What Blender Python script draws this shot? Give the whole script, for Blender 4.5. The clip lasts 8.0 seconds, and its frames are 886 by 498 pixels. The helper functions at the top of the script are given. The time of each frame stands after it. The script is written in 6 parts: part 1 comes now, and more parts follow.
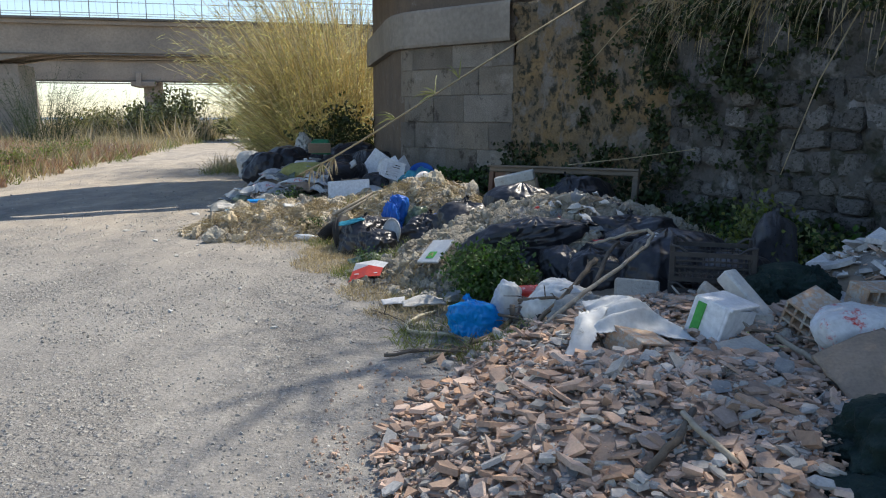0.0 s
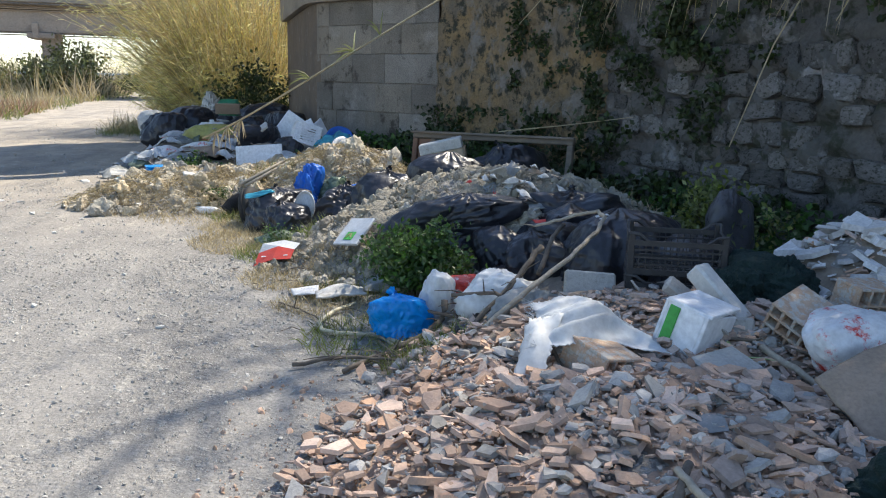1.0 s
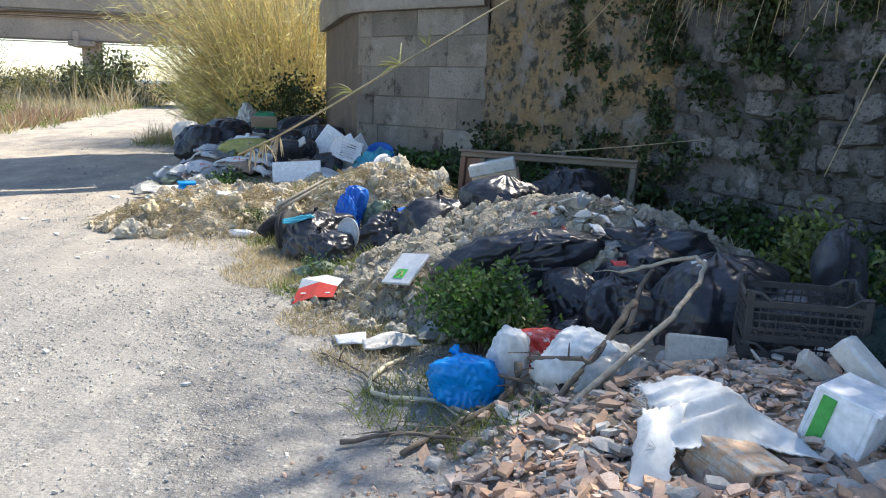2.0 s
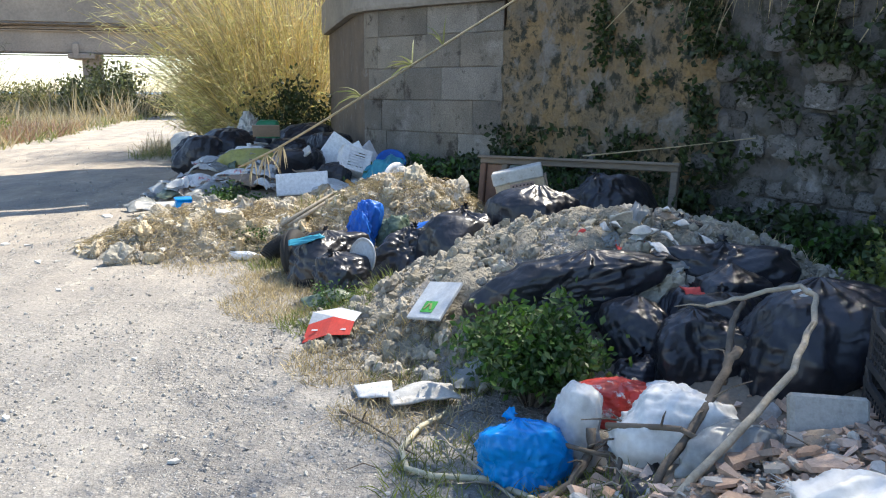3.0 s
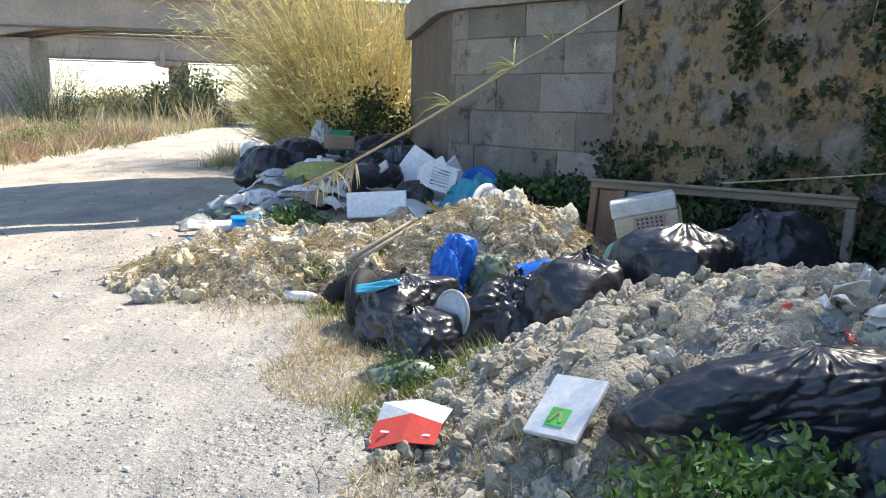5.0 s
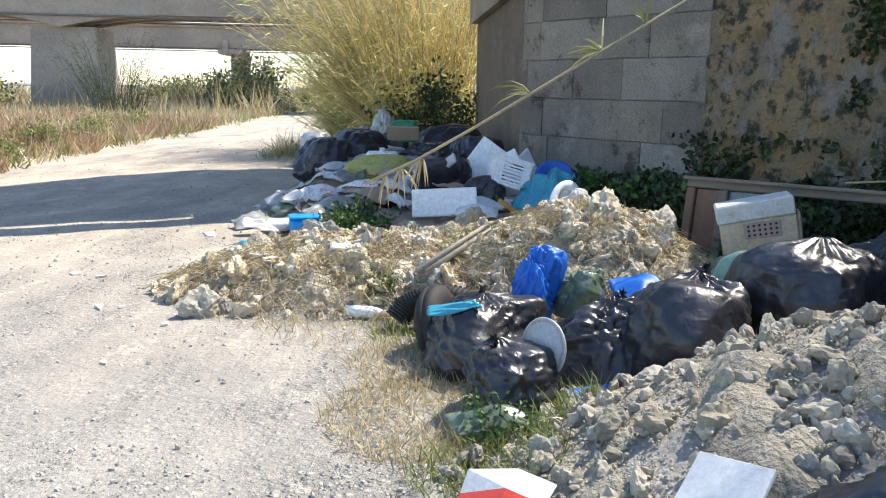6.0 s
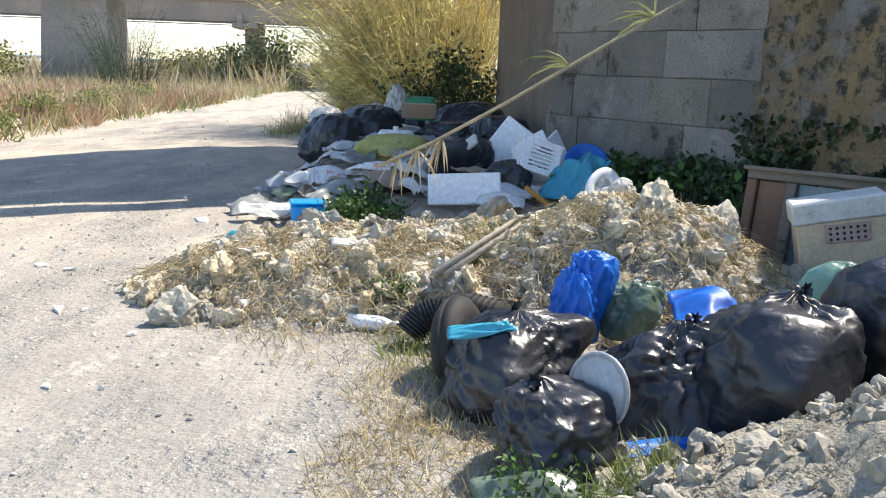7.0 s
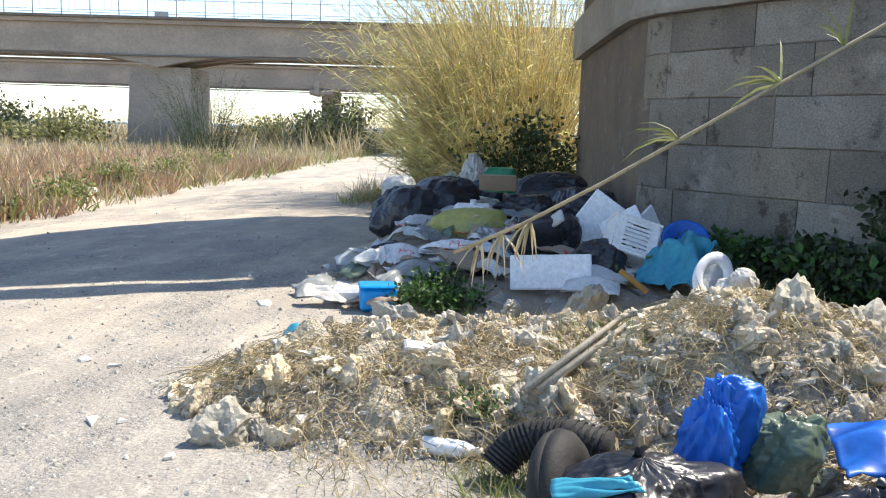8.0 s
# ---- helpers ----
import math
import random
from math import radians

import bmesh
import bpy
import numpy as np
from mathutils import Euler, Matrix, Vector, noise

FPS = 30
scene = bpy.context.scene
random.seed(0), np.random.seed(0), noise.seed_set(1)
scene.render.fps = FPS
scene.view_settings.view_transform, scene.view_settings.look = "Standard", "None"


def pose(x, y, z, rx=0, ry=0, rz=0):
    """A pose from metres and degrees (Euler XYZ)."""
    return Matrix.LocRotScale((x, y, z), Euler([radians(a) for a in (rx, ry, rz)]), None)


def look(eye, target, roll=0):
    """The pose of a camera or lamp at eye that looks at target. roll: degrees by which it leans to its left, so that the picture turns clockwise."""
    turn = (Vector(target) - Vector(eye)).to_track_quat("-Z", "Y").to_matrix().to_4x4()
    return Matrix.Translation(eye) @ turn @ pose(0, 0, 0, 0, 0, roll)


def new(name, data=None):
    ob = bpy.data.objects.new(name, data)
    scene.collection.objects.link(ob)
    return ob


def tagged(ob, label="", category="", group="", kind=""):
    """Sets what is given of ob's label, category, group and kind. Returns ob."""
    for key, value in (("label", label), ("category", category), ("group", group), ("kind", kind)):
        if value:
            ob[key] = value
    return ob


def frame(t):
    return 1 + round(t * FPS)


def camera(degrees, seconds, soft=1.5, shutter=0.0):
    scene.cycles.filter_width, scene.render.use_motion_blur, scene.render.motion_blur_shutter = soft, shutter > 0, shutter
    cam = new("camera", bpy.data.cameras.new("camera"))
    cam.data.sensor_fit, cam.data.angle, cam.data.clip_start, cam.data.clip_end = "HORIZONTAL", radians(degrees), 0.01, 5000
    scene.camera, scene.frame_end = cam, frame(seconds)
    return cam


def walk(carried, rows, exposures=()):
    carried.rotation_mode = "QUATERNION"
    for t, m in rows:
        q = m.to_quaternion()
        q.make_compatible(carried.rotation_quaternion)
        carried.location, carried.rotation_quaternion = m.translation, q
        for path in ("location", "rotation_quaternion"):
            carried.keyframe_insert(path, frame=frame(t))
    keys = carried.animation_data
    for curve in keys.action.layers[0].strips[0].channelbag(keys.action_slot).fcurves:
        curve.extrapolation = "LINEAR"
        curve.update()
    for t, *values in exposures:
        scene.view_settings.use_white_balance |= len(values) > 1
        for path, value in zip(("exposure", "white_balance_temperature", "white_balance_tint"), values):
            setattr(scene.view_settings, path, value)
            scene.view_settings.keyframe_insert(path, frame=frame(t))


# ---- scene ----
cam = camera(57.7, 8.0, soft=1.1)
PATH = [
    (0, (-0.004, -0.148, 1.484), (-0.002, 1.826, 1.162), 0.1),
    (0.5, (-0.008, 0.302, 1.452), (0.128, 2.26, 1.066), -0.1),
    (1, (-0.006, 0.688, 1.48), (0.195, 2.635, 1.069), 1.2),
    (1.5, (-0.11, 1.045, 1.494), (0.107, 2.999, 1.127), 1.0),
    (1.7, (-0.139, 1.193, 1.512), (0.011, 3.152, 1.139), 1.6),
    (2.8, (-0.206, 2.09, 1.545), (-0.099, 4.044, 1.13), 1.8),
    (3, (-0.27, 2.261, 1.506), (-0.158, 4.221, 1.126), 0.3),
    (3.5, (-0.276, 2.665, 1.501), (-0.229, 4.634, 1.159), -0.7),
    (4, (-0.293, 3.064, 1.499), (-0.212, 5.017, 1.077), 0.9),
    (4.5, (-0.417, 3.417, 1.496), (-0.31, 5.366, 1.059), -0.3),
    (5, (-0.442, 3.799, 1.455), (-0.509, 5.767, 1.104), 1.4),
    (5.2, (-0.485, 3.913, 1.504), (-0.622, 5.875, 1.144), -0.5),
    (6.3, (-0.666, 4.795, 1.474), (-0.895, 6.744, 1.086), 1.2),
    (6.5, (-0.692, 4.985, 1.471), (-0.944, 6.939, 1.128), -0.2),
    (7, (-0.775, 5.376, 1.421), (-1.012, 7.313, 0.984), 2.0),
    (7.5, (-0.987, 5.679, 1.552), (-1.254, 7.613, 1.119), 1.3),
    (8, (-0.979, 6.08, 1.484), (-1.397, 8.014, 1.192), 1.6),
]
walk(cam, [(t, look(eye, target, roll)) for t, eye, target, roll in PATH],
     [(0.0, 0.36), (0.5, 0.56), (1.0, 0.8), (1.5, 0.98), (3.0, 1.1), (3.5, 1.13), (5.0, 1.22), (6.5, 1.13), (8.0, 1.09)])

# ---- light ----
SUN_AZ, SUN_EL = math.atan2(0.77, 0.64), radians(55)   # azimuth from +y towards +x
sun = new("sun", bpy.data.lights.new("sun", "SUN"))
sun.data.energy, sun.data.angle, sun.data.color = 4.3, radians(0.55), (1.0, 0.92, 0.79)
to_sun = Vector((math.sin(SUN_AZ) * math.cos(SUN_EL), math.cos(SUN_AZ) * math.cos(SUN_EL), math.sin(SUN_EL)))
sun.rotation_euler = to_sun.to_track_quat("Z", "Y").to_euler()
world = bpy.data.worlds.new("sky")
scene.world = world
world.use_nodes = True
sky = world.node_tree.nodes.new("ShaderNodeTexSky")
sky.sky_type, sky.sun_disc, sky.sun_elevation, sky.sun_rotation = "NISHITA", False, SUN_EL, SUN_AZ
sky.dust_density, sky.air_density, sky.ozone_density = 0.3, 1.0, 2.0
world.node_tree.links.new(sky.outputs[0], world.node_tree.nodes["Background"].inputs[0])
world.node_tree.nodes["Background"].inputs[1].default_value = 0.15

R = random.Random(7)


# ---- mesh tools ----
class Mesh:
    """Vertices and faces of one mesh, gathered piece by piece."""

    def __init__(self):
        self.v, self.f, self.m, self.smooth = [], [], [], False

    def add(self, verts, faces, slot=0):
        n = len(self.v)
        self.v += [tuple(p) for p in verts]
        self.f += [tuple(n + i for i in f) for f in faces]
        self.m += [slot] * len(faces)
        return self

    def box(self, sx, sy, sz, m=Matrix(), taper=1.0, slot=0, jitter=0.0, rnd=R):
        pts = []
        for z in (-1, 1):
            k = taper if z > 0 else 1
            for x, y in ((-1, -1), (1, -1), (1, 1), (-1, 1)):
                j = [rnd.uniform(-jitter, jitter) for _ in range(3)]
                pts.append(m @ Vector((x * sx / 2 * k * (1 + j[0]), y * sy / 2 * k * (1 + j[1]), z * sz / 2 * (1 + j[2]))))
        return self.add(pts, [(3, 2, 1, 0), (4, 5, 6, 7), (0, 1, 5, 4), (1, 2, 6, 5), (2, 3, 7, 6), (3, 0, 4, 7)], slot)

    def bevel_box(self, sx, sy, sz, m=Matrix(), b=0.01, slot=0):
        """A box with chamfered edges."""
        pts, ring = [], []
        x, y = sx / 2, sy / 2
        for z, k in ((-sz / 2, b), (-sz / 2 + b, 0), (sz / 2 - b, 0), (sz / 2, b)):
            o = [(-x + b, -y + k), (x - b, -y + k), (x - k, -y + b), (x - k, y - b), (x - b, y - k), (-x + b, y - k), (-x + k, y - b), (-x + k, -y + b)]
            pts += [m @ Vector((p, q, z)) for p, q in o]
        faces = [tuple(range(7, -1, -1)), tuple(range(24, 32))]
        for r in range(3):
            faces += [(r * 8 + i, r * 8 + (i + 1) % 8, r * 8 + 8 + (i + 1) % 8, r * 8 + 8 + i) for i in range(8)]
        return self.add(pts, faces, slot)

    def rock(self, c, s, rnd=R, flat=1.0, rough=0.35, turn=True):
        """An irregular lump of twenty faces."""
        m = Matrix.Translation(c)
        if turn:
            m = m @ Euler([rnd.uniform(0, 6.3) for _ in range(3)]).to_matrix().to_4x4()
        k = (s * rnd.uniform(0.8, 1.25), s * rnd.uniform(0.65, 1.1), s * rnd.uniform(0.5, 0.9) * flat)
        return self.add([m @ Vector([a * b * (1 + rnd.uniform(-rough, rough * 0.6)) for a, b in zip(p, k)]) for p in ICO_V], ICO_F)

    def lump(self, c, s, rnd=R, flat=0.8):
        """A crumbly clod: finer the larger it is."""
        if s < 0.028:
            return self.rock(c, s, rnd, flat)
        vs, fs = SPHERES[0 if s < 0.045 else 1 if s < 0.075 else 2]
        off = Vector((rnd.uniform(-50, 50), rnd.uniform(-50, 50), 0))
        m = Matrix.Translation(c) @ Euler([rnd.uniform(0, 6.3) for _ in range(3)]).to_matrix().to_4x4()
        k = (s * rnd.uniform(0.85, 1.25), s * rnd.uniform(0.7, 1.1), s * rnd.uniform(0.6, 0.95) * flat)
        return self.add([m @ Vector([a * b for a, b in zip(p * (0.95 + 0.5 * noise.noise(p * 1.3 + off) + 0.25 * noise.noise(p * 3.3 + off) + (0.16 * noise.noise(p * 8 + off) if s > 0.045 else 0.0)), k)]) for p in vs], fs)

    def shard(self, c, sx, sy, sz, rnd=R, tip=0.6):
        """A flat broken piece with a skew outline."""
        m = Matrix.Translation(c) @ Euler((rnd.gauss(0, tip), rnd.gauss(0, tip), rnd.uniform(0, 6.3))).to_matrix().to_4x4()
        n = rnd.choice((4, 4, 5, 5, 3))
        ang = sorted(2 * math.pi * (i + rnd.uniform(-0.3, 0.3)) / n for i in range(n))
        low = [(math.cos(a) * sx * rnd.uniform(0.4, 0.65), math.sin(a) * sy * rnd.uniform(0.4, 0.65)) for a in ang]
        k = rnd.uniform(0.85, 1.0)
        pts = [m @ Vector((x, y, -sz / 2)) for x, y in low] + [m @ Vector((x * k, y * k, sz / 2 * rnd.uniform(0.7, 1.1))) for x, y in low]
        return self.add(pts, [tuple(range(n - 1, -1, -1)), tuple(range(n, 2 * n))] + [(i, (i + 1) % n, n + (i + 1) % n, n + i) for i in range(n)])

    def tube(self, pts, r0, r1=None, sides=5, slot=0, cap=True):
        """A round bar along the points, from radius r0 to r1."""
        pts = [Vector(p) for p in pts]
        r1 = r0 if r1 is None else r1
        rings, n = [], len(pts)
        for i, p in enumerate(pts):
            d = (pts[min(i + 1, n - 1)] - pts[max(i - 1, 0)]).normalized()
            a = d.cross(Vector((0.13, 0.31, 0.94))).normalized()
            b = d.cross(a)
            r = r0 + (r1 - r0) * i / (n - 1)
            rings += [p + (a * math.cos(2 * math.pi * k / sides) + b * math.sin(2 * math.pi * k / sides)) * r for k in range(sides)]
        faces = [(i * sides + k, i * sides + (k + 1) % sides, (i + 1) * sides + (k + 1) % sides, (i + 1) * sides + k) for i in range(n - 1) for k in range(sides)]
        if cap:
            faces += [tuple(range(sides - 1, -1, -1)), tuple(range((n - 1) * sides, n * sides))]
        return self.add(rings, faces, slot)

    def blade(self, base, way, length, width, droop, rnd=R, segs=3, slot=0):
        """A thin leaf blade that bends over under its weight."""
        way = Vector(way).normalized()
        side = way.cross(Vector((rnd.uniform(-1, 1), rnd.uniform(-1, 1), 0.4))).normalized()
        p, pts = Vector(base), []
        for i in range(segs + 1):
            k = 1 - i / segs
            w = side * width / 2 * (k ** 0.6 if i else 0.6)
            pts += [p - w, p + w] if i < segs else [p]
            way = (way + Vector((0, 0, -droop / segs))).normalized()
            p = p + way * length / segs
        faces = [(2 * i, 2 * i + 1, 2 * i + 3, 2 * i + 2) for i in range(segs - 1)] + [(2 * segs - 2, 2 * segs - 1, 2 * segs)]
        return self.add(pts, faces, slot)

    def leaf(self, c, size, rnd=R, slot=0, up=0.5, narrow=0.55):
        """A small folded leaf."""
        n = Vector((rnd.gauss(0, 1), rnd.gauss(0, 1), rnd.gauss(up, 0.7))).normalized()
        a = n.orthogonal().normalized()
        a.rotate(Matrix.Rotation(rnd.uniform(0, 6.3), 3, n))
        b, c = n.cross(a), Vector(c)
        l, w = size * rnd.uniform(0.7, 1.2), size * narrow * rnd.uniform(0.8, 1.2)
        return self.add([c, c + a * l * 0.5 + b * w * 0.5 + n * w * 0.15, c + a * l, c + a * l * 0.5 - b * w * 0.5 + n * w * 0.15], [(0, 1, 2), (0, 2, 3)], slot)

    def data(self, name, mats, smooth=False):
        me = bpy.data.meshes.new(name)
        me.from_pydata(self.v, [], self.f)
        for mt in mats if isinstance(mats, (list, tuple)) else [mats]:
            me.materials.append(mt)
        if len(me.materials) > 1:
            me.polygons.foreach_set("material_index", self.m)
        me.polygons.foreach_set("use_smooth", [smooth or self.smooth] * len(me.polygons))
        me.validate()
        me.update()
        return me


PHI = (1 + 5 ** 0.5) / 2
ICO_V = [Vector(p).normalized() for p in [(-1, PHI, 0), (1, PHI, 0), (-1, -PHI, 0), (1, -PHI, 0), (0, -1, PHI), (0, 1, PHI), (0, -1, -PHI), (0, 1, -PHI), (PHI, 0, -1), (PHI, 0, 1), (-PHI, 0, -1), (-PHI, 0, 1)]]
ICO_F = [(0, 11, 5), (0, 5, 1), (0, 1, 7), (0, 7, 10), (0, 10, 11), (1, 5, 9), (5, 11, 4), (11, 10, 2), (10, 7, 6), (7, 1, 8), (3, 9, 4), (3, 4, 2), (3, 2, 6), (3, 6, 8), (3, 8, 9), (4, 9, 5), (2, 4, 11), (6, 2, 10), (8, 6, 7), (9, 8, 1)]


def finer(vs, fs):
    """Each triangle of a sphere cut in four."""
    vs, mid, out = list(vs), {}, []

    def half(a, b):
        key = (min(a, b), max(a, b))
        if key not in mid:
            mid[key] = len(vs)
            vs.append((vs[a] + vs[b]).normalized())
        return mid[key]
    for a, b, c in fs:
        ab, bc, ca = half(a, b), half(b, c), half(c, a)
        out += [(a, ab, ca), (b, bc, ab), (c, ca, bc), (ab, bc, ca)]
    return vs, out


SPHERES = [finer(ICO_V, ICO_F)]
SPHERES.append(finer(*SPHERES[0]))
SPHERES.append(finer(*SPHERES[1]))


def part(name, mesh, material, parent=None, label="", smooth=False, m=None):
    """One mesh object, under a thing or on its own."""
    ob = new(name, mesh.data(name, material, smooth))
    if parent:
        ob.parent = parent
    if m is not None:
        ob.matrix_local = m
    if label:
        ob["label"] = label
    return ob


def thing(name, m, label, category, group="", kind=""):
    """An empty at the base of a thing with parts."""
    ob = new(name)
    ob.empty_display_size = 0.1
    ob.matrix_world = m
    return tagged(ob, label, category, group, kind)


# ---- materials ----
def mat(name, c1, c2, scale=6.0, rough=0.8, bump=0.3, fine=40.0, c3=None, spots=0.62, metal=0.0, vary="", amount=0.35, spec=0.4, dist=0.01, alpha=1.0, thin=0.0, stretch=None, c4=None, spots4=0.6, grain=(0.78, 1.15)):
    """Two colours mixed by coarse and fine noise, spots of a third, relief, and a change of brightness from piece to piece."""
    mt = bpy.data.materials.new(name)
    mt.use_nodes = True
    nt = mt.node_tree
    nd, ln = nt.nodes, nt.links.new
    bs = nd["Principled BSDF"]
    tc = raw = nd.new("ShaderNodeTexCoord").outputs["Object"]
    if stretch:
        mp = nd.new("ShaderNodeMapping")
        mp.inputs["Scale"].default_value = stretch
        ln(tc, mp.inputs[0])
        tc = mp.outputs[0]

    def noise_at(s, detail=6.0, r=0.6, plain=False):
        n = nd.new("ShaderNodeTexNoise")
        n.inputs["Scale"].default_value, n.inputs["Detail"].default_value, n.inputs["Roughness"].default_value = s, detail, r
        ln(raw if plain else tc, n.inputs["Vector"])
        return n.outputs["Fac"]

    def ramp(fac, a, b):
        n = nd.new("ShaderNodeMapRange")
        n.inputs[1].default_value, n.inputs[2].default_value = a, b
        ln(fac, n.inputs[0])
        return n.outputs[0]

    def mix(fac, a, b, kind="MIX"):
        n = nd.new("ShaderNodeMix")
        n.data_type, n.blend_type = "RGBA", kind
        for sock, val in ((n.inputs[0], fac), (n.inputs[6], a), (n.inputs[7], b)):
            if isinstance(val, (int, float)):
                sock.default_value = val
            elif isinstance(val, tuple):
                sock.default_value = (*val, 1)
            else:
                ln(val, sock)
        return n.outputs[2]

    coarse, small = noise_at(scale), noise_at(fine, 4.0, 0.6, name != "old grey wood")
    col = mix(ramp(coarse, 0.36, 0.64), c1, c2)
    if c3:
        col = mix(ramp(noise_at(scale * 2.3, 8.0, 0.7), spots, spots + 0.08), col, c3)
    if c4:
        col = mix(ramp(noise_at(scale * 0.8 + 0.37, 9.0, 0.65), spots4, spots4 + 0.1), col, c4)
    col = mix(ramp(small, 0.25, 0.75), mix(1.0, col, (grain[0],) * 3, "MULTIPLY"), mix(1.0, col, (grain[1],) * 3, "MULTIPLY"))
    if vary:
        rnd = nd.new("ShaderNodeObjectInfo").outputs["Random"] if vary == "object" else nd.new("ShaderNodeNewGeometry").outputs["Random Per Island"]
        hsv = nd.new("ShaderNodeHueSaturation")
        v = nd.new("ShaderNodeMapRange")
        v.inputs[3].default_value, v.inputs[4].default_value = 1 - amount, 1 + amount
        ln(rnd, v.inputs[0]), ln(v.outputs[0], hsv.inputs["Value"]), ln(col, hsv.inputs["Color"])
        h = nd.new("ShaderNodeMath")
        h.operation, h.inputs[1].default_value = "MULTIPLY", 7.31
        fr = nd.new("ShaderNodeMath")
        fr.operation = "FRACT"
        ln(rnd, h.inputs[0]), ln(h.outputs[0], fr.inputs[0])
        s = nd.new("ShaderNodeMapRange")
        s.inputs[3].default_value, s.inputs[4].default_value = 0.7, 1.2
        ln(fr.outputs[0], s.inputs[0]), ln(s.outputs[0], hsv.inputs["Saturation"])
        col = hsv.outputs[0]
    ln(col, bs.inputs["Base Color"])
    rr = nd.new("ShaderNodeMapRange")
    rr.inputs[3].default_value, rr.inputs[4].default_value = max(rough - 0.1, 0.03), min(rough + 0.1, 1)
    ln(small, rr.inputs[0]), ln(rr.outputs[0], bs.inputs["Roughness"])
    bs.inputs["Metallic"].default_value = metal
    bs.inputs["Specular IOR Level"].default_value = spec
    if alpha < 1:
        bs.inputs["Alpha"].default_value = alpha
    if bump:
        b = nd.new("ShaderNodeBump")
        b.inputs["Strength"].default_value, b.inputs["Distance"].default_value = bump, dist
        ln(small, b.inputs["Height"]), ln(b.outputs[0], bs.inputs["Normal"])
    if thin:
        tr = nd.new("ShaderNodeBsdfTranslucent")
        ln(col, tr.inputs[0])
        ms = nd.new("ShaderNodeMixShader")
        ms.inputs[0].default_value = thin
        ln(bs.outputs[0], ms.inputs[1]), ln(tr.outputs[0], ms.inputs[2]), ln(ms.outputs[0], nd["Material Output"].inputs[0])
    return mt


def gravel_mat():
    """Trodden gravel: fine stones of many greys, bedded in pale dust that lies thicker in drifts and wheel tracks."""
    mt = mat("pale gravel", (0.32, 0.303, 0.275), (0.23, 0.22, 0.205), 1.1, 0.93, 0.0, 55, (0.38, 0.36, 0.32), 0.56, stretch=(1.5, 0.7, 1), grain=(0.62, 1.32))
    nd, ln = mt.node_tree.nodes, mt.node_tree.links.new
    bs = nd["Principled BSDF"]
    under = bs.inputs["Base Color"].links[0].from_socket
    tc = nd.new("ShaderNodeTexCoord").outputs["Object"]

    def rng(fac, a, b, c=0.0, d=1.0):
        n = nd.new("ShaderNodeMapRange")
        for k, v in ((1, a), (2, b), (3, c), (4, d)):
            n.inputs[k].default_value = v
        ln(fac, n.inputs[0])
        return n.outputs[0]

    def calc(op, a, b):
        n = nd.new("ShaderNodeMath")
        n.operation = op
        for sock, val in zip(n.inputs, (a, b)):
            if isinstance(val, float):
                sock.default_value = val
            else:
                ln(val, sock)
        return n.outputs[0]

    def mixed(fac, a, b, kind="MIX"):
        n = nd.new("ShaderNodeMix")
        n.data_type, n.blend_type = "RGBA", kind
        for sock, val in ((n.inputs[0], fac), (n.inputs[6], a), (n.inputs[7], b)):
            if isinstance(val, float):
                sock.default_value = val
            elif isinstance(val, tuple):
                sock.default_value = (*val, 1)
            else:
                ln(val, sock)
        return n.outputs[2]

    def noisy(scale, detail, stretch):
        mp = nd.new("ShaderNodeMapping")
        mp.inputs["Scale"].default_value = stretch
        n = nd.new("ShaderNodeTexNoise")
        n.inputs["Scale"].default_value, n.inputs["Detail"].default_value, n.inputs["Roughness"].default_value = scale, detail, 0.65
        ln(tc, mp.inputs[0]), ln(mp.outputs[0], n.inputs["Vector"])
        return n.outputs["Fac"]

    xyz = nd.new("ShaderNodeSeparateXYZ")
    ln(tc, xyz.inputs[0])
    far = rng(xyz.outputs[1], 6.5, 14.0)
    # stones lie bare in patches and sink in dust elsewhere
    bare = rng(calc("SUBTRACT", noisy(0.9, 6.0, (1.4, 0.55, 1)), calc("MULTIPLY", far, 0.07)), 0.4, 0.6)
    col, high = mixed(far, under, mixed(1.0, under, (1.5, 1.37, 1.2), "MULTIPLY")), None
    for scale, deep in ((21.0, 1.0), (47.0, 0.6), (95.0, 0.35)):
        v = nd.new("ShaderNodeTexVoronoi")
        v.inputs["Scale"].default_value, v.inputs["Randomness"].default_value = scale, 1.0
        ln(tc, v.inputs["Vector"])
        one = nd.new("ShaderNodeSeparateColor")
        ln(v.outputs["Color"], one.inputs[0])
        chosen = calc("MULTIPLY", rng(one.outputs[0], 0.45, 0.5), bare)
        stone = calc("MULTIPLY", chosen, rng(v.outputs["Distance"], 0.5, 0.36))
        rim = calc("MULTIPLY", chosen, rng(v.outputs["Distance"], 0.3, 0.5))
        tint = mixed(one.outputs[1], (0.2, 0.2, 0.2), (0.5, 0.485, 0.45))
        col = mixed(calc("MULTIPLY", stone, 0.85), col, tint)
        col = mixed(calc("MULTIPLY", rim, 0.45), col, (0.16, 0.15, 0.135))
        h = calc("MULTIPLY", calc("MULTIPLY", chosen, rng(v.outputs["Distance"], 0.5, 0.05)), deep)
        high = h if high is None else calc("ADD", high, h)
    col = mixed(rng(noisy(2.6, 8.0, (1.2, 0.8, 1)), 0.56, 0.7, 0.0, 0.5), col, (0.2, 0.192, 0.178))
    ln(col, bs.inputs["Base Color"])
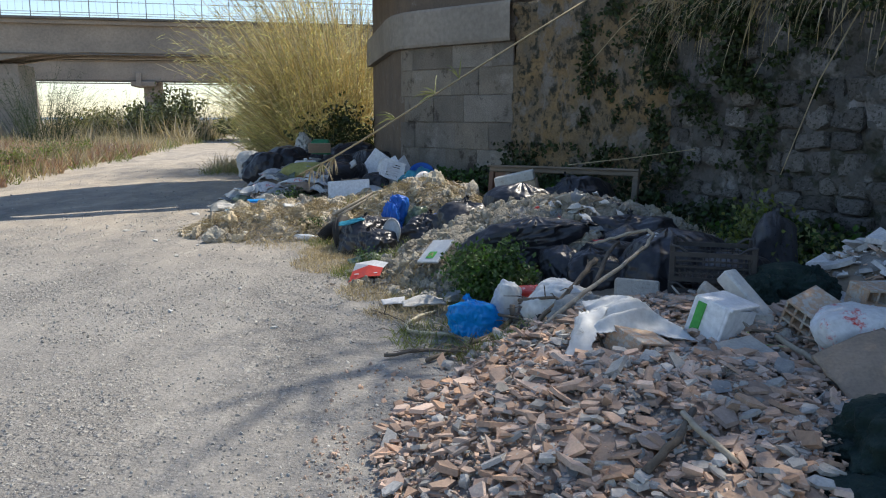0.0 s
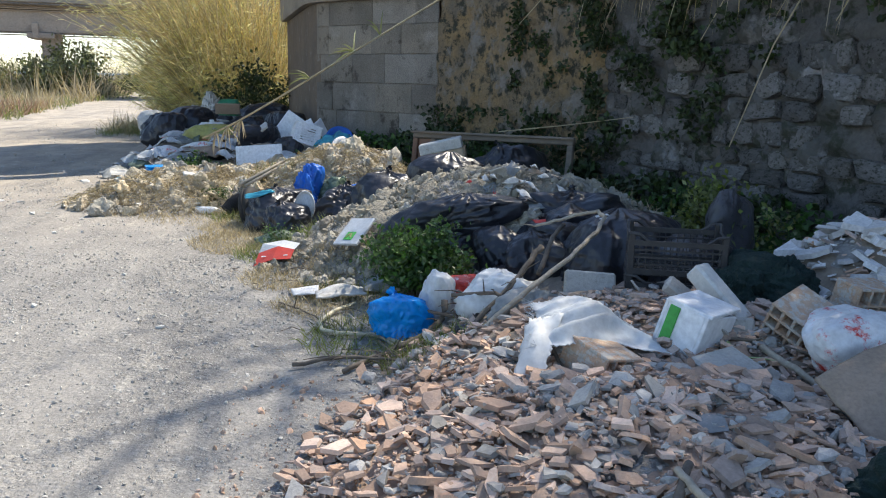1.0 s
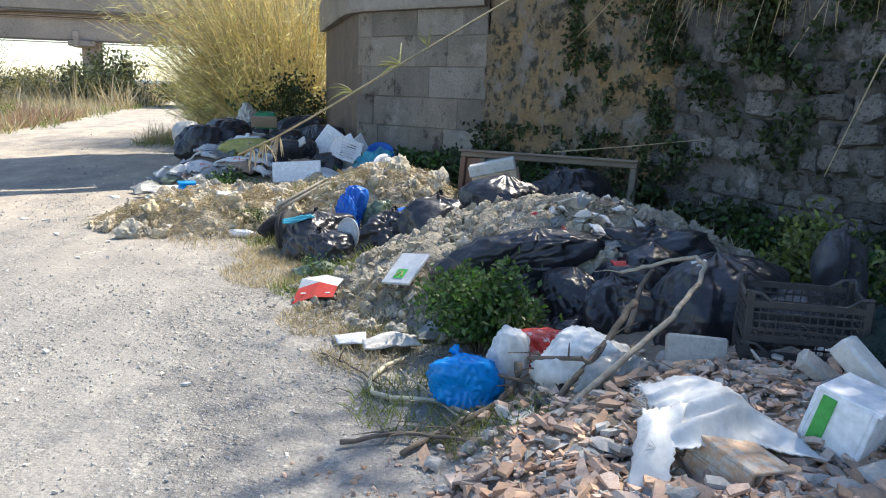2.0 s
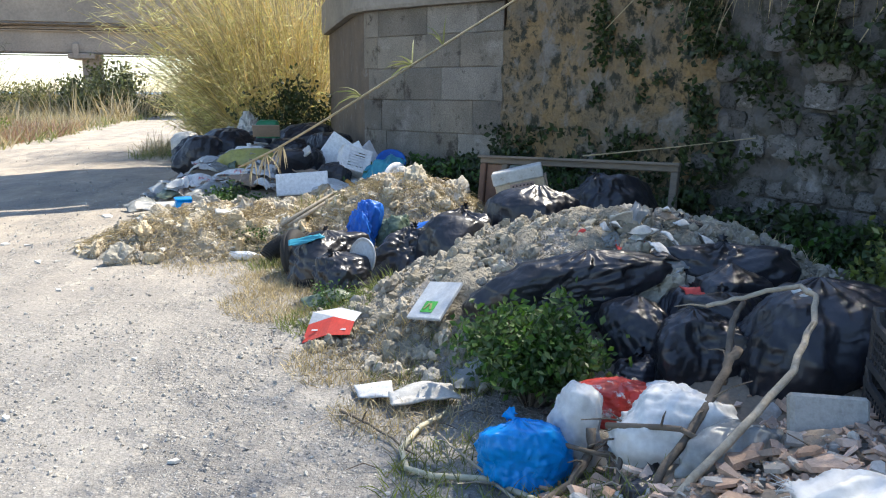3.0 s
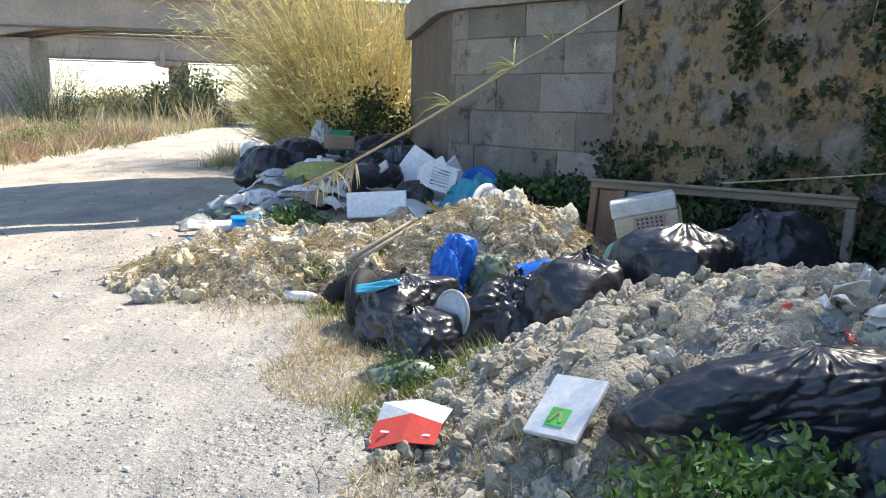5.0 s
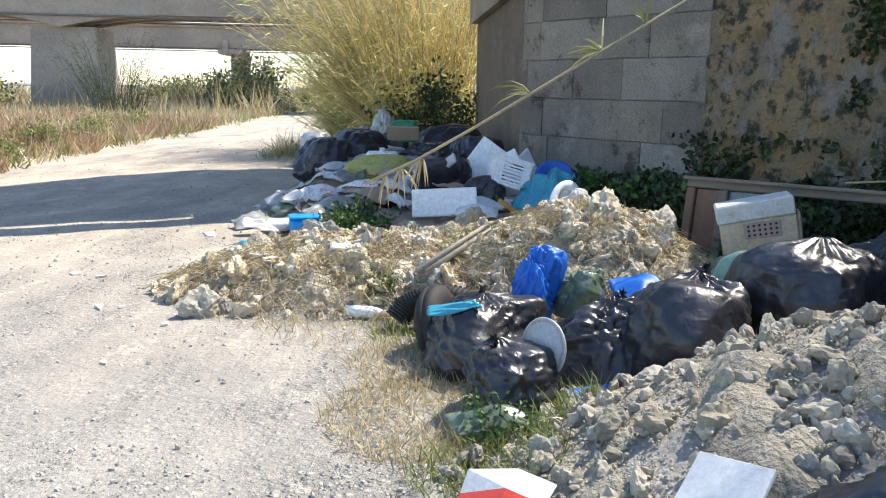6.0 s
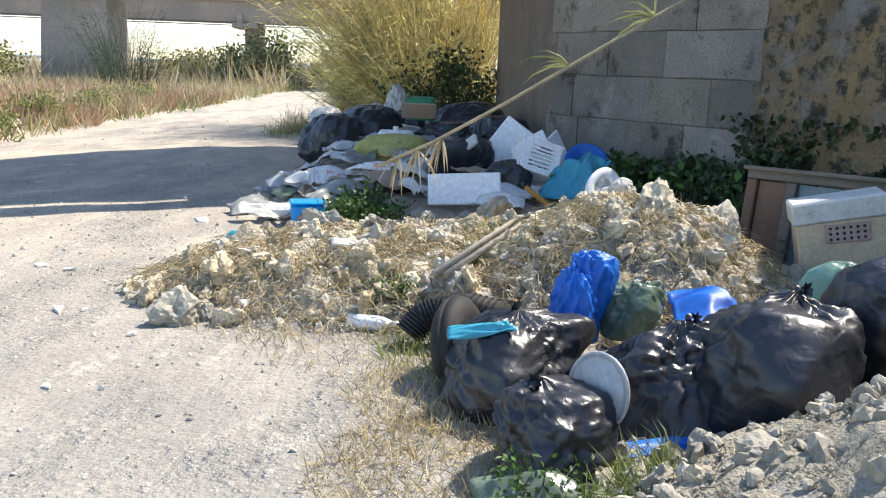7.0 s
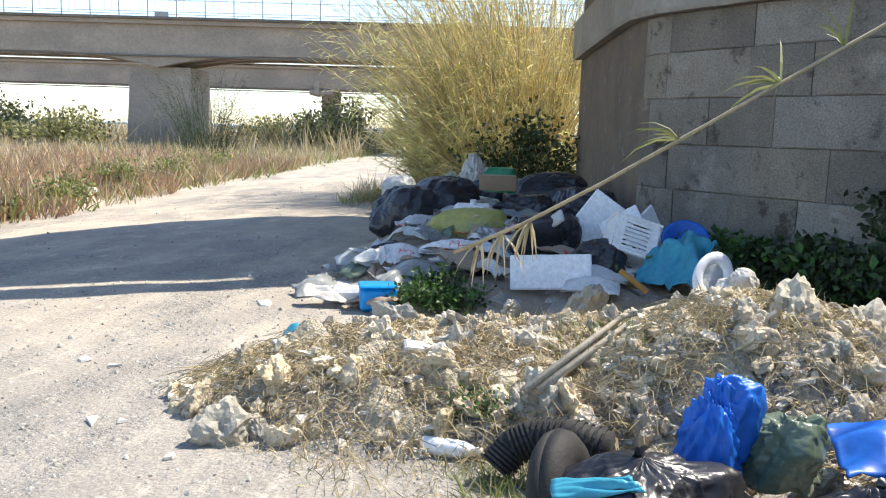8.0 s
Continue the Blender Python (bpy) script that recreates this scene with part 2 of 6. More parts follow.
    high = calc("ADD", high, calc("MULTIPLY", noisy(14.0, 6.0, (1, 1, 1)), 1.2))
    b = nd.new("ShaderNodeBump")
    b.inputs["Strength"].default_value, b.inputs["Distance"].default_value = 1.0, 0.022
    ln(high, b.inputs["Height"]), ln(b.outputs[0], bs.inputs["Normal"])
    return mt


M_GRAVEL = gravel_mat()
M_STONE = mat("road stone", (0.5, 0.475, 0.43), (0.38, 0.365, 0.335), 9, 0.9, 0.4, 80, vary="island", amount=0.28)
M_CLOD = mat("grey clods of mortar", (0.37, 0.335, 0.265), (0.28, 0.255, 0.205), 7, 0.95, 0.6, 60, (0.47, 0.45, 0.39), vary="island", amount=0.3)
M_CHALK = mat("white plaster bits", (0.6, 0.56, 0.49), (0.5, 0.46, 0.39), 8, 0.92, 0.5, 60, vary="island", amount=0.2)
M_CRUMB = mat("crumbled mortar and earth", (0.38, 0.345, 0.275), (0.27, 0.245, 0.195), 8, 0.95, 1.0, 38, (0.44, 0.41, 0.34), 0.56, dist=0.05)
M_DIRT = mat("pale earth with plaster crumbs", (0.56, 0.5, 0.39), (0.42, 0.36, 0.26), 7, 0.95, 1.0, 38, (0.56, 0.52, 0.44), 0.57, dist=0.05)
M_CLODP = mat("grey clod", (0.4, 0.37, 0.3), (0.3, 0.28, 0.235), 7, 0.95, 0.6, 60, (0.47, 0.45, 0.39), vary="object", amount=0.3)
M_PLASTER = mat("pale plaster rubble", (0.6, 0.52, 0.39), (0.44, 0.37, 0.265), 6, 0.95, 0.9, 50, (0.6, 0.56, 0.49), 0.66, vary="island", amount=0.28)
M_TILEDUST = mat("terracotta dust", (0.4, 0.28, 0.2), (0.3, 0.22, 0.17), 6, 0.95, 0.9, 40)
M_EARTH = mat("dry earth", (0.3, 0.24, 0.18), (0.21, 0.175, 0.135), 3, 0.95, 0.6, 50, (0.42, 0.38, 0.31))
M_TILE = mat("broken terracotta", (0.55, 0.365, 0.26), (0.45, 0.32, 0.24), 9, 0.9, 0.4, 70, (0.5, 0.42, 0.34), 0.6, vary="object", amount=0.3)
M_TILES = mat("terracotta bits", (0.55, 0.37, 0.265), (0.42, 0.31, 0.24), 4, 0.9, 0.4, 70, (0.5, 0.42, 0.34), 0.6, vary="island", amount=0.35)
M_MORTAR = mat("grey mortar bits", (0.43, 0.41, 0.375), (0.33, 0.315, 0.29), 9, 0.95, 0.5, 70, vary="island", amount=0.3)
M_BLOCK = mat("grey stone block", (0.285, 0.25, 0.205), (0.18, 0.16, 0.133), 1.3, 0.92, 1.0, 60, (0.1, 0.085, 0.068), 0.57, vary="object", amount=0.22, dist=0.014, c4=(0.33, 0.3, 0.26), spots4=0.57, grain=(0.6, 1.3))
M_RUBBLE = mat("ochre plastered rubble wall", (0.31, 0.215, 0.105), (0.17, 0.145, 0.11), 2.1, 0.95, 1.0, 24, (0.05, 0.05, 0.035), 0.5, dist=0.05, c4=(0.25, 0.23, 0.2), spots4=0.53)
M_OLDWALL = mat("grey rubble wall", (0.15, 0.14, 0.135), (0.1, 0.1, 0.09), 1.7, 0.95, 0.9, 22, (0.05, 0.055, 0.04), 0.52, dist=0.04, c4=(0.31, 0.3, 0.3), spots4=0.58)
M_PIER = mat("brown stained masonry", (0.2, 0.155, 0.115), (0.15, 0.12, 0.095), 1.8, 0.95, 0.6, 30, (0.26, 0.23, 0.2), 0.58)
M_CONC = mat("weathered concrete", (0.37, 0.33, 0.28), (0.27, 0.245, 0.21), 0.7, 0.9, 0.3, 12, (0.22, 0.21, 0.19), 0.62)


def film(name, c1, c2, rough=0.3, thin=0.0, scale=5.0, strength=0.55, spec=0.45):
    """Crinkled plastic film: sharp ridges in the relief at two sizes."""
    mt = mat(name, c1, c2, 4, rough, 0.0, 25, spec=spec, thin=thin)
    nd, ln = mt.node_tree.nodes, mt.node_tree.links.new
    tc = nd.new("ShaderNodeTexCoord").outputs["Object"]
    heights = []
    for s, k, tall, wide in ((scale * 0.5, 1.0, 0.35, 1.6), (scale * 0.8, 0.7, 1.7, 0.45), (scale * 2.4, 0.22, 0.6, 1.0)):
        mp = nd.new("ShaderNodeMapping")
        mp.inputs["Scale"].default_value, mp.inputs["Rotation"].default_value = (1, wide, tall), (0.5 * k, 0.4, 0.6 * k)
        n = nd.new("ShaderNodeTexNoise")
        n.noise_type = "RIDGED_MULTIFRACTAL"
        n.inputs["Scale"].default_value, n.inputs["Detail"].default_value, n.inputs["Distortion"].default_value = s, 1.2, 0.7
        ln(tc, mp.inputs[0]), ln(mp.outputs[0], n.inputs["Vector"])
        g = nd.new("ShaderNodeMath")
        g.operation, g.inputs[1].default_value = "MULTIPLY", k
        ln(n.outputs["Fac"], g.inputs[0])
        heights.append(g.outputs[0])
    total = heights[0]
    for h in heights[1:]:
        a = nd.new("ShaderNodeMath")
        ln(total, a.inputs[0]), ln(h, a.inputs[1])
        total = a.outputs[0]
    b = nd.new("ShaderNodeBump")
    b.inputs["Strength"].default_value, b.inputs["Distance"].default_value = strength, 0.02
    ln(total, b.inputs["Height"]), ln(b.outputs[0], nd["Principled BSDF"].inputs["Normal"])
    return mt


M_BAG = film("black plastic film", (0.014, 0.0145, 0.018), (0.029, 0.031, 0.041), 0.36, scale=13.0, strength=0.55, spec=0.58)

# ---- heights of the ground and the heaps ----
HEAPS = (  # centre x, y, half lengths, turn in degrees, height, sharpness
    (1.15, 3.3, 1.35, 1.35, 0, 0.34, 1.0), (1.8, 4.4, 1.7, 1.1, 0, 0.4, 0.8), (3.1, 4.9, 1.1, 1.0, 0, 0.72, 1.0),
    (1.7, 6.1, 1.1, 1.1, 0, 0.3, 0.8), (1.2, 7.35, 1.95, 1.3, 0, 0.73, 1.15), (0.7, 9.2, 1.6, 0.8, 0, 0.12, 1.0),
    (-0.2, 10.35, 1.15, 0.9, 0, 0.66, 1.2), (-1.9, 10.25, 1.35, 0.75, 10, 0.36, 0.9), (-0.9, 10.6, 1.6, 0.8, 0, 0.36, 0.9),
    (-2.3, 15.2, 1.75, 3.2, 8, 0.5, 0.8), (-1.0, 13.2, 1.0, 1.2, 0, 0.3, 0.8),
)


def height(x, y):
    z = 0.0
    for cx, cy, rx, ry, a, h, p in HEAPS:
        c, s = math.cos(radians(a)), math.sin(radians(a))
        u, v = ((x - cx) * c + (y - cy) * s) / rx, (-(x - cx) * s + (y - cy) * c) / ry
        q = 1 - u * u - v * v
        if q > 0:
            z = max(z, h * q ** p)
    return z


def bumpy(x, y):
    """Height with the unevenness of the ground."""
    z = height(x, y)
    far = min(1.0, max(0.0, (math.hypot(x, y) - 20) / 40))
    return z + (0.015 + 0.1 * min(z, 0.5) + 0.12 * far) * noise.noise((x * 1.3, y * 1.3, 3.1)) + 0.006 * noise.noise((x * 6, y * 6, 0))


# ---- ground ----
def spread(lo, hi, step, far, count):
    """Even steps from lo to hi, then ever longer ones out to far on both sides."""
    mid = [lo + i * step for i in range(int((hi - lo) / step) + 1)]
    grow = [(i / count) ** 3 for i in range(1, count + 1)]
    return [lo - (far + lo if far + lo > 0 else far) * g for g in reversed(grow)] + mid + [mid[-1] + (far - hi) * g for g in grow]


def ground():
    xs, ys = spread(-10, 5.5, 0.11, 900, 26), spread(0.5, 22, 0.11, 1500, 40)
    g = Mesh()
    g.add([(x, y, bumpy(x, y)) for y in ys for x in xs], [(j * len(xs) + i, j * len(xs) + i + 1, (j + 1) * len(xs) + i + 1, (j + 1) * len(xs) + i) for j in range(len(ys) - 1) for i in range(len(xs) - 1)])
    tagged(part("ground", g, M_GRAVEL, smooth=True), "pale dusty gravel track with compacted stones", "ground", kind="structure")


ground()

WALL = [(7.4, -6.0), (5.6, 1.5), (4.6, 4.6), (3.9, 6.9), (3.35, 8.6), (2.85, 10.0), (2.1, 11.6), (1.15, 13.25)]
PIER = [(1.15, 13.25), (0.45, 13.85), (-0.2, 14.45), (-0.62, 14.85), (-0.86, 15.3), (-1.0, 15.9), (-1.35, 17.9), (-1.75, 20.2)]


def along(line, step):
    """Points at even steps along a broken line, each with the way to its road side."""
    out = []
    for (ax, ay), (bx, by) in zip(line, line[1:]):
        a, b = Vector((ax, ay)), Vector((bx, by))
        n = max(1, round((b - a).length / step))
        d = (b - a).normalized()
        out += [(a + (b - a) * i / n, Vector((-d.y, d.x))) for i in range(n)]
    return out + [(Vector(line[-1]), out[-1][1])]


def sheet_wall(line, z0, z1, step, depth, thick):
    """A wall with an uneven face, its top and its back."""
    w, pts = Mesh(), along(line, step)
    rows = int((z1 - z0) / step)
    soft = []
    for i, (p, n) in enumerate(pts):
        q = pts[max(0, i - 6)][1] + pts[min(len(pts) - 1, i + 6)][1] + n
        soft.append(q.normalized())
    verts = []
    for j in range(rows + 1):
        z = z0 + (z1 - z0) * j / rows
        for (p, _), n in zip(pts, soft):
            o = depth(p, z)
            verts.append((p.x + n.x * o, p.y + n.y * o, z))
    k = len(pts)
    faces = [(j * k + i, (j + 1) * k + i, (j + 1) * k + i + 1, j * k + i + 1) for j in range(rows) for i in range(k - 1)]
    n0 = len(verts)
    for (p, _), n in zip(pts, soft):
        verts += [(p.x - n.x * thick, p.y - n.y * thick, z1), (p.x - n.x * thick, p.y - n.y * thick, z0)]
    for i in range(k - 1):
        a, b = n0 + 2 * i, n0 + 2 * i + 2
        faces += [(rows * k + i, a, b, rows * k + i + 1), (a, a + 1, b + 1, b)]
    return w.add(verts, faces)


def stony(p, z):
    """Bulging stones with sunk joints, and scabs of plaster."""
    s = p.x * 0.9 - p.y
    q = Vector((s * 2.6, z * 3.4, 0.3))
    d = noise.voronoi(q + Vector((noise.noise(q * 2), noise.noise(q * 2 + Vector((5, 0, 0))), 0)) * 0.35)[0]
    edge = min(1.0, (d[1] - d[0]) * 2.2)
    plaster = max(0.0, min(1.0, 2.5 * noise.noise((s * 0.45, z * 0.7, 8.0)) + 0.35 + (0.5 if p.y > 9.5 else -0.45)))
    return 0.13 * edge * (1 - plaster) + plaster * 0.11 + 0.05 * noise.noise((s * 2.6, z * 2.6, 1)) + 0.035 * noise.noise((s * 8, z * 8, 2)) - 0.1


tagged(part("wall_grey", sheet_wall(WALL[:6], -0.1, 3.3, 0.055, stony, 0.7), M_OLDWALL, smooth=True), "old grey rubble retaining wall, damp and overgrown", "wall", kind="structure")
tagged(part("wall_ochre", sheet_wall(WALL[5:], -0.1, 3.3, 0.055, stony, 0.7), M_RUBBLE, smooth=True), "ochre stretch of retaining wall with crumbling plaster", "wall", kind="structure")
pier_wall = tagged(part("wall_pier", sheet_wall(PIER, -0.1, 4.8, 0.15, lambda p, z: -0.03, 0.8), M_PIER, smooth=False), "rounded bridge abutment of grey stone blocks", "wall", kind="structure")


def ledge(z0, z1, out, name, label):
    """A band of stone that stands proud of the abutment."""
    b, pts = Mesh(), along(PIER, 0.2)
    verts = []
    for i, (p, _) in enumerate(pts):
        n = (pts[max(0, i - 1)][1] + pts[min(len(pts) - 1, i + 1)][1]).normalized()
        for z, o in ((z0, -0.02), (z0, out), (z0 + 0.05, out + 0.02), (z1 - 0.04, out + 0.02), (z1, out), (z1, -0.02)):
            verts.append((p.x + n.x * o, p.y + n.y * o, z + 0.006 * noise.noise((i * 0.7, z, 0))))
    faces = [(i * 6 + k, i * 6 + k + 1, i * 6 + k + 7, i * 6 + k + 6) for i in range(len(pts) - 1) for k in range(5)]
    return tagged(part(name, b.add(verts, faces), M_CONC), label, "trim", kind="structure")


ledge(2.72, 3.35, 0.1, "trim", "overhanging weathered concrete band on the abutment")


def embankment():
    """The earth behind the wall, level with its top."""
    e, line = Mesh(), WALL[:-1] + PIER
    outer = [(60, -20), (60, 0), (60, 5), (60, 8), (60, 12), (60, 16), (60, 20), (58, 26), (56, 30), (54, 34), (52, 38), (50, 44), (46, 48), (44, 52), (40, 60)]
    n, rows, verts = len(line), 14, []
    for j in range(rows + 1):
        k = (j / rows) ** 2
        for (ax, ay), (bx, by) in zip(line, outer):
            x, y = ax + 0.45 + (bx - ax) * k, ay + (by - ay) * k
            verts.append((x, y, 3.1 + 2.5 * min(k * 6, 1) + 0.25 * noise.noise((x * 0.5, y * 0.5, 0))))
    faces = [(j * n + i, (j + 1) * n + i, (j + 1) * n + i + 1, j * n + i + 1) for j in range(rows) for i in range(n - 1)]
    tagged(part("embankment", e.add(verts, faces), M_EARTH, smooth=True), "earth bank held up by the retaining wall", "ground", kind="structure")


embankment()


# ---- bridges ----
M_RAIL = mat("galvanised rail", (0.35, 0.36, 0.38), (0.28, 0.29, 0.3), 5, 0.5, 0.1, 30, metal=0.6)


def girder(length, y, wide, top, low, piers, haunch):
    """A long beam whose underside curves down to each pier."""
    xs = sorted(set([0.0, length] + [length * k / 60 for k in range(61)] + [p + d * 0.5 for p in piers for d in range(-12, 13) if 0 < p + d * 0.5 < length]))
    verts = []
    for x in xs:
        near = min([abs(x - p) for p in piers] or [99.0])
        z = low - haunch * max(0.0, 1 - near / 6.0) ** 2
        verts += [(x, y - wide / 2, top), (x, y - wide / 2, z), (x, y + wide / 2, z), (x, y + wide / 2, top)]
    faces = [(4 * i + k, 4 * i + (k + 1) % 4, 4 * i + 4 + (k + 1) % 4, 4 * i + 4 + k) for i in range(len(xs) - 1) for k in range(4)]
    return Mesh().add(verts, faces + [(3, 2, 1, 0), tuple(4 * len(xs) - 4 + k for k in range(4))])


# darker concrete colour that stands for shade lines on the bridges
M_SHADELINE = mat("concrete darkened for shade lines", (0.2, 0.175, 0.15), (0.13, 0.118, 0.1), 0.8, 0.92, 0.3, 12, (0.28, 0.25, 0.22), 0.6)
M_FASCIA = mat("brownish bridge concrete", (0.37, 0.31, 0.25), (0.28, 0.24, 0.2), 0.35, 0.92, 0.3, 9, (0.22, 0.19, 0.16), 0.62, c4=(0.42, 0.36, 0.3), spots4=0.62, stretch=(1, 1, 2))


def bridge(ax, ay, bx, by, z, deep, wide, piers, label, rails, haunch, tee):
    """A straight deck with a thin overhanging edge on deep girders, with its railing and piers."""
    a, b = Vector((ax, ay, 0)), Vector((bx, by, 0))
    d = (b - a).normalized()
    turn = math.degrees(math.atan2(d.y, d.x))
    length = (b - a).length
    th = thing("road_bridge", pose(ax, ay, z, 0, 0, turn), label, "bridge")
    box = lambda x, y, zz, sx, sy, sz, bev=0.03: Mesh().bevel_box(sx, sy, sz, pose(x, y, zz), bev)
    part("deck", box(length / 2, wide / 2, deep - 0.13, length, wide, 0.26), M_FASCIA, th)
    # top edge coloured dark for the shading of its overhang
    part("deck_edge", box(length / 2, 0.05, deep + 0.06, length, 0.5, 0.15), M_SHADELINE, th, "concrete deck edge darkened as a shade line")
    for y in (0.55, wide / 2, wide - 0.55):
        part("girder", girder(length, y, 0.55, deep - 0.262, 0.0, piers, haunch), M_FASCIA, th)
    # dark strips drawn in for the shadow lines along the underside
    for y in (0.2, wide - 0.2):
        part("drip_strip", box(length / 2, y, -0.12, length, 0.12, 0.1), M_SHADELINE, th)
    if rails:
        for h in (0.28, 0.42, 1.05, 1.4):
            part("rail", Mesh().tube([(0, 0.12, deep + h), (length, 0.12, deep + h)], 0.028 if h > 1.3 else 0.018), M_RAIL, th)
        for i in range(int(length / 1.6)):
            part("post", Mesh().box(0.05, 0.05, 1.3, pose(i * 1.6, 0.12, deep + 0.75)), M_RAIL, th)
        wires = Mesh()
        for i in range(int(length / 0.4)):
            wires.box(0.012, 0.012, 0.8, pose(i * 0.4, 0.12, deep + 0.75))
        part("wire_mesh", wires, M_RAIL, th)
    for x in piers:
        if tee:
            part("pier", Mesh().box(1.5, wide * 0.55, z + 0.3, pose(x + 0.6, wide / 2, -z / 2 - 0.1), 0.96), M_FASCIA, th, "weathered concrete bridge pier")
            part("crosshead", Mesh().bevel_box(2.2, wide * 1.02, 0.5, pose(x, wide / 2, -0.3), 0.08), M_FASCIA, th)
            part("bearing_post", Mesh().bevel_box(0.5, 0.3, 1.3, pose(x - 0.4, 0.0, 0.1), 0.04), M_FASCIA, th)
        else:
            part("pier", Mesh().box(3.9, wide * 0.8, z + 0.3 - haunch, pose(x, wide / 2, -z / 2 - haunch / 2 - 0.1), 0.88), M_FASCIA, th, "broad tapering concrete bridge pier")
    return th


bridge(-69.3, 38.3, 13.7, 56.3, 5.3, 1.85, 5.0, (16.0, 43.6, 72.0), "long concrete road bridge with a thin wire railing over the riverbed", True, 0.75, False)
bridge(-85.2, 64.6, 12.5, 85.7, 4.9, 2.0, 5.0, (25.0, 58.4, 88.0), "second concrete bridge farther down the riverbed", False, 0.0, True)


def overhead():
    """The bridge that springs from the abutment: its deck flares to shape the shadow, and an added strip runs along its
    side.
    """
    near = [(-42.33, -10.75), (-20.33, 3.6), (-2.73, 15.08), (0.57, 17.23)]
    far = [(-44.0, -7.5), (-22.0, 6.6), (-9.6, 13.1), (-6.4, 15.0), (-5.35, 16.5), (-5.0, 18.0), (-4.4, 19.5), (-3.3, 20.9), (0.5, 22.0)]
    th = thing("road_bridge", pose(-2.4, 14.58, 4.5), "concrete bridge overhead springing from the stone abutment", "bridge")
    o = Vector((-2.4, 14.58))
    ring = [Vector(p) - o for p in near + far[::-1]]
    k = len(ring)
    part("deck", Mesh().add([(p.x, p.y, 0) for p in ring] + [(p.x, p.y, 0.8) for p in ring], [tuple(range(k - 1, -1, -1)), tuple(range(k, 2 * k))] + [(i, (i + 1) % k, k + (i + 1) % k, k + i) for i in range(k)]), M_FASCIA, th)
    for line, name in ((near, "near"), (far, "far")):
        for (ax, ay), (bx, by) in zip(line, line[1:]):
            a, b = Vector((ax, ay, 0)) - o.to_3d(), Vector((bx, by, 0)) - o.to_3d()
            mid, l, turn = (a + b) / 2, (b - a).length, math.degrees(math.atan2(b.y - a.y, b.x - a.x))
            part("parapet", Mesh().bevel_box(l, 0.2, 0.5, pose(mid.x, mid.y, 1.05, 0, 0, turn), 0.02), M_FASCIA, th)
            if name == "near":
                side = Vector((b.y - a.y, a.x - b.x, 0)).normalized()
                c = mid + side * 0.52
                # strip added only so that its gap draws a light line in the shadow
                part("service_duct", Mesh().bevel_box(l, 0.42, 0.3, pose(c.x, c.y, 0.4, 0, 0, turn), 0.03), M_RAIL, th, "unseen strip added along the bridge to split its shadow")
                for i in range(max(1, int(l / 2.6))):
                    q = a.lerp(b, (i + 0.3) / max(1, int(l / 2.6))) + side * 0.2
                    part("bracket", Mesh().box(0.5, 0.26, 0.1, pose(q.x, q.y, 0.3, 0, 0, turn)), M_RAIL, th)


overhead()

M_SEA = mat("sea water", (0.1, 0.2, 0.3), (0.13, 0.24, 0.34), 0.02, 0.25, 0.1, 0.5)
tagged(part("water", Mesh().box(6000, 2500, 0.2, pose(0, 1650, 0.4)), M_SEA), "blue sea at the end of the riverbed", "water", kind="structure")

# ---- greenery ----
M_LEAF = mat("green leaves", (0.075, 0.15, 0.035), (0.05, 0.105, 0.025), 3, 0.5, 0, 20, vary="island", amount=0.45, thin=0.3)
M_LEAFD = mat("dark ivy leaves", (0.035, 0.06, 0.018), (0.05, 0.07, 0.022), 3, 0.5, 0, 20, vary="island", amount=0.45, thin=0.2)
M_REED = mat("yellowing reed", (0.7, 0.63, 0.34), (0.5, 0.5, 0.24), 1.5, 0.7, 0, 20, vary="island", amount=0.6, thin=0.55)
M_STRAW = mat("dry straw", (0.52, 0.43, 0.25), (0.42, 0.34, 0.19), 3, 0.85, 0, 20, vary="island", amount=0.4, thin=0.25)
M_GRASS = mat("green grass", (0.16, 0.21, 0.05), (0.25, 0.26, 0.08), 2, 0.6, 0, 20, vary="island", amount=0.4, thin=0.3)
M_OLIVE = mat("olive scrub leaves", (0.3, 0.29, 0.12), (0.2, 0.21, 0.085), 0.6, 0.6, 0, 20, vary="island", amount=0.5, thin=0.35)
M_RUST = mat("reddish dry scrub", (0.36, 0.21, 0.14), (0.42, 0.3, 0.17), 1, 0.85, 0, 20, vary="island", amount=0.4, thin=0.25)
M_BARK = mat("grey bark", (0.11, 0.09, 0.07), (0.17, 0.14, 0.11), 12, 0.9, 0.5, 60)
M_PALEBARK = mat("peeled pale branch", (0.42, 0.37, 0.29), (0.33, 0.28, 0.21), 14, 0.8, 0.4, 60)


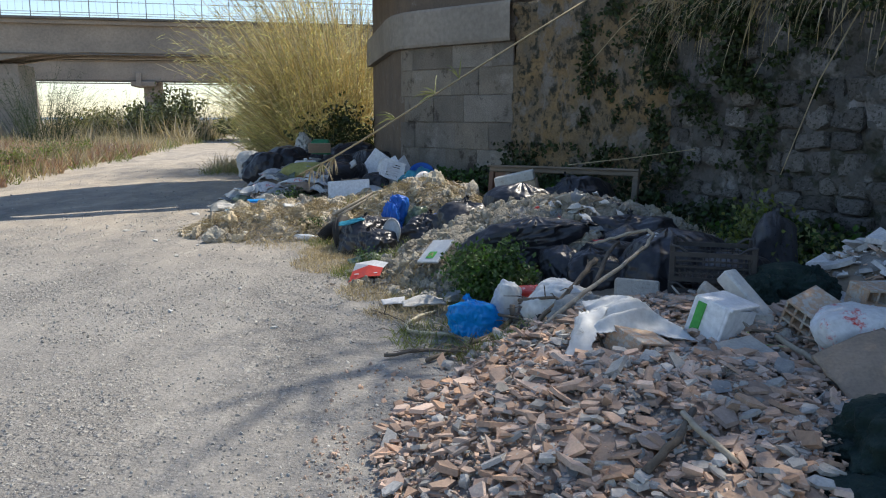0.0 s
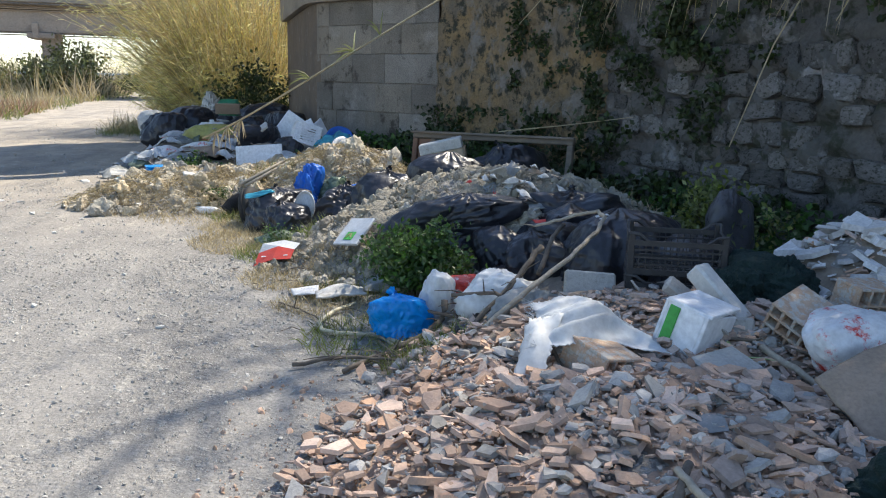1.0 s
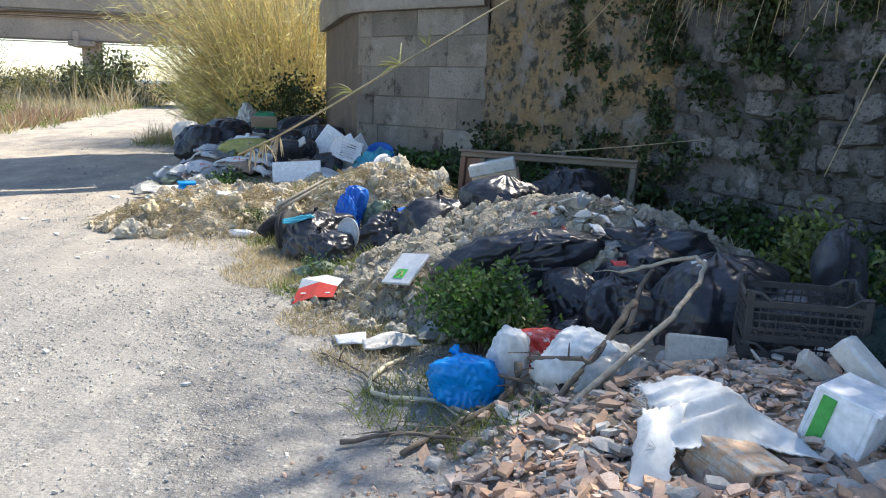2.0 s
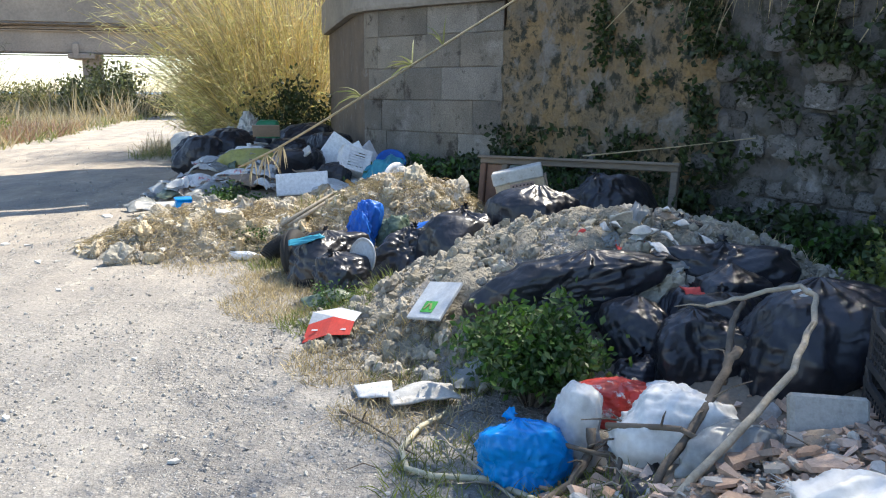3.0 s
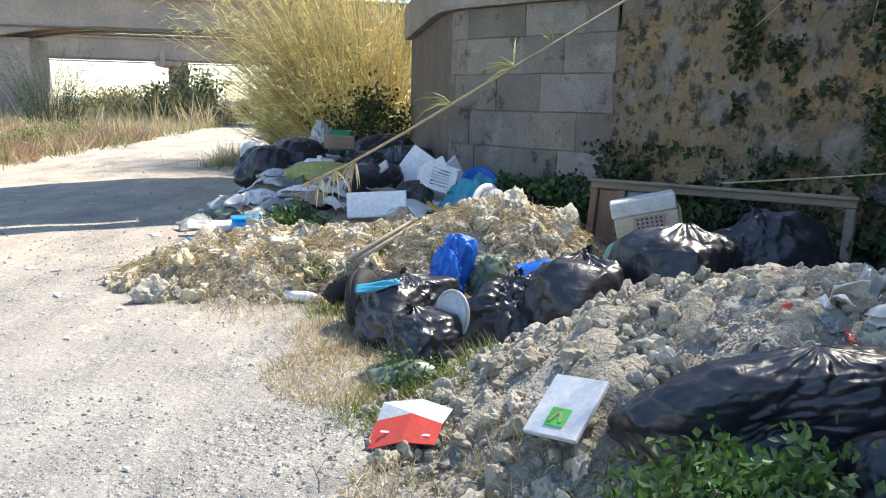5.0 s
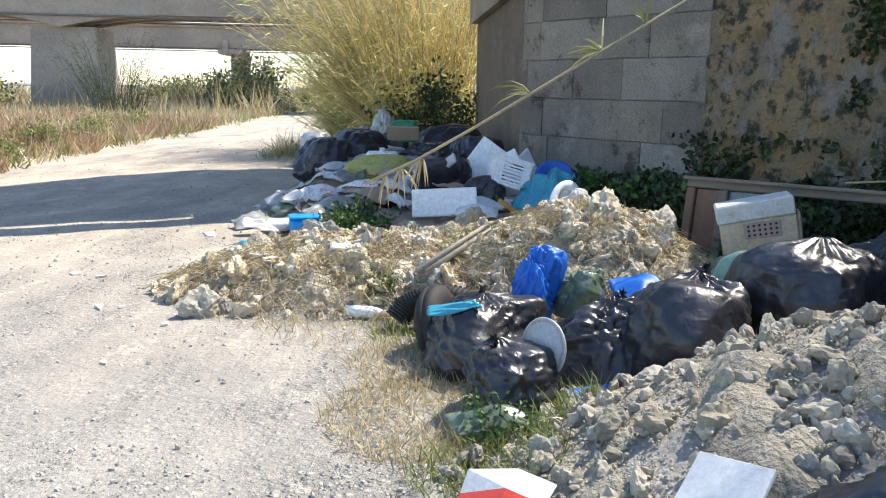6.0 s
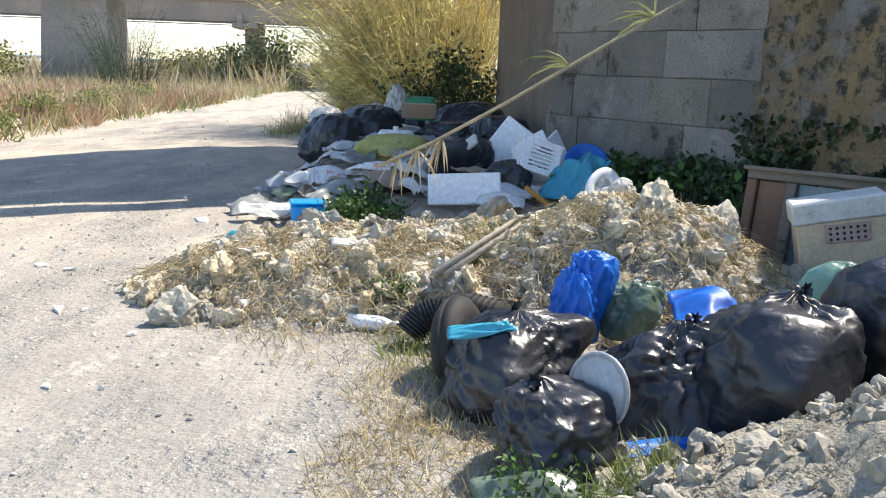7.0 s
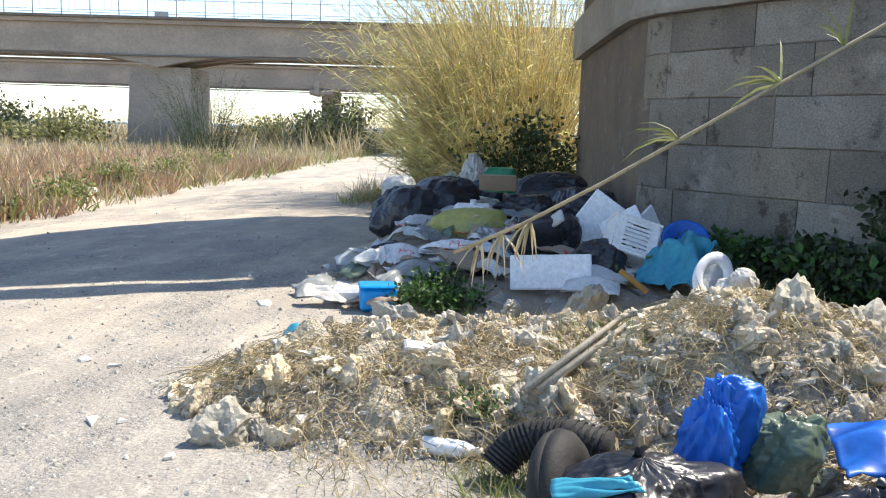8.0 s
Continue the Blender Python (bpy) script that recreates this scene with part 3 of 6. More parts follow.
def reed_clump(x, y, rx, ry, tall, stems, label, seed, material=None, leaves=4, lean=0.35, base=0.0):
    """A stand of thin reeds that fan out and droop at their tips."""
    rnd = random.Random(seed)
    s, l = Mesh(), Mesh()
    for _ in range(stems):
        a, r = rnd.uniform(0, 6.283), math.sqrt(rnd.random())
        px, py = rx * r * math.cos(a), ry * r * math.sin(a)
        h = tall * rnd.uniform(0.55, 1.0) * (1 - 0.25 * r)
        w = Vector((math.cos(a) * r * lean + rnd.gauss(0, 0.19), math.sin(a) * r * lean + rnd.gauss(0, 0.19), 1)).normalized()
        pts, p = [], Vector((px, py, base))
        for i in range(5):
            pts.append(p.copy())
            w = (w + Vector((w.x * 0.12, w.y * 0.12, -0.05 * i * rnd.random()))).normalized()
            p = p + w * h / 4
        s.tube(pts, 0.011, 0.003, 3, cap=False)
        for _ in range(leaves):
            k = rnd.uniform(0.8, 3.9)
            q = pts[int(k)].lerp(pts[min(4, int(k) + 1)], k % 1)
            l.blade(q, (rnd.gauss(0, 0.6) + w.x, rnd.gauss(0, 0.6) + w.y, rnd.uniform(0.3, 1.3)), rnd.uniform(0.25, 0.6), rnd.uniform(0.012, 0.03), rnd.uniform(0.3, 1.6), rnd, 2)
    th = thing("reed_clump", pose(x, y, 0), label, "reeds")
    tagged(part("stem_mass", s, material or M_REED, th), kind="stuff")
    tagged(part("foliage", l, material or M_REED, th), kind="stuff")
    return th


def bush(x, y, z, r, tall, leaves, size, label, seed, material=None, name="bush", cat="bush"):
    """A leafy bush: thin twigs, and leaves in clumps round their ends."""
    rnd = random.Random(seed)
    t, l = Mesh(), Mesh()
    ends = []
    for _ in range(26):
        a, k = rnd.uniform(0, 6.283), rnd.random() ** 0.6
        e = Vector((math.cos(a) * r * k * 0.9, math.sin(a) * r * k * 0.9, tall * rnd.uniform(0.25, 0.95) * (1 - 0.4 * k * k)))
        t.tube([(e.x * 0.1, e.y * 0.1, 0), e * 0.55 + Vector((0, 0, tall * 0.06)), e], 0.006, 0.002, 3, cap=False)
        ends.append(e)
    for _ in range(leaves):
        e = rnd.choice(ends) * rnd.uniform(0.45, 1.05)
        l.leaf(e + Vector((rnd.gauss(0, r * 0.16), rnd.gauss(0, r * 0.16), abs(rnd.gauss(0, tall * 0.09)))), size, rnd, narrow=0.6)
    th = thing(name, pose(x, y, z), label, cat)
    part("twig_mass", t, M_BARK, th)
    part("foliage", l, material or M_LEAF, th)
    return th


def grass(name, spots, material, label, seed, kind="stuff", cat="grass"):
    """Tufts of blades; each spot: x, y, radius, blades, length."""
    rnd = random.Random(seed)
    g = Mesh()
    for x, y, r, n, size in spots:
        for _ in range(n):
            a, k = rnd.uniform(0, 6.283), r * math.sqrt(rnd.random())
            px, py = x + k * math.cos(a), y + k * math.sin(a)
            g.blade((px, py, bumpy(px, py) - 0.01), (rnd.gauss(0, 0.45), rnd.gauss(0, 0.45), 1), size * rnd.uniform(0.5, 1.2), 0.004 + size * 0.02, rnd.uniform(0.2, 1.3), rnd)
    tagged(part(name, g, material), label, cat, kind=kind)


M_CANE = mat("straw-coloured cane", (0.74, 0.62, 0.33), (0.58, 0.48, 0.23), 1.5, 0.7, 0, 20, vary="island", amount=0.5, thin=0.3)
M_CANELEAF = mat("olive reed leaf", (0.76, 0.69, 0.31), (0.52, 0.53, 0.21), 1.2, 0.65, 0, 20, vary="island", amount=0.5, thin=0.6)


def cane_thicket(x, y, roots, tall, stems, label, seed, way, fan, leaves):
    """A thicket of canes in tufts: each tuft fans out from its root, the outer canes arch over, and feathery leaves hang near the ends."""
    rnd = random.Random(seed)
    s, l = Mesh(), Mesh()
    for rx, ry, share, boost in roots:
        for _ in range(int(stems * share)):
            a = rnd.uniform(0, 6.283)
            out = rnd.random() ** 0.7
            w = Vector((way[0] + fan * out * math.cos(a), way[1] + fan * out * math.sin(a), 1.0)).normalized()
            p = Vector((rx + rnd.gauss(0, 0.28), ry + rnd.gauss(0, 0.3), 0))
            h = tall * boost * rnd.uniform(0.45, 1.0) * (1 - 0.2 * out)
            sag = rnd.uniform(0.01, 0.07) * (0.4 + out)
            pts = []
            for i in range(6):
                pts.append(p.copy())
                w = (w + Vector((w.x * 0.06 + rnd.gauss(0, 0.02), w.y * 0.06 + rnd.gauss(0, 0.02), -sag * i * 0.6))).normalized()
                p = p + w * h / 5
            s.tube(pts, 0.013, 0.004, 3, cap=False)
            for _ in range(rnd.randint(leaves // 2, leaves)):
                k = 5 * rnd.uniform(0.3, 1.0) ** 0.7 * 0.999
                q = pts[int(k)].lerp(pts[min(5, int(k) + 1)], k % 1)
                l.blade(q, (rnd.gauss(0, 0.7) + w.x, rnd.gauss(0, 0.7) + w.y, rnd.gauss(0.5, 0.6)), rnd.uniform(0.14, 0.42), rnd.uniform(0.012, 0.028), rnd.uniform(0.2, 1.5), rnd, 2)
    th = thing("reed_thicket", pose(x, y, 0), label, "reeds")
    tagged(part("stem_mass", s, M_CANE, th), kind="stuff")
    tagged(part("foliage", l, M_CANELEAF, th), kind="stuff")


cane_thicket(-3.2, 22.9, ((0.6, 0.0, 0.22, 0.9), (0.1, 0.9, 0.24, 1.0), (-0.5, 0.2, 0.2, 0.82), (-0.9, 1.2, 0.16, 0.9), (0.8, 1.6, 0.18, 1.1)), 7.4, 1500, "tall thicket of yellow-green canes beside the stone abutment", 1, (-0.2, -0.06), 0.75, 12)
cane_thicket(-3.9, 21.9, ((0.4, 0.0, 0.5, 1.0), (-0.5, 0.8, 0.3, 0.8), (1.1, -0.8, 0.2, 0.7)), 3.4, 800, "lower canes leaning out over the verge", 2, (-0.2, -0.15), 0.9, 12)
bush(-2.5, 20.6, 0, 1.3, 1.9, 3200, 0.12, "dark green brush at the foot of the reeds", 3, M_LEAFD)



def shade_tree(x, y, z, tall, r, seed, low=0.4, limbs=26):
    """An unseen tree added on the bank to cast shade: tapered trunk, limbs, and loose clumps of small leaves."""
    rnd = random.Random(seed)
    wood, l = Mesh(), Mesh()
    wood.tube([(0, 0, -0.3), (0.05, 0.04, tall * 0.35), (-0.06, 0.08, tall * 0.7), (0, 0, tall)], 0.012 * tall + 0.01, 0.02, 9)
    for _ in range(limbs):
        h, a = tall * rnd.uniform(low, 0.95), rnd.uniform(0, 6.283)
        e = Vector((math.cos(a) * r * rnd.uniform(0.4, 1.0), math.sin(a) * r * rnd.uniform(0.4, 1.0), h + rnd.uniform(0.2, 0.8)))
        wood.tube([(0, 0, h - 0.3), e * 0.5 + Vector((0, 0, h * 0.48)), e], 0.035, 0.008, 5)
        for _ in range(4):
            c = e + Vector((rnd.gauss(0, 0.35), rnd.gauss(0, 0.35), rnd.gauss(0, 0.3)))
            for _ in range(17):
                l.leaf(c + Vector((rnd.gauss(0, 0.22), rnd.gauss(0, 0.22), rnd.gauss(0, 0.18))), 0.085, rnd)
    th = thing("tree", pose(x, y, z), "slender leafy tree added above the wall to cast shade", "tree", "trees on the bank")
    part("trunk", wood, M_BARK, th, smooth=True)
    part("crown", l, M_LEAF, th)


# unseen trees, set so that their shadows dapple the tile heap
for i, (x, y, tall, r) in enumerate(((5.6, 5.9, 5.0, 1.3), (6.3, 7.2, 5.6, 1.5), (4.9, 6.0, 4.6, 1.1), (7.1, 6.0, 5.8, 1.5))):
    shade_tree(x, y, 3.6, tall, r, 700 + i)
# taller unseen trees with sparse high crowns, for streaks of shade on the track
for i, (x, y, tall) in enumerate(((5.3, 9.2, 8.6), (6.1, 10.4, 9.2))):
    shade_tree(x, y, 3.6, tall, 1.2, 720 + i, 0.62, 13)

# ---- heaps ----
def scatter(name, heap, count, sizes, material, label, seed, lo=0.0, shape="rock", flat=0.8, edge=1.08, cat="rubble", power=3.0):
    """Loose lumps all over a heap, joined as one."""
    rnd = random.Random(seed)
    g = Mesh()
    cx, cy, rx, ry, a = heap[:5]
    c, s = math.cos(radians(a)), math.sin(radians(a))
    for _ in range(count):
        t, k = rnd.uniform(0, 6.283), edge * math.sqrt(rnd.random())
        u, v = rx * k * math.cos(t), ry * k * math.sin(t)
        x, y = cx + u * c - v * s, cy + u * s + v * c
        size = sizes[0] * (sizes[1] / sizes[0]) ** (rnd.random() ** power)
        z = bumpy(x, y) + size * rnd.uniform(-0.15, 0.25) + 0.02
        if shape == "rock":
            g.lump((x, y, z), size / 2, rnd, flat)
        else:
            g.shard((x, y, z + 0.01), size * rnd.uniform(0.7, 1.4), size * rnd.uniform(0.4, 0.9), max(0.008, size * rnd.uniform(0.1, 0.2)), rnd, 0.32)
    return tagged(part(name, g, material), label, cat, kind="stuff")


def mound(name, heap, material, label, cat="rubble", grow=1.05, rough=0.05):
    """The body of a heap, a few millimetres above the ground."""
    cx, cy, rx, ry, a = heap[:5]
    c, s = math.cos(radians(a)), math.sin(radians(a))
    n, m = 170, 64
    verts, g = [], Mesh()
    for j in range(m + 1):
        for i in range(n):
            t = 2 * math.pi * i / n
            k = grow * (j / m) * (1 + 0.12 * noise.noise((math.cos(t) * 2, math.sin(t) * 2, cx)))
            u, v = rx * k * math.cos(t), ry * k * math.sin(t)
            x, y = cx + u * c - v * s, cy + u * s + v * c
            fall = 1 - (j / m) ** 6
            z = bumpy(x, y) + 0.012 * fall - 0.01 * (1 - fall) + fall * rough * noise.fractal((x * 4, y * 4, 1), 0.75, 2.1, 6)
            verts.append((x, y, z))
    faces = [(j * n + i, j * n + (i + 1) % n, (j + 1) * n + (i + 1) % n, (j + 1) * n + i) for j in range(m) for i in range(n)]
    return tagged(part(name, g.add(verts, faces), material, smooth=True), label, cat, kind="stuff")


TILE, JUNK, DEBRIS, BAGGED, CLODS, LOW, PEAK, LOBE, BACK, TRASH, TRASH2 = HEAPS
mound("earth_heap", CLODS, M_CRUMB, "heap of crumbled grey mortar and earth", rough=0.07)
scatter("rubble_heap", CLODS, 14000, (0.012, 0.12), M_CLOD, "crumbled grey mortar clods on the heap", 11, power=5.6)
for h, n, sd in ((PEAK, 2900, 12), (LOBE, 3400, 13), (BACK, 2600, 14)):
    mound("earth_heap", h, M_DIRT, "heap of pale earth and broken plaster", rough=0.11)
    scatter("rubble_heap", h, n, (0.013, 0.2), M_PLASTER, "pale broken plaster and earth clods", sd, power=8.0)
    scatter("plaster_bits", h, n // 4, (0.02, 0.13), M_CHALK, "flat white bits of broken plaster", sd + 40, shape="shard", power=2.6)
mound("tile_heap", TILE, M_TILEDUST, "earth under broken terracotta tiles")
scatter("tile_heap", TILE, 6000, (0.025, 0.14), M_TILES, "heap of broken terracotta tile bits", 15, shape="shard")
scatter("mortar_heap", TILE, 2000, (0.014, 0.07), M_MORTAR, "grey mortar lumps among the tiles", 16)
scatter("mortar_heap", TILE, 1500, (0.03, 0.12), M_MORTAR, "grey broken cement bits among the tiles", 26, shape="shard", power=2.2)
mound("earth_heap", JUNK, M_EARTH, "earth under mixed building waste")
scatter("tile_heap", JUNK, 1500, (0.03, 0.14), M_TILES, "broken terracotta among building waste", 17, shape="shard")
scatter("mortar_heap", JUNK, 700, (0.014, 0.09), M_MORTAR, "grey mortar lumps among building waste", 18)
mound("earth_heap", DEBRIS, M_EARTH, "earth under pale broken panels")
M_SHEET = mat("pale broken sheet", (0.62, 0.61, 0.6), (0.5, 0.49, 0.48), 7, 0.85, 0.3, 60, (0.36, 0.33, 0.3), 0.62, vary="island", amount=0.3)
scatter("panel_heap", DEBRIS, 900, (0.05, 0.3), M_SHEET, "pile of pale broken panels and sheets", 19, shape="shard")
mound("earth_heap", BAGGED, M_EARTH, "earth between rubbish bags")
mound("earth_heap", TRASH, M_EARTH, "earth under far rubbish")
mound("earth_heap", TRASH2, M_EARTH, "earth under household rubbish")


# ---- rubbish bags ----
def bag_mesh(sx, sy, sz, seed, folds=11, knot=(0.0, 0.0), crease=0.07, res=(150, 64), peak=0.1):
    """A filled plastic bag: film crumpled in long sharp folds over angular contents, slumped, gathered at the knot, with a flat base."""
    (n, m), rnd = res, np.random.RandomState(seed * 13 + 5)
    th = np.linspace(0, math.pi, m + 1)[:, None]
    ph = (np.arange(n) * 2 * math.pi / n)[None, :]
    d = np.stack([np.sin(th) * np.cos(ph), np.sin(th) * np.sin(ph), np.cos(th) + 0 * ph], -1)

    def ways(k):
        v = rnd.normal(size=(k, 3))
        return v / np.linalg.norm(v, axis=1)[:, None]

    def soft(f):
        """A smooth uneven field between about -1 and 1."""
        return sum(np.sin(d @ (w * f * rnd.uniform(0.7, 1.5)) + rnd.uniform(0, 6.3)) for w in ways(5)) / 2.4

    w = d + 0.16 * np.stack([soft(2.2), soft(2.2), soft(2.2)], -1)
    # taut planes over the contents
    count = 13
    k = np.arange(count)
    z = 1 - 2 * (k + 0.5) / count
    a = k * 2.39996 + rnd.normal(0, 0.4, count)
    planes = np.stack([np.sqrt(1 - z * z) * np.cos(a), np.sqrt(1 - z * z) * np.sin(a), z], -1)
    lobes = np.clip(w @ planes.T, 0, None) / rnd.uniform(0.72, 1.0, count)
    taut = (lobes ** 13).sum(-1) ** (-1 / 13)
    r = 0.62 * taut + 0.36 + 0.1 * soft(1.6)
    # long folds, then shorter and finer crumples that come and go
    for v in ways(9):
        r = r + crease * rnd.uniform(0.5, 1.4) * rnd.choice((-1, -1, 1)) * (np.abs(w @ v - rnd.uniform(-0.6, 0.6)) - 0.45)
    for f, size, number in ((4.0, 0.6, 8), (8.5, 0.36, 9), (17.0, 0.16, 9)):
        for v in ways(number):
            wave = (w @ v) * f * rnd.uniform(0.7, 1.3) / 2 + rnd.uniform(0, 1) + 0.3 * soft(3.0)
            tri = 0.5 - np.sqrt(2 * np.abs(wave - np.floor(wave + 0.5)))
            r = r + crease * size * tri * np.clip(soft(2.6) + 0.1, 0, 1)
    # pleats gathered to the knot
    top = np.clip(1 - th / 0.95, 0, 1)
    wave = ph / (2 * math.pi) * folds + 0.25 * soft(2.5) + 0.2 * th
    r = r + crease * 1.5 * top * np.sqrt(np.sin(th).clip(0)) * (0.5 - 2 * np.abs(wave - np.floor(wave + 0.5)))
    # fans of fine folds from pinched spots on the sides
    for v in ways(3):
        v = v * np.sign(v[2] if abs(v[2]) > 0.01 else 1.0)
        e1 = np.cross(v, (0.31, 0.2, 0.93))
        e1 = e1 / np.linalg.norm(e1)
        e2 = np.cross(v, e1)
        away = np.arccos(np.clip(d @ v, -1, 1))
        wave = np.arctan2(w @ e2, w @ e1) / (2 * math.pi) * rnd.randint(16, 26) + 0.3 * soft(4.0)
        near = np.clip(1 - away / 1.0, 0, 1) * np.clip(away / 0.25, 0, 1) * np.clip(soft(1.5) + 0.4, 0, 1)
        r = r + crease * 0.55 * near * (0.4 - 2 * np.abs(wave - np.floor(wave + 0.5))) - crease * 0.8 * np.exp(-(away / 0.2) ** 2)
    r[0, :], r[m, :] = r[0].mean(), r[m].mean()
    p = d * r[..., None]
    zz = p[..., 2] * 0.64 + 0.42
    wide = np.where(d[..., 2] < 0, 1 + 0.75 * (1 / np.clip(np.sin(th), 0.55, None) - 1), 1.0)
    zz = np.where(zz > 0.86, 0.86 + (zz - 0.86) * 0.45, zz)
    zz = np.where(zz < 0, zz * 0.12, zz) + peak * np.exp(-(th / 0.2) ** 2)
    lean = np.clip(p[..., 2], 0, None)
    out = np.stack([(p[..., 0] * wide + knot[0] * lean) * sx / 2, (p[..., 1] * wide + knot[1] * lean) * sy / 2, zz * sz / 0.97], -1)
    faces = [(j * n + i, (j + 1) * n + i, (j + 1) * n + (i + 1) % n, j * n + (i + 1) % n) for j in range(m) for i in range(n)]
    return Mesh().add(out.reshape(-1, 3).tolist(), faces)


def tuft(r, h, seed, n=14):
    """The gathered neck of a tied bag, with its frilled end."""
    rnd = random.Random(seed)
    g, verts = Mesh(), []
    for j, (k, z) in enumerate(((1.0, 0), (0.35, 0.35), (0.3, 0.5), (0.8, 0.8), (1.2, 1.0))):
        for i in range(n):
            a = 2 * math.pi * i / n
            w = 1 + (0.35 if i % 2 else -0.2) * (j / 4) + rnd.uniform(-0.1, 0.1)
            verts.append((math.cos(a) * r * k * w, math.sin(a) * r * k * w, h * z * (1 + (rnd.uniform(-0.2, 0.2) if j == 4 else 0))))
    return g.add(verts, [(j * n + i, j * n + (i + 1) % n, (j + 1) * n + (i + 1) % n, (j + 1) * n + i) for j in range(4) for i in range(n)])


def bag(x, y, z, sx, sy, sz, turn, seed, label, material=None, knot=(0.1, 0.0), neck=True, folds=11, tilt=0, group="", crease=0.06):
    material = material or M_BAG
    th = thing("rubbish_bag", pose(x, y, z, tilt, 0, turn), label, "rubbish bag", group)
    body = part("sack", bag_mesh(sx, sy, sz, seed, folds, knot, crease, peak=0.05 if neck else 0.0), material, th, smooth=True)
    if neck:
        part("neck", tuft(0.022, 0.05, seed), material, body, m=pose(knot[0] * sx / 2, knot[1] * sy / 2, sz * 0.93, R.uniform(20, 70) * R.choice((-1, 1)), R.uniform(-60, 60), 0), smooth=True)
    return th


GB = "black rubbish bags"
BLACK = "full black plastic rubbish bag, creased and shiny"
for x, y, z, sx, sy, sz, turn, kn in (
    (-0.9, 8.72, 0, 0.76, 0.58, 0.42, 10, (0.2, 0.1)), (-0.72, 8.08, 0, 0.56, 0.48, 0.36, -20, (-0.1, 0)), (-0.26, 8.6, 0, 0.72, 0.62, 0.5, 5, (0.3, 0)),
    (0.22, 8.55, 0, 0.8, 0.7, 0.66, 15, (0.1, 0.1)), (0.94, 8.78, 0.03, 0.84, 0.68, 0.68, -10, (-0.1, 0)), (1.55, 9.2, 0.02, 0.95, 0.78, 0.86, 20, (-0.2, 0.1)), (1.95, 8.7, 0, 0.7, 0.6, 0.5, 20, (0, 0)),
    (0.58, 6.52, 0.28, 0.86, 0.58, 0.36, -5, (0.35, 0)), (1.62, 6.75, 0.33, 0.62, 0.5, 0.36, -25, (0, 0)), (1.5, 7.15, 0.46, 0.6, 0.4, 0.28, 0, (0, 0)), (1.5, 6.35, 0.25, 0.5, 0.45, 0.34, 30, (0, 0)),
    (1.0, 6.25, 0.12, 0.5, 0.45, 0.35, 40, (0, 0.1)), (1.12, 5.85, 0.1, 0.55, 0.5, 0.42, 10, (0, 0)), (1.55, 5.82, 0.08, 1.05, 0.75, 0.58, 15, (0.2, -0.2)), (0.95, 5.98, 0.05, 0.4, 0.3, 0.2, 60, (0, 0)),
    (2.1, 5.55, 0.1, 0.75, 0.6, 0.45, 70, (0, 0)), (2.35, 6.7, 0.02, 0.6, 0.5, 0.4, 10, (0, 0)), (0.6, 4.78, 0.02, 0.34, 0.26, 0.2, 0, (0, 0)),
    (1.2, 6.32, 0.26, 0.34, 0.28, 0.24, 40, (0.5, -0.2)), (0.95, 6.36, 0.2, 0.36, 0.3, 0.24, 100, (0.3, 0)), (1.42, 6.12, 0.2, 0.5, 0.42, 0.34, 150, (0.2, 0.2)), (0.8, 5.86, 0.02, 0.36, 0.28, 0.2, 30, (0.4, 0)),
    (-3.35, 14.9, 0.25, 0.85, 0.8, 0.62, 0, (0, 0)), (-2.95, 15.7, 0.4, 0.9, 0.8, 0.55, 40, (0, 0)), (-2.0, 15.0, 0.42, 0.9, 0.7, 0.42, 0, (0.1, 0)),
    (-1.8, 16.4, 0.4, 1.2, 0.8, 0.6, 0, (0, 0)), (-1.55, 13.6, 0.25, 0.7, 0.6, 0.5, 0, (0, 0)), (-1.15, 13.0, 0.2, 0.5, 0.5, 0.4, 0, (0, 0)), (-1.35, 15.4, 0.35, 0.8, 0.7, 0.55, 20, (0, 0)), (-2.7, 17.0, 0.4, 0.9, 0.8, 0.5, 0, (0, 0)),
):
    bag(x, y, z, sx, sy, sz, turn, len(bpy.data.objects) % 97, BLACK, knot=kn, group=GB, neck=y < 12 and len(bpy.data.objects) % 3 == 0, folds=R.choice((9, 13, 17)), crease=0.1)

# ---- colours of the things ----
M_BLUE = film("bright blue film", (0.0, 0.33, 0.85), (0.0, 0.27, 0.75), 0.3, thin=0.15)
M_NAVY = film("blue plastic cloth", (0.01, 0.14, 0.58), (0.01, 0.11, 0.48), 0.45)
M_WHITE = film("white woven plastic", (0.72, 0.73, 0.72), (0.62, 0.63, 0.63), 0.55, thin=0.15, scale=7, strength=0.4)
M_REDFILM = film("red printed film", (0.62, 0.05, 0.035), (0.55, 0.07, 0.05), 0.35)
M_PRINT = mat("white film with red and blue print", (0.74, 0.74, 0.73), (0.64, 0.64, 0.64), 5, 0.45, 0.3, 30, (0.62, 0.05, 0.04), 0.55, c4=(0.66, 0.08, 0.06), spots4=0.6, spec=0.4, dist=0.006)
M_PRINTRED = mat("red film with white print", (0.62, 0.05, 0.035), (0.54, 0.06, 0.045), 6, 0.4, 0.2, 30, (0.7, 0.68, 0.66), 0.56, spec=0.45, dist=0.005)
M_CLEAR = film("murky clear film", (0.4, 0.42, 0.42), (0.28, 0.3, 0.3), 0.25, thin=0.3)
M_GREENF = film("pale green film", (0.25, 0.42, 0.33), (0.3, 0.47, 0.4), 0.3, thin=0.3)
M_DGREEN = film("dark green translucent film", (0.12, 0.17, 0.12), (0.2, 0.24, 0.18), 0.25, thin=0.2)
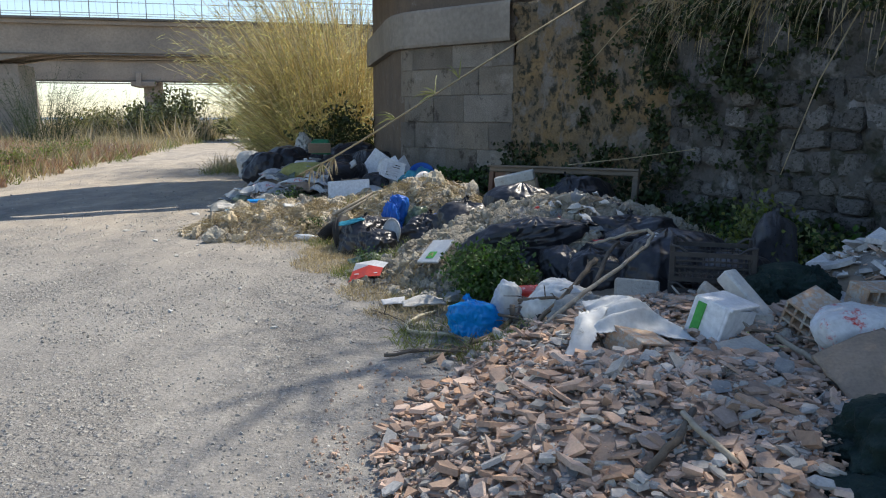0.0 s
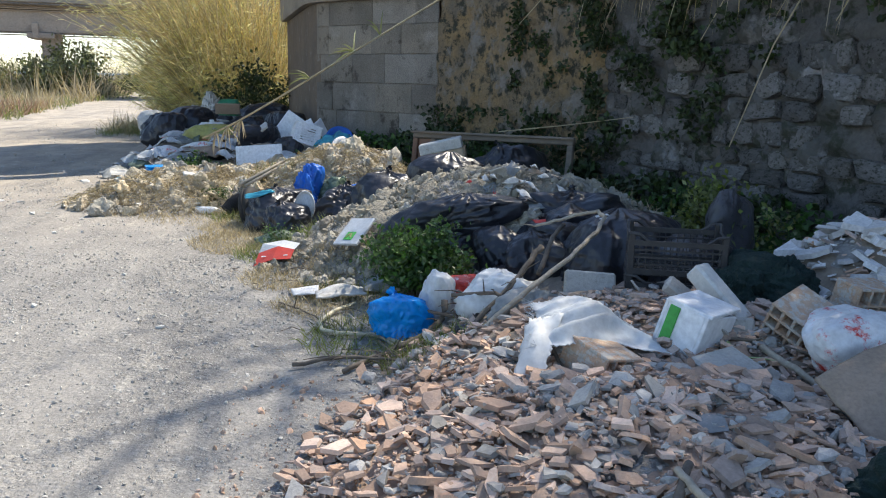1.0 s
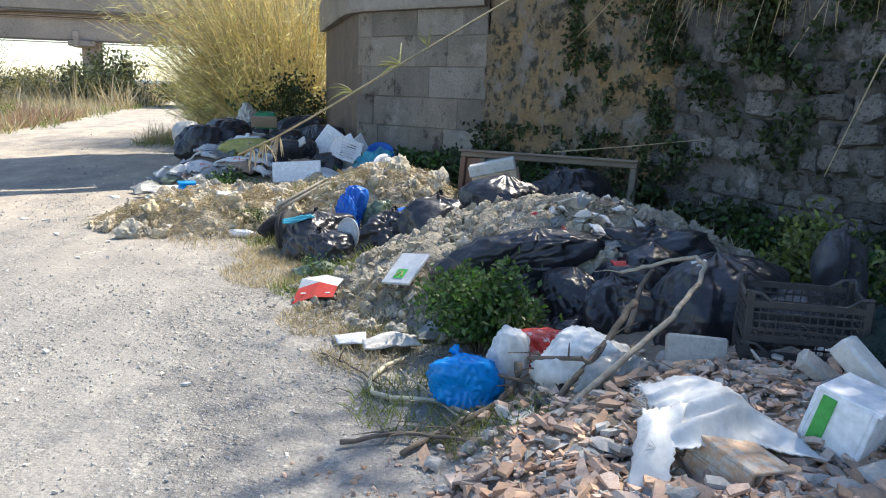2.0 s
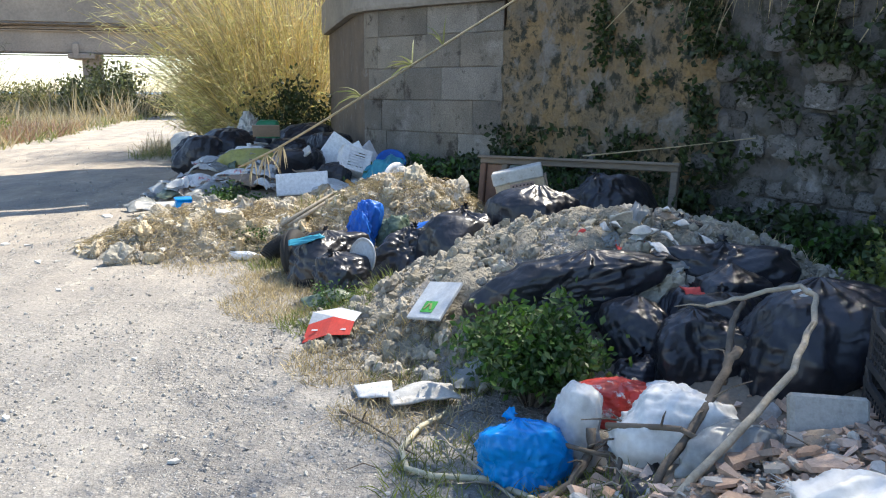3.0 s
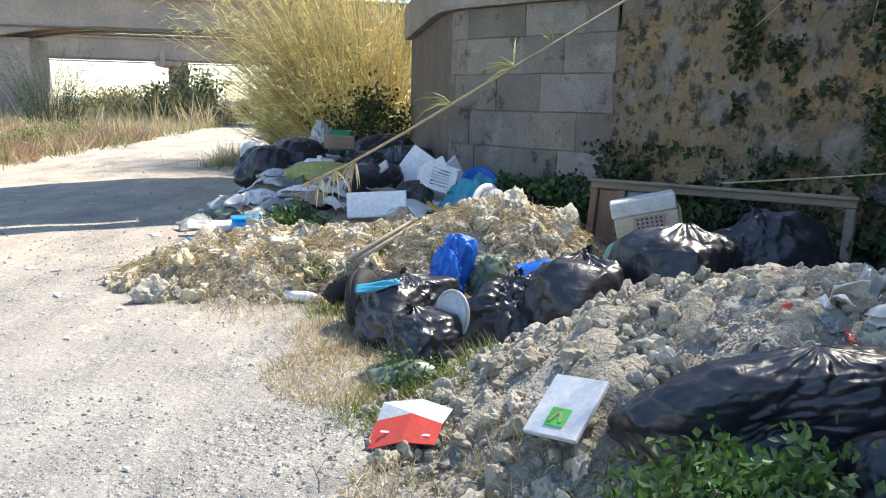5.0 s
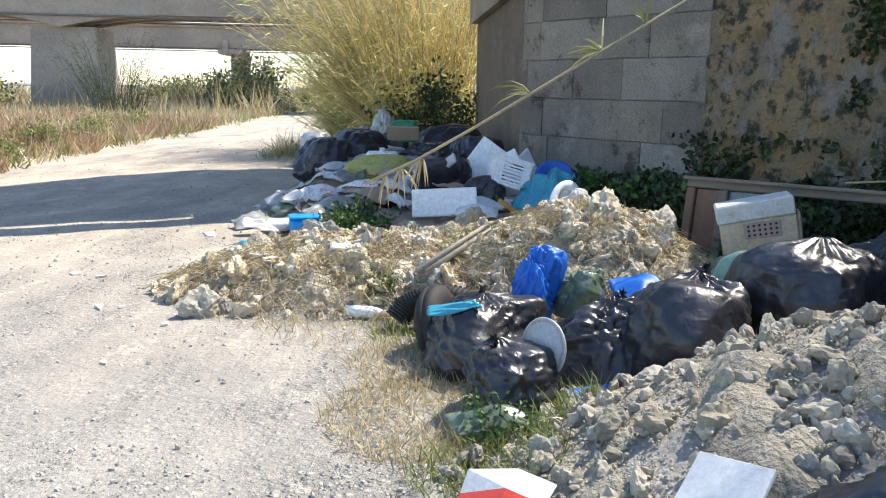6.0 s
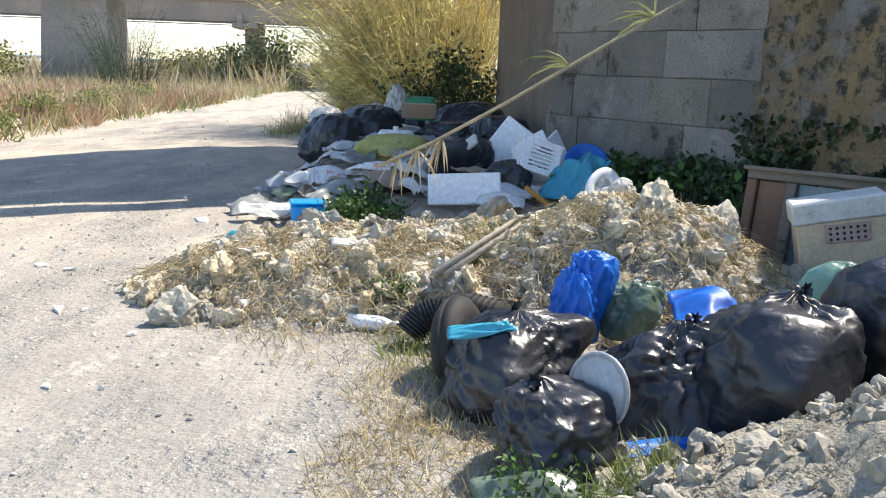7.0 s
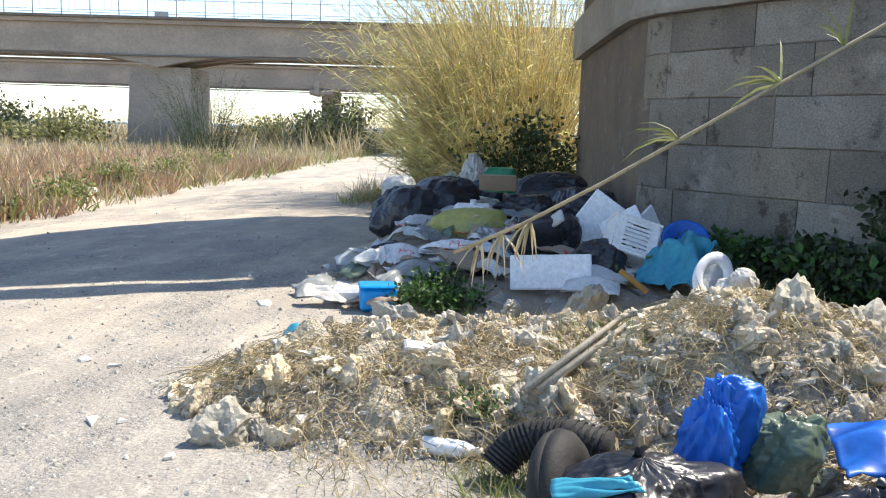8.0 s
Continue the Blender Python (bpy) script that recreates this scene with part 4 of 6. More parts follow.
M_YELLOW = film("pale yellow film", (0.46, 0.44, 0.13), (0.38, 0.38, 0.16), 0.35, thin=0.2)
M_TEAL = film("turquoise plastic sheet", (0.06, 0.36, 0.47), (0.05, 0.3, 0.42), 0.4, thin=0.1)
M_NET = mat("dark green netting", (0.008, 0.024, 0.022), (0.014, 0.035, 0.03), 12, 0.85, 0.9, 60, dist=0.02)
M_PLAST = mat("white plastic", (0.84, 0.85, 0.86), (0.76, 0.77, 0.78), 2, 0.4, 0.05, 30, (0.55, 0.53, 0.48), 0.72)
M_DUSTY = mat("dusty white paint", (0.6, 0.6, 0.58), (0.5, 0.49, 0.46), 5, 0.7, 0.2, 40, (0.4, 0.36, 0.3), 0.6)
M_CRATE = mat("dark grey crate plastic", (0.035, 0.035, 0.038), (0.05, 0.05, 0.05), 8, 0.5, 0.1, 40, (0.12, 0.11, 0.1), 0.62)
M_WOOD = mat("old grey wood", (0.24, 0.2, 0.16), (0.16, 0.14, 0.115), 3, 0.85, 0.5, 50, stretch=(1, 8, 8))
M_PALEWOOD = mat("pale dusty wood", (0.6, 0.49, 0.35), (0.5, 0.4, 0.28), 4, 0.85, 0.3, 40, (0.3, 0.24, 0.18), 0.62)
M_BROWNW = mat("brown painted wood", (0.16, 0.09, 0.06), (0.2, 0.12, 0.08), 4, 0.7, 0.3, 50)
M_CARD = mat("worn cardboard", (0.36, 0.27, 0.2), (0.3, 0.23, 0.17), 5, 0.9, 0.2, 60)
M_BRICK = mat("hollow clay brick", (0.5, 0.33, 0.22), (0.45, 0.35, 0.26), 9, 0.9, 0.4, 60, (0.48, 0.45, 0.4), 0.48)
M_CEMENT = mat("grey cement slab", (0.46, 0.44, 0.4), (0.37, 0.36, 0.33), 5, 0.95, 0.5, 60, (0.28, 0.27, 0.25), 0.62)
M_RUBBER = mat("black rubber", (0.018, 0.018, 0.018), (0.028, 0.027, 0.026), 9, 0.75, 0.3, 60)
M_RAG = mat("dirty white cloth", (0.6, 0.58, 0.54), (0.46, 0.44, 0.4), 9, 0.95, 0.4, 60)
M_PAPER = mat("dirty paper", (0.62, 0.63, 0.64), (0.52, 0.53, 0.54), 6, 0.85, 0.1, 60)
M_REDINK = mat("red print", (0.6, 0.06, 0.04), (0.54, 0.07, 0.05), 6, 0.6, 0.1, 40)
M_GREENINK = mat("green print", (0.06, 0.34, 0.06), (0.08, 0.4, 0.08), 6, 0.6, 0.0, 40)
M_TIN = mat("dull zinc lid", (0.45, 0.47, 0.5), (0.36, 0.38, 0.41), 7, 0.5, 0.3, 40, metal=0.3)
M_HOSE = mat("cream hose", (0.58, 0.53, 0.38), (0.5, 0.45, 0.32), 9, 0.6, 0.1, 40)
M_ORANGE = mat("orange painted wood", (0.6, 0.3, 0.06), (0.5, 0.24, 0.06), 8, 0.7, 0.2, 40)


def solid(ob, t):
    md = ob.modifiers.new("thickness", "SOLIDIFY")
    md.thickness, md.offset = t, 0
    return ob


def cloth(name, corners, bulge, wrinkle, material, label, cat, seed, n=30, thick=0.004, fray=0.0, parent=None, ground_gap=0.015):
    """A limp sheet hung between four corners, wrinkled, that lies on what is under it."""
    a, b, c, d = [Vector(p) for p in corners]
    size = ((b - a).length + (c - d).length) / 2 + 0.25
    up, rnd, verts = Vector((0, 0, 1)), random.Random(seed), []
    for j in range(n + 1):
        for i in range(n + 1):
            u, v = i / n, j / n
            p = (a * (1 - u) + b * u) * (1 - v) + (d * (1 - u) + c * u) * v
            e = math.sin(math.pi * u) * math.sin(math.pi * v)
            q = p * 4 + Vector((seed, 0, 0))
            along_u = Vector((u * size * 2.2 + seed, v * size * 5.5 + 1.5 * noise.noise(q * 0.5), seed))
            w = 0.8 * noise.noise(q * 0.8) + 0.9 * (0.5 - 2.2 * abs(noise.noise(along_u))) + 0.12 * noise.noise(q * 4)
            p = p + up * (bulge * e + wrinkle * w) + Vector((noise.noise(q * 0.9 + up * 5), noise.noise(q * 0.9 - up * 5), 0)) * wrinkle * 1.6
            if fray and (i in (0, n) or j in (0, n)):
                p += Vector((rnd.gauss(0, fray), rnd.gauss(0, fray), rnd.gauss(0, fray)))
            p.z = max(p.z, bumpy(p.x, p.y) + ground_gap)
            verts.append(p)
    o = sum(verts, Vector()) / len(verts)
    k = n + 1
    g = Mesh().add([p - o for p in verts], [(j * k + i, j * k + i + 1, (j + 1) * k + i + 1, (j + 1) * k + i) for j in range(n) for i in range(n)])
    ob = solid(part(name, g, material, parent, smooth=True), thick)
    ob.matrix_world = Matrix.Translation(o)
    return tagged(ob, label, cat)


def lathe(profile, n=28, oval=1.0):
    """A turned body from radius and height pairs."""
    g = Mesh()
    verts = [(r * math.cos(2 * math.pi * i / n), r * oval * math.sin(2 * math.pi * i / n), z) for r, z in profile for i in range(n)]
    faces = [(j * n + i, j * n + (i + 1) % n, (j + 1) * n + (i + 1) % n, (j + 1) * n + i) for j in range(len(profile) - 1) for i in range(n)]
    return g.add(verts, faces + [tuple(range(n - 1, -1, -1)), tuple(range((len(profile) - 1) * n, len(profile) * n))])


def axes(o, x, up=(0, 0, 1)):
    """A pose at o whose x axis runs along x and whose z axis is near up."""
    x, up = Vector(x).normalized(), Vector(up)
    y = up.cross(x).normalized()
    z = x.cross(y)
    m = Matrix((x, y, z)).transposed().to_4x4()
    m.translation = o
    return m


# ---- front: bags, sacks, branches ----
bag(0.22, 5.22, -0.01, 0.4, 0.34, 0.29, 20, 5, "bright blue knotted plastic bag on grass", M_BLUE, (-0.25, -0.2), True, 13, crease=0.13)
sack = cloth("woven_sack", ((0.78, 4.22, 0.46), (1.06, 4.28, 0.5), (1.36, 3.9, 0.36), (0.72, 3.84, 0.38)), 0.09, 0.05, M_WHITE, "torn white woven sack draped over rubble", "sack", 3, 44, fray=0.004)
fringe = Mesh()
for k in range(70):
    p = Vector((0.78, 4.22, 0.49)).lerp(Vector((0.72, 3.84, 0.4)), R.random())
    fringe.tube([p - sack.location, p - sack.location + Vector((R.uniform(-0.05, -0.01), R.gauss(0, 0.02), R.uniform(-0.03, 0.03)))], 0.0012, 0.0008, 3, cap=False)
part("frayed_threads", fringe, M_WHITE, sack)
cloth("sack_flap", ((0.72, 4.0, 0.46), (0.86, 3.98, 0.5), (0.72, 3.76, 0.3), (0.58, 3.74, 0.22)), 0.04, 0.025, M_WHITE, "drooping frayed flap of a white woven sack", "", 8, 22, fray=0.004, parent=sack)
bag(0.46, 5.3, 0.02, 0.32, 0.28, 0.38, 10, 20, "crumpled white woven sack standing on grass", M_WHITE, (-0.2, 0), False, 7, crease=0.13)
bag(0.74, 5.1, 0.06, 0.62, 0.42, 0.4, -10, 21, "white woven sack slumped beside branches", M_WHITE, (0.1, 0.1), False, 9, crease=0.12)
bag(0.9, 4.84, 0.14, 0.54, 0.36, 0.28, 15, 24, "murky white plastic bag under sticks", M_CLEAR, (0.2, 0), False, 9, crease=0.13)
bag(0.68, 5.5, 0.13, 0.36, 0.26, 0.16, 5, 31, "crumpled red printed plastic bag behind sacks", M_PRINTRED, (0, 0), False, 9, crease=0.13)
bag(0.88, 5.48, 0.12, 0.3, 0.24, 0.18, 40, 32, "white and red printed plastic bag behind sacks", M_PRINT, (0, 0), False, 9, crease=0.13)


def branch(pts, r0, r1, label, material, twigs=0, seed=0):
    """A bare branch with side twigs."""
    rnd = random.Random(seed)
    pts = [Vector(p) for p in pts]
    fine = []
    for a, b in zip(pts, pts[1:]):
        for k in range(4):
            fine.append(a.lerp(b, k / 4) + Vector((rnd.gauss(0, 0.003), rnd.gauss(0, 0.003), rnd.gauss(0, 0.003))))
    fine.append(pts[-1])
    th = thing("branch", Matrix.Translation(pts[0]), label, "branch")
    part("stem", Mesh().tube([p - pts[0] for p in fine], r0, r1, 7), material, th, smooth=True)
    for _ in range(twigs):
        p = fine[rnd.randrange(2, len(fine))] - pts[0]
        d = Vector((rnd.gauss(0, 1), rnd.gauss(0, 1), rnd.uniform(-0.2, 0.8))).normalized() * rnd.uniform(0.08, 0.22)
        part("twig", Mesh().tube([p, p + d * 0.5 + Vector((0, 0, 0.01)), p + d], 0.005, 0.002, 4), material, th)
    return th


branch([(0.44, 4.36, 0.07), (0.62, 4.6, 0.24), (0.88, 4.72, 0.42), (1.14, 4.93, 0.54), (1.38, 5.26, 0.62), (1.48, 5.44, 0.68), (1.47, 5.56, 0.69), (1.38, 5.6, 0.67), (1.25, 5.62, 0.63), (1.1, 5.66, 0.58)], 0.016, 0.01, "long bent peeled branch across the rubbish", M_PALEBARK, 2, 1)
branch([(0.5, 4.55, 0.1), (0.6, 4.72, 0.24), (0.78, 4.88, 0.36), (0.95, 5.06, 0.5), (1.02, 5.12, 0.56)], 0.014, 0.019, "broken grey branch leaning on a sack", M_BARK, 4, 2)
branch([(0.5, 5.03, 0.3), (0.71, 4.85, 0.36), (0.92, 4.66, 0.3), (1.2, 4.5, 0.36)], 0.012, 0.008, "grey stick on white sacks", M_BARK, 6, 3)
branch([(0.18, 5.26, 0.2), (0.45, 5.08, 0.17), (0.66, 4.96, 0.18), (0.92, 4.6, 0.32)], 0.011, 0.006, "thin stick across the blue bag", M_BARK, 5, 4)
branch([(-0.36, 4.7, 0.02), (-0.1, 4.76, 0.04), (0.1, 4.68, 0.05), (0.42, 4.56, 0.05)], 0.012, 0.006, "dark dead branch lying on the gravel", M_BARK, 9, 5)
branch([(-0.1, 4.6, 0.02), (0.12, 4.8, 0.04), (0.36, 4.98, 0.09), (0.46, 5.1, 0.14), (0.47, 5.14, 0.24)], 0.014, 0.02, "thick crooked dead branch on grass", M_BARK, 7, 6)
branch([(0.3, 4.5, 0.03), (0.45, 4.7, 0.1), (0.55, 5.0, 0.2), (0.6, 5.05, 0.3)], 0.013, 0.008, "dead grey branch among litter", M_BARK, 8, 7)
branch([(1.05, 5.3, 0.35), (1.2, 5.6, 0.52), (1.3, 5.72, 0.58)], 0.017, 0.013, "short broken stick on black bags", M_BARK, 1, 8)
branch([(1.58, 3.9, 0.38), (1.62, 3.78, 0.3), (1.68, 3.62, 0.26)], 0.012, 0.012, "green stalk on broken tiles", mat("green stalk", (0.3, 0.38, 0.16), (0.26, 0.34, 0.14), 9, 0.6), 1, 9)
branch([(1.72, 3.86, 0.38), (1.8, 3.62, 0.32), (1.88, 3.4, 0.28)], 0.016, 0.012, "pale broken stick on tiles", M_PALEBARK, 0, 10)
branch([(1.5, 3.98, 0.4), (1.8, 3.92, 0.37), (2.05, 3.7, 0.34)], 0.009, 0.006, "thin dark stick on rubble", M_BARK, 3, 11)
branch([(0.82, 4.0, 0.36), (0.84, 3.86, 0.3), (0.86, 3.7, 0.25), (0.92, 3.55, 0.27)], 0.009, 0.007, "thin stick hanging below the torn sack", M_BARK, 1, 12)
branch([(-0.55, 5.9, 0.02), (-0.4, 5.7, 0.03), (-0.2, 5.4, 0.02)], 0.008, 0.004, "thin curved twig on the gravel", M_BARK, 1, 13)
branch([(0.2, 4.9, 0.03), (0.0, 5.3, 0.05), (-0.1, 5.6, 0.03)], 0.007, 0.004, "pale stalk on trodden grass", M_PALEBARK, 1, 14)
branch([(0.72, 2.55, 0.24), (0.86, 2.66, 0.31), (0.98, 2.85, 0.36)], 0.018, 0.014, "grey broken stick on tiles", M_BARK, 0, 15)
branch([(1.05, 2.55, 0.27), (0.95, 2.7, 0.34), (0.92, 2.8, 0.37)], 0.014, 0.012, "pale stick on tiles", M_PALEBARK, 0, 16)

pts = [(-0.05, 5.82, 0.03), (-0.18, 5.66, 0.03), (-0.26, 5.45, 0.025), (-0.24, 5.27, 0.025), (-0.14, 5.19, 0.03), (0.06, 5.16, 0.03), (0.16, 5.06, 0.03), (0.26, 4.95, 0.03)]
tagged(part("hose", Mesh().tube(pts, 0.013, 0.013, 8), M_HOSE, smooth=True), "curved length of cream plastic hose on grass", "hose")
cloth("white_rag", ((-0.5, 6.2, 0.03), (-0.3, 6.16, 0.06), (-0.28, 5.96, 0.05), (-0.46, 6.02, 0.03)), 0.02, 0.015, M_PAPER, "crumpled white sheet of plastic on grass", "litter", 41, 14)
cloth("white_rag", ((-0.33, 6.04, 0.05), (0.0, 6.1, 0.06), (0.05, 5.92, 0.06), (-0.3, 5.86, 0.05)), 0.05, 0.025, M_RAG, "dirty white crumpled cloth on grass", "litter", 42, 20, thick=0.01)
cloth("white_rag", ((0.36, 4.74, 0.06), (0.5, 4.76, 0.08), (0.46, 4.62, 0.06), (0.36, 4.6, 0.05)), 0.05, 0.02, M_RAG, "small dirty white rag among branches", "litter", 43, 14, thick=0.01)
cloth("dark_rag", ((0.0, 6.35, 0.03), (0.22, 6.4, 0.05), (0.2, 6.2, 0.05), (0.02, 6.15, 0.03)), 0.06, 0.04, M_CLEAR, "grey crumpled film on grass", "litter", 44, 18)
th = thing("paper_packet", pose(0.68, 4.52, 0.1, -25, 5, 10), "small red and white packet on rubble", "litter")
part("packet", Mesh().bevel_box(0.14, 0.07, 0.03, pose(0, 0, 0), 0.005), M_PAPER, th)
part("print", Mesh().bevel_box(0.08, 0.06, 0.003, pose(0.025, 0, 0.018), 0.001), M_REDINK, th, "red printed patch")

th = thing("folded_flyer", pose(-0.69, 7.02, 0.105, 14, -8, -28) @ Matrix.Diagonal((0.85, 0.9, 0.9, 1)), "red and white folded leaflet on rubble", "litter")
fold = Mesh()
fold.add([(-0.2, 0.12, 0.05), (0.02, 0.16, 0.06), (0.2, 0.14, 0.03), (-0.2, 0.03, 0.0), (0.02, 0.05, 0.05), (0.2, 0.03, 0.02)], [(0, 3, 4, 1), (1, 4, 5, 2)])
solid(part("white_half", fold, M_PAPER, th), 0.004)
red = Mesh()
red.add([(-0.2, 0.03, 0.0), (0.02, 0.05, 0.05), (0.2, 0.03, 0.02), (-0.18, -0.12, -0.06), (0.03, -0.1, -0.01), (0.21, -0.08, -0.02)], [(0, 3, 4, 1), (1, 4, 5, 2)])
red_half = solid(part("red_half", red, M_REDINK, th, "red printed half"), 0.004)
for x in (-0.1, 0.06, 0.14):
    part("print_bar", Mesh().box(0.05, 0.012, 0.003, pose(x, -0.045, -0.002 + 0.02 * (x + 0.1), 15, 0, 0)), M_PAPER, red_half)

th = thing("sign_panel", axes((-0.06, 6.7, 0.345), (0.74, -0.66, 0.12), (-0.42, -0.38, 0.82)), "dusty pale grey panel with a green emblem on rubble", "panel")
part("panel", Mesh().bevel_box(0.24, 0.29, 0.022, pose(0, 0, 0), 0.004), mat("dull grey panel", (0.5, 0.53, 0.56), (0.43, 0.46, 0.49), 6, 0.6, 0.1, 50), th)
emblem = part("emblem", Mesh().bevel_box(0.085, 0.085, 0.004, pose(0.0, -0.06, 0.014), 0.001), M_GREENINK, th, "green square emblem")
for k in (-1, 1):
    part("emblem_bar", Mesh().box(0.012, 0.05, 0.004, pose(0.014 * k, -0.06, 0.018, 0, 0, 22 * k)), M_YELLOW, emblem)


# ---- crates, bricks, boxes ----
def crate(m, w, d, h, label):
    """A fruit crate: corner posts, rims and lattice sides."""
    th = thing("fruit_crate", m, label, "crate", "stacked fruit crates")
    for sx in (-1, 1):
        for sy in (-1, 1):
            part("post", Mesh().bevel_box(0.035, 0.035, h, pose(sx * (w / 2 - 0.012), sy * (d / 2 - 0.012), h / 2), 0.005), M_CRATE, th)
    for turn, size, off in ((0, w, -d / 2), (180, w, -d / 2), (90, d, -w / 2), (270, d, -w / 2)):
        g = Mesh()
        top = h * 0.78
        for z in (0.03, top):
            g.box(size, 0.016, 0.028, pose(0, off, z))
        for k in range(1, 4):
            g.box(size, 0.006, 0.008, pose(0, off, 0.03 + (top - 0.03) * k / 4))
        for k in range(int(size / 0.034)):
            g.box(0.005, 0.005, top - 0.03, pose(-size / 2 + 0.02 + k * 0.034, off, (top + 0.03) / 2))
        for s in (-1, 1):
            g.tube([(s * size * 0.28, off, top), (s * size * 0.4, off, h * 0.97), (s * size * 0.5, off, h * 0.99)], 0.009, 0.009, 5)
        part("side", g, M_CRATE, th, m=pose(0, 0, 0, 0, 0, turn))
    g = Mesh()
    for k in range(int(w / 0.04)):
        g.box(0.012, d, 0.008, pose(-w / 2 + 0.02 + k * 0.04, 0, 0.012))
    for k in range(int(d / 0.04)):
        g.box(w, 0.012, 0.008, pose(0, -d / 2 + 0.02 + k * 0.04, 0.014))
    part("base", g, M_CRATE, th)
    return th


crate(pose(1.7, 4.86, 0.25, 3, 0, -17), 0.5, 0.33, 0.24, "black plastic lattice fruit crate on rubbish")
crate(pose(1.7, 4.85, 0.48, 3, 0, -17), 0.5, 0.33, 0.24, "black plastic lattice fruit crate on another crate")


def hollow_brick(m, sx, sy, sz, nx, nz, label):
    """A clay brick with through holes along its length."""
    th = thing("hollow_brick", m, label, "brick")
    t = 0.014
    for k in range(nz + 1):
        part("web" if 0 < k < nz else "face", Mesh().bevel_box(sx + t, sy, t, pose(0, 0, -sz / 2 + sz * k / nz), 0.003), M_BRICK, th)
    for k in range(nx + 1):
        for j in range(nz):
            part("rib", Mesh().bevel_box(t, sy - 0.004, sz / nz - t, pose(-sx / 2 + sx * k / nx, 0, -sz / 2 + sz * (j + 0.5) / nz), 0.002), M_BRICK, th)
    return th


hollow_brick(pose(1.94, 3.98, 0.46, 15, 25, -53), 0.17, 0.24, 0.17, 3, 3, "broken hollow clay brick with grey mortar")
hollow_brick(pose(1.0, 3.84, 0.33, 10, 10, 28), 0.2, 0.26, 0.13, 4, 2, "hollow clay brick lying under the torn sack")
hollow_brick(pose(2.35, 4.15, 0.5, 10, 5, 15), 0.22, 0.15, 0.16, 3, 2, "hollow clay brick beside the netting")


def slab(m, sx, sy, sz, label, material=None, name="concrete_slab", b=0.012, cat="slab"):
    ob = part(name, Mesh().bevel_box(sx, sy, sz, Matrix(), b), material or M_CEMENT)
    ob.matrix_world = m
    return tagged(ob, label, cat)


slab(pose(1.22, 4.8, 0.34, 68, 4, -4), 0.28, 0.29, 0.05, "grey cement slab propped on rubble")
slab(pose(1.55, 4.82, 0.37, 0, -8, 15), 0.36, 0.09, 0.05, "long grey cement strip on rubble", name="cement_strip")
slab(pose(1.69, 4.25, 0.5, 0, 40, -52), 0.34, 0.11, 0.09, "dusty white cement lintel piece leaning on rubble", M_DUSTY, "lintel_piece")
slab(pose(1.58, 4.42, 0.46, 20, 35, -20), 0.2, 0.1, 0.06, "broken grey cement piece", M_CEMENT, "cement_piece")
slab(pose(1.7, 4.07, 0.36, 70, 0, -20), 0.16, 0.17, 0.06, "grey block set on edge in rubble", M_CEMENT, "cement_block")
slab(pose(1.28, 3.86, 0.31, 20, 12, -35), 0.26, 0.05, 0.02, "splintered board in rubble", M_WOOD, "board", 0.004, "board")
slab(pose(1.5, 3.72, 0.34, 12, -5, 20), 0.24, 0.2, 0.05, "flat grey cement piece on tiles", M_CEMENT, "cement_piece")
th = thing("polystyrene_box", pose(1.47, 4.0, 0.42, 12, 10, 38), "open white box with a green printed edge", "box")
part("base", Mesh().bevel_box(0.26, 0.2, 0.02, pose(0, 0, -0.09), 0.004), M_PLAST, th)
for s in (-1, 1):
    part("side", Mesh().bevel_box(0.26, 0.018, 0.2, pose(0, s * 0.1, 0), 0.004), M_PLAST, th)
    part("end", Mesh().bevel_box(0.018, 0.182, 0.2, pose(s * 0.121, 0, 0), 0.004), M_PLAST, th)
part("green_edge", Mesh().bevel_box(0.01, 0.05, 0.17, pose(-0.135, 0.05, 0.0), 0.002), M_GREENINK, th, "green printed strip")
part("lid", Mesh().bevel_box(0.28, 0.22, 0.018, pose(0.01, 0, 0.115, 0, -6, 4), 0.004), M_PLAST, th)

bag(2.08, 3.74, 0.3, 0.5, 0.36, 0.26, 25, 61, "white plastic sack with red print on rubble", M_PRINT, (0.3, 0.2), False, 9, crease=0.08)
cloth("cardboard_sheet", ((1.66, 3.36, 0.42), (2.06, 3.5, 0.52), (2.1, 3.1, 0.36), (1.72, 3.04, 0.28)), 0.03, 0.012, M_CARD, "curled sheet of worn brown cardboard", "cardboard", 51, 20, thick=0.012)
for x, y, z, sx, sy, sz, s in ((1.7, 2.7, 0.1, 0.75, 0.6, 0.36, 71), (2.22, 4.6, 0.3, 0.62, 0.45, 0.34, 72), (1.95, 4.55, 0.32, 0.4, 0.36, 0.26, 73), (1.55, 2.4, 0.02, 0.5, 0.4, 0.25, 74)):
    bag(x, y, z, sx, sy, sz, 30, s, "crumpled dark green plastic netting", M_NET, (0, 0), False, 17, crease=0.16)
bag(2.3, 5.25, 0.2, 0.44, 0.4, 0.34, 0, 79, "dark crumpled plastic bag among rubbish", M_NET, (0, 0), False, 9, crease=0.12)
M_SMOKE = film("smoky grey film", (0.07, 0.07, 0.08), (0.11, 0.11, 0.12), 0.3, thin=0.2)
bag(2.66, 6.2, 0.3, 0.36, 0.34, 0.5, 0, 75, "smoky translucent bag snagged on dry stalks", M_SMOKE, (0, 0), True, 9)
bag(1.9, 6.85, 0.15, 0.3, 0.3, 0.32, 0, 76, "small dark bag with a blue knot", M_BAG, (0, 0), False)
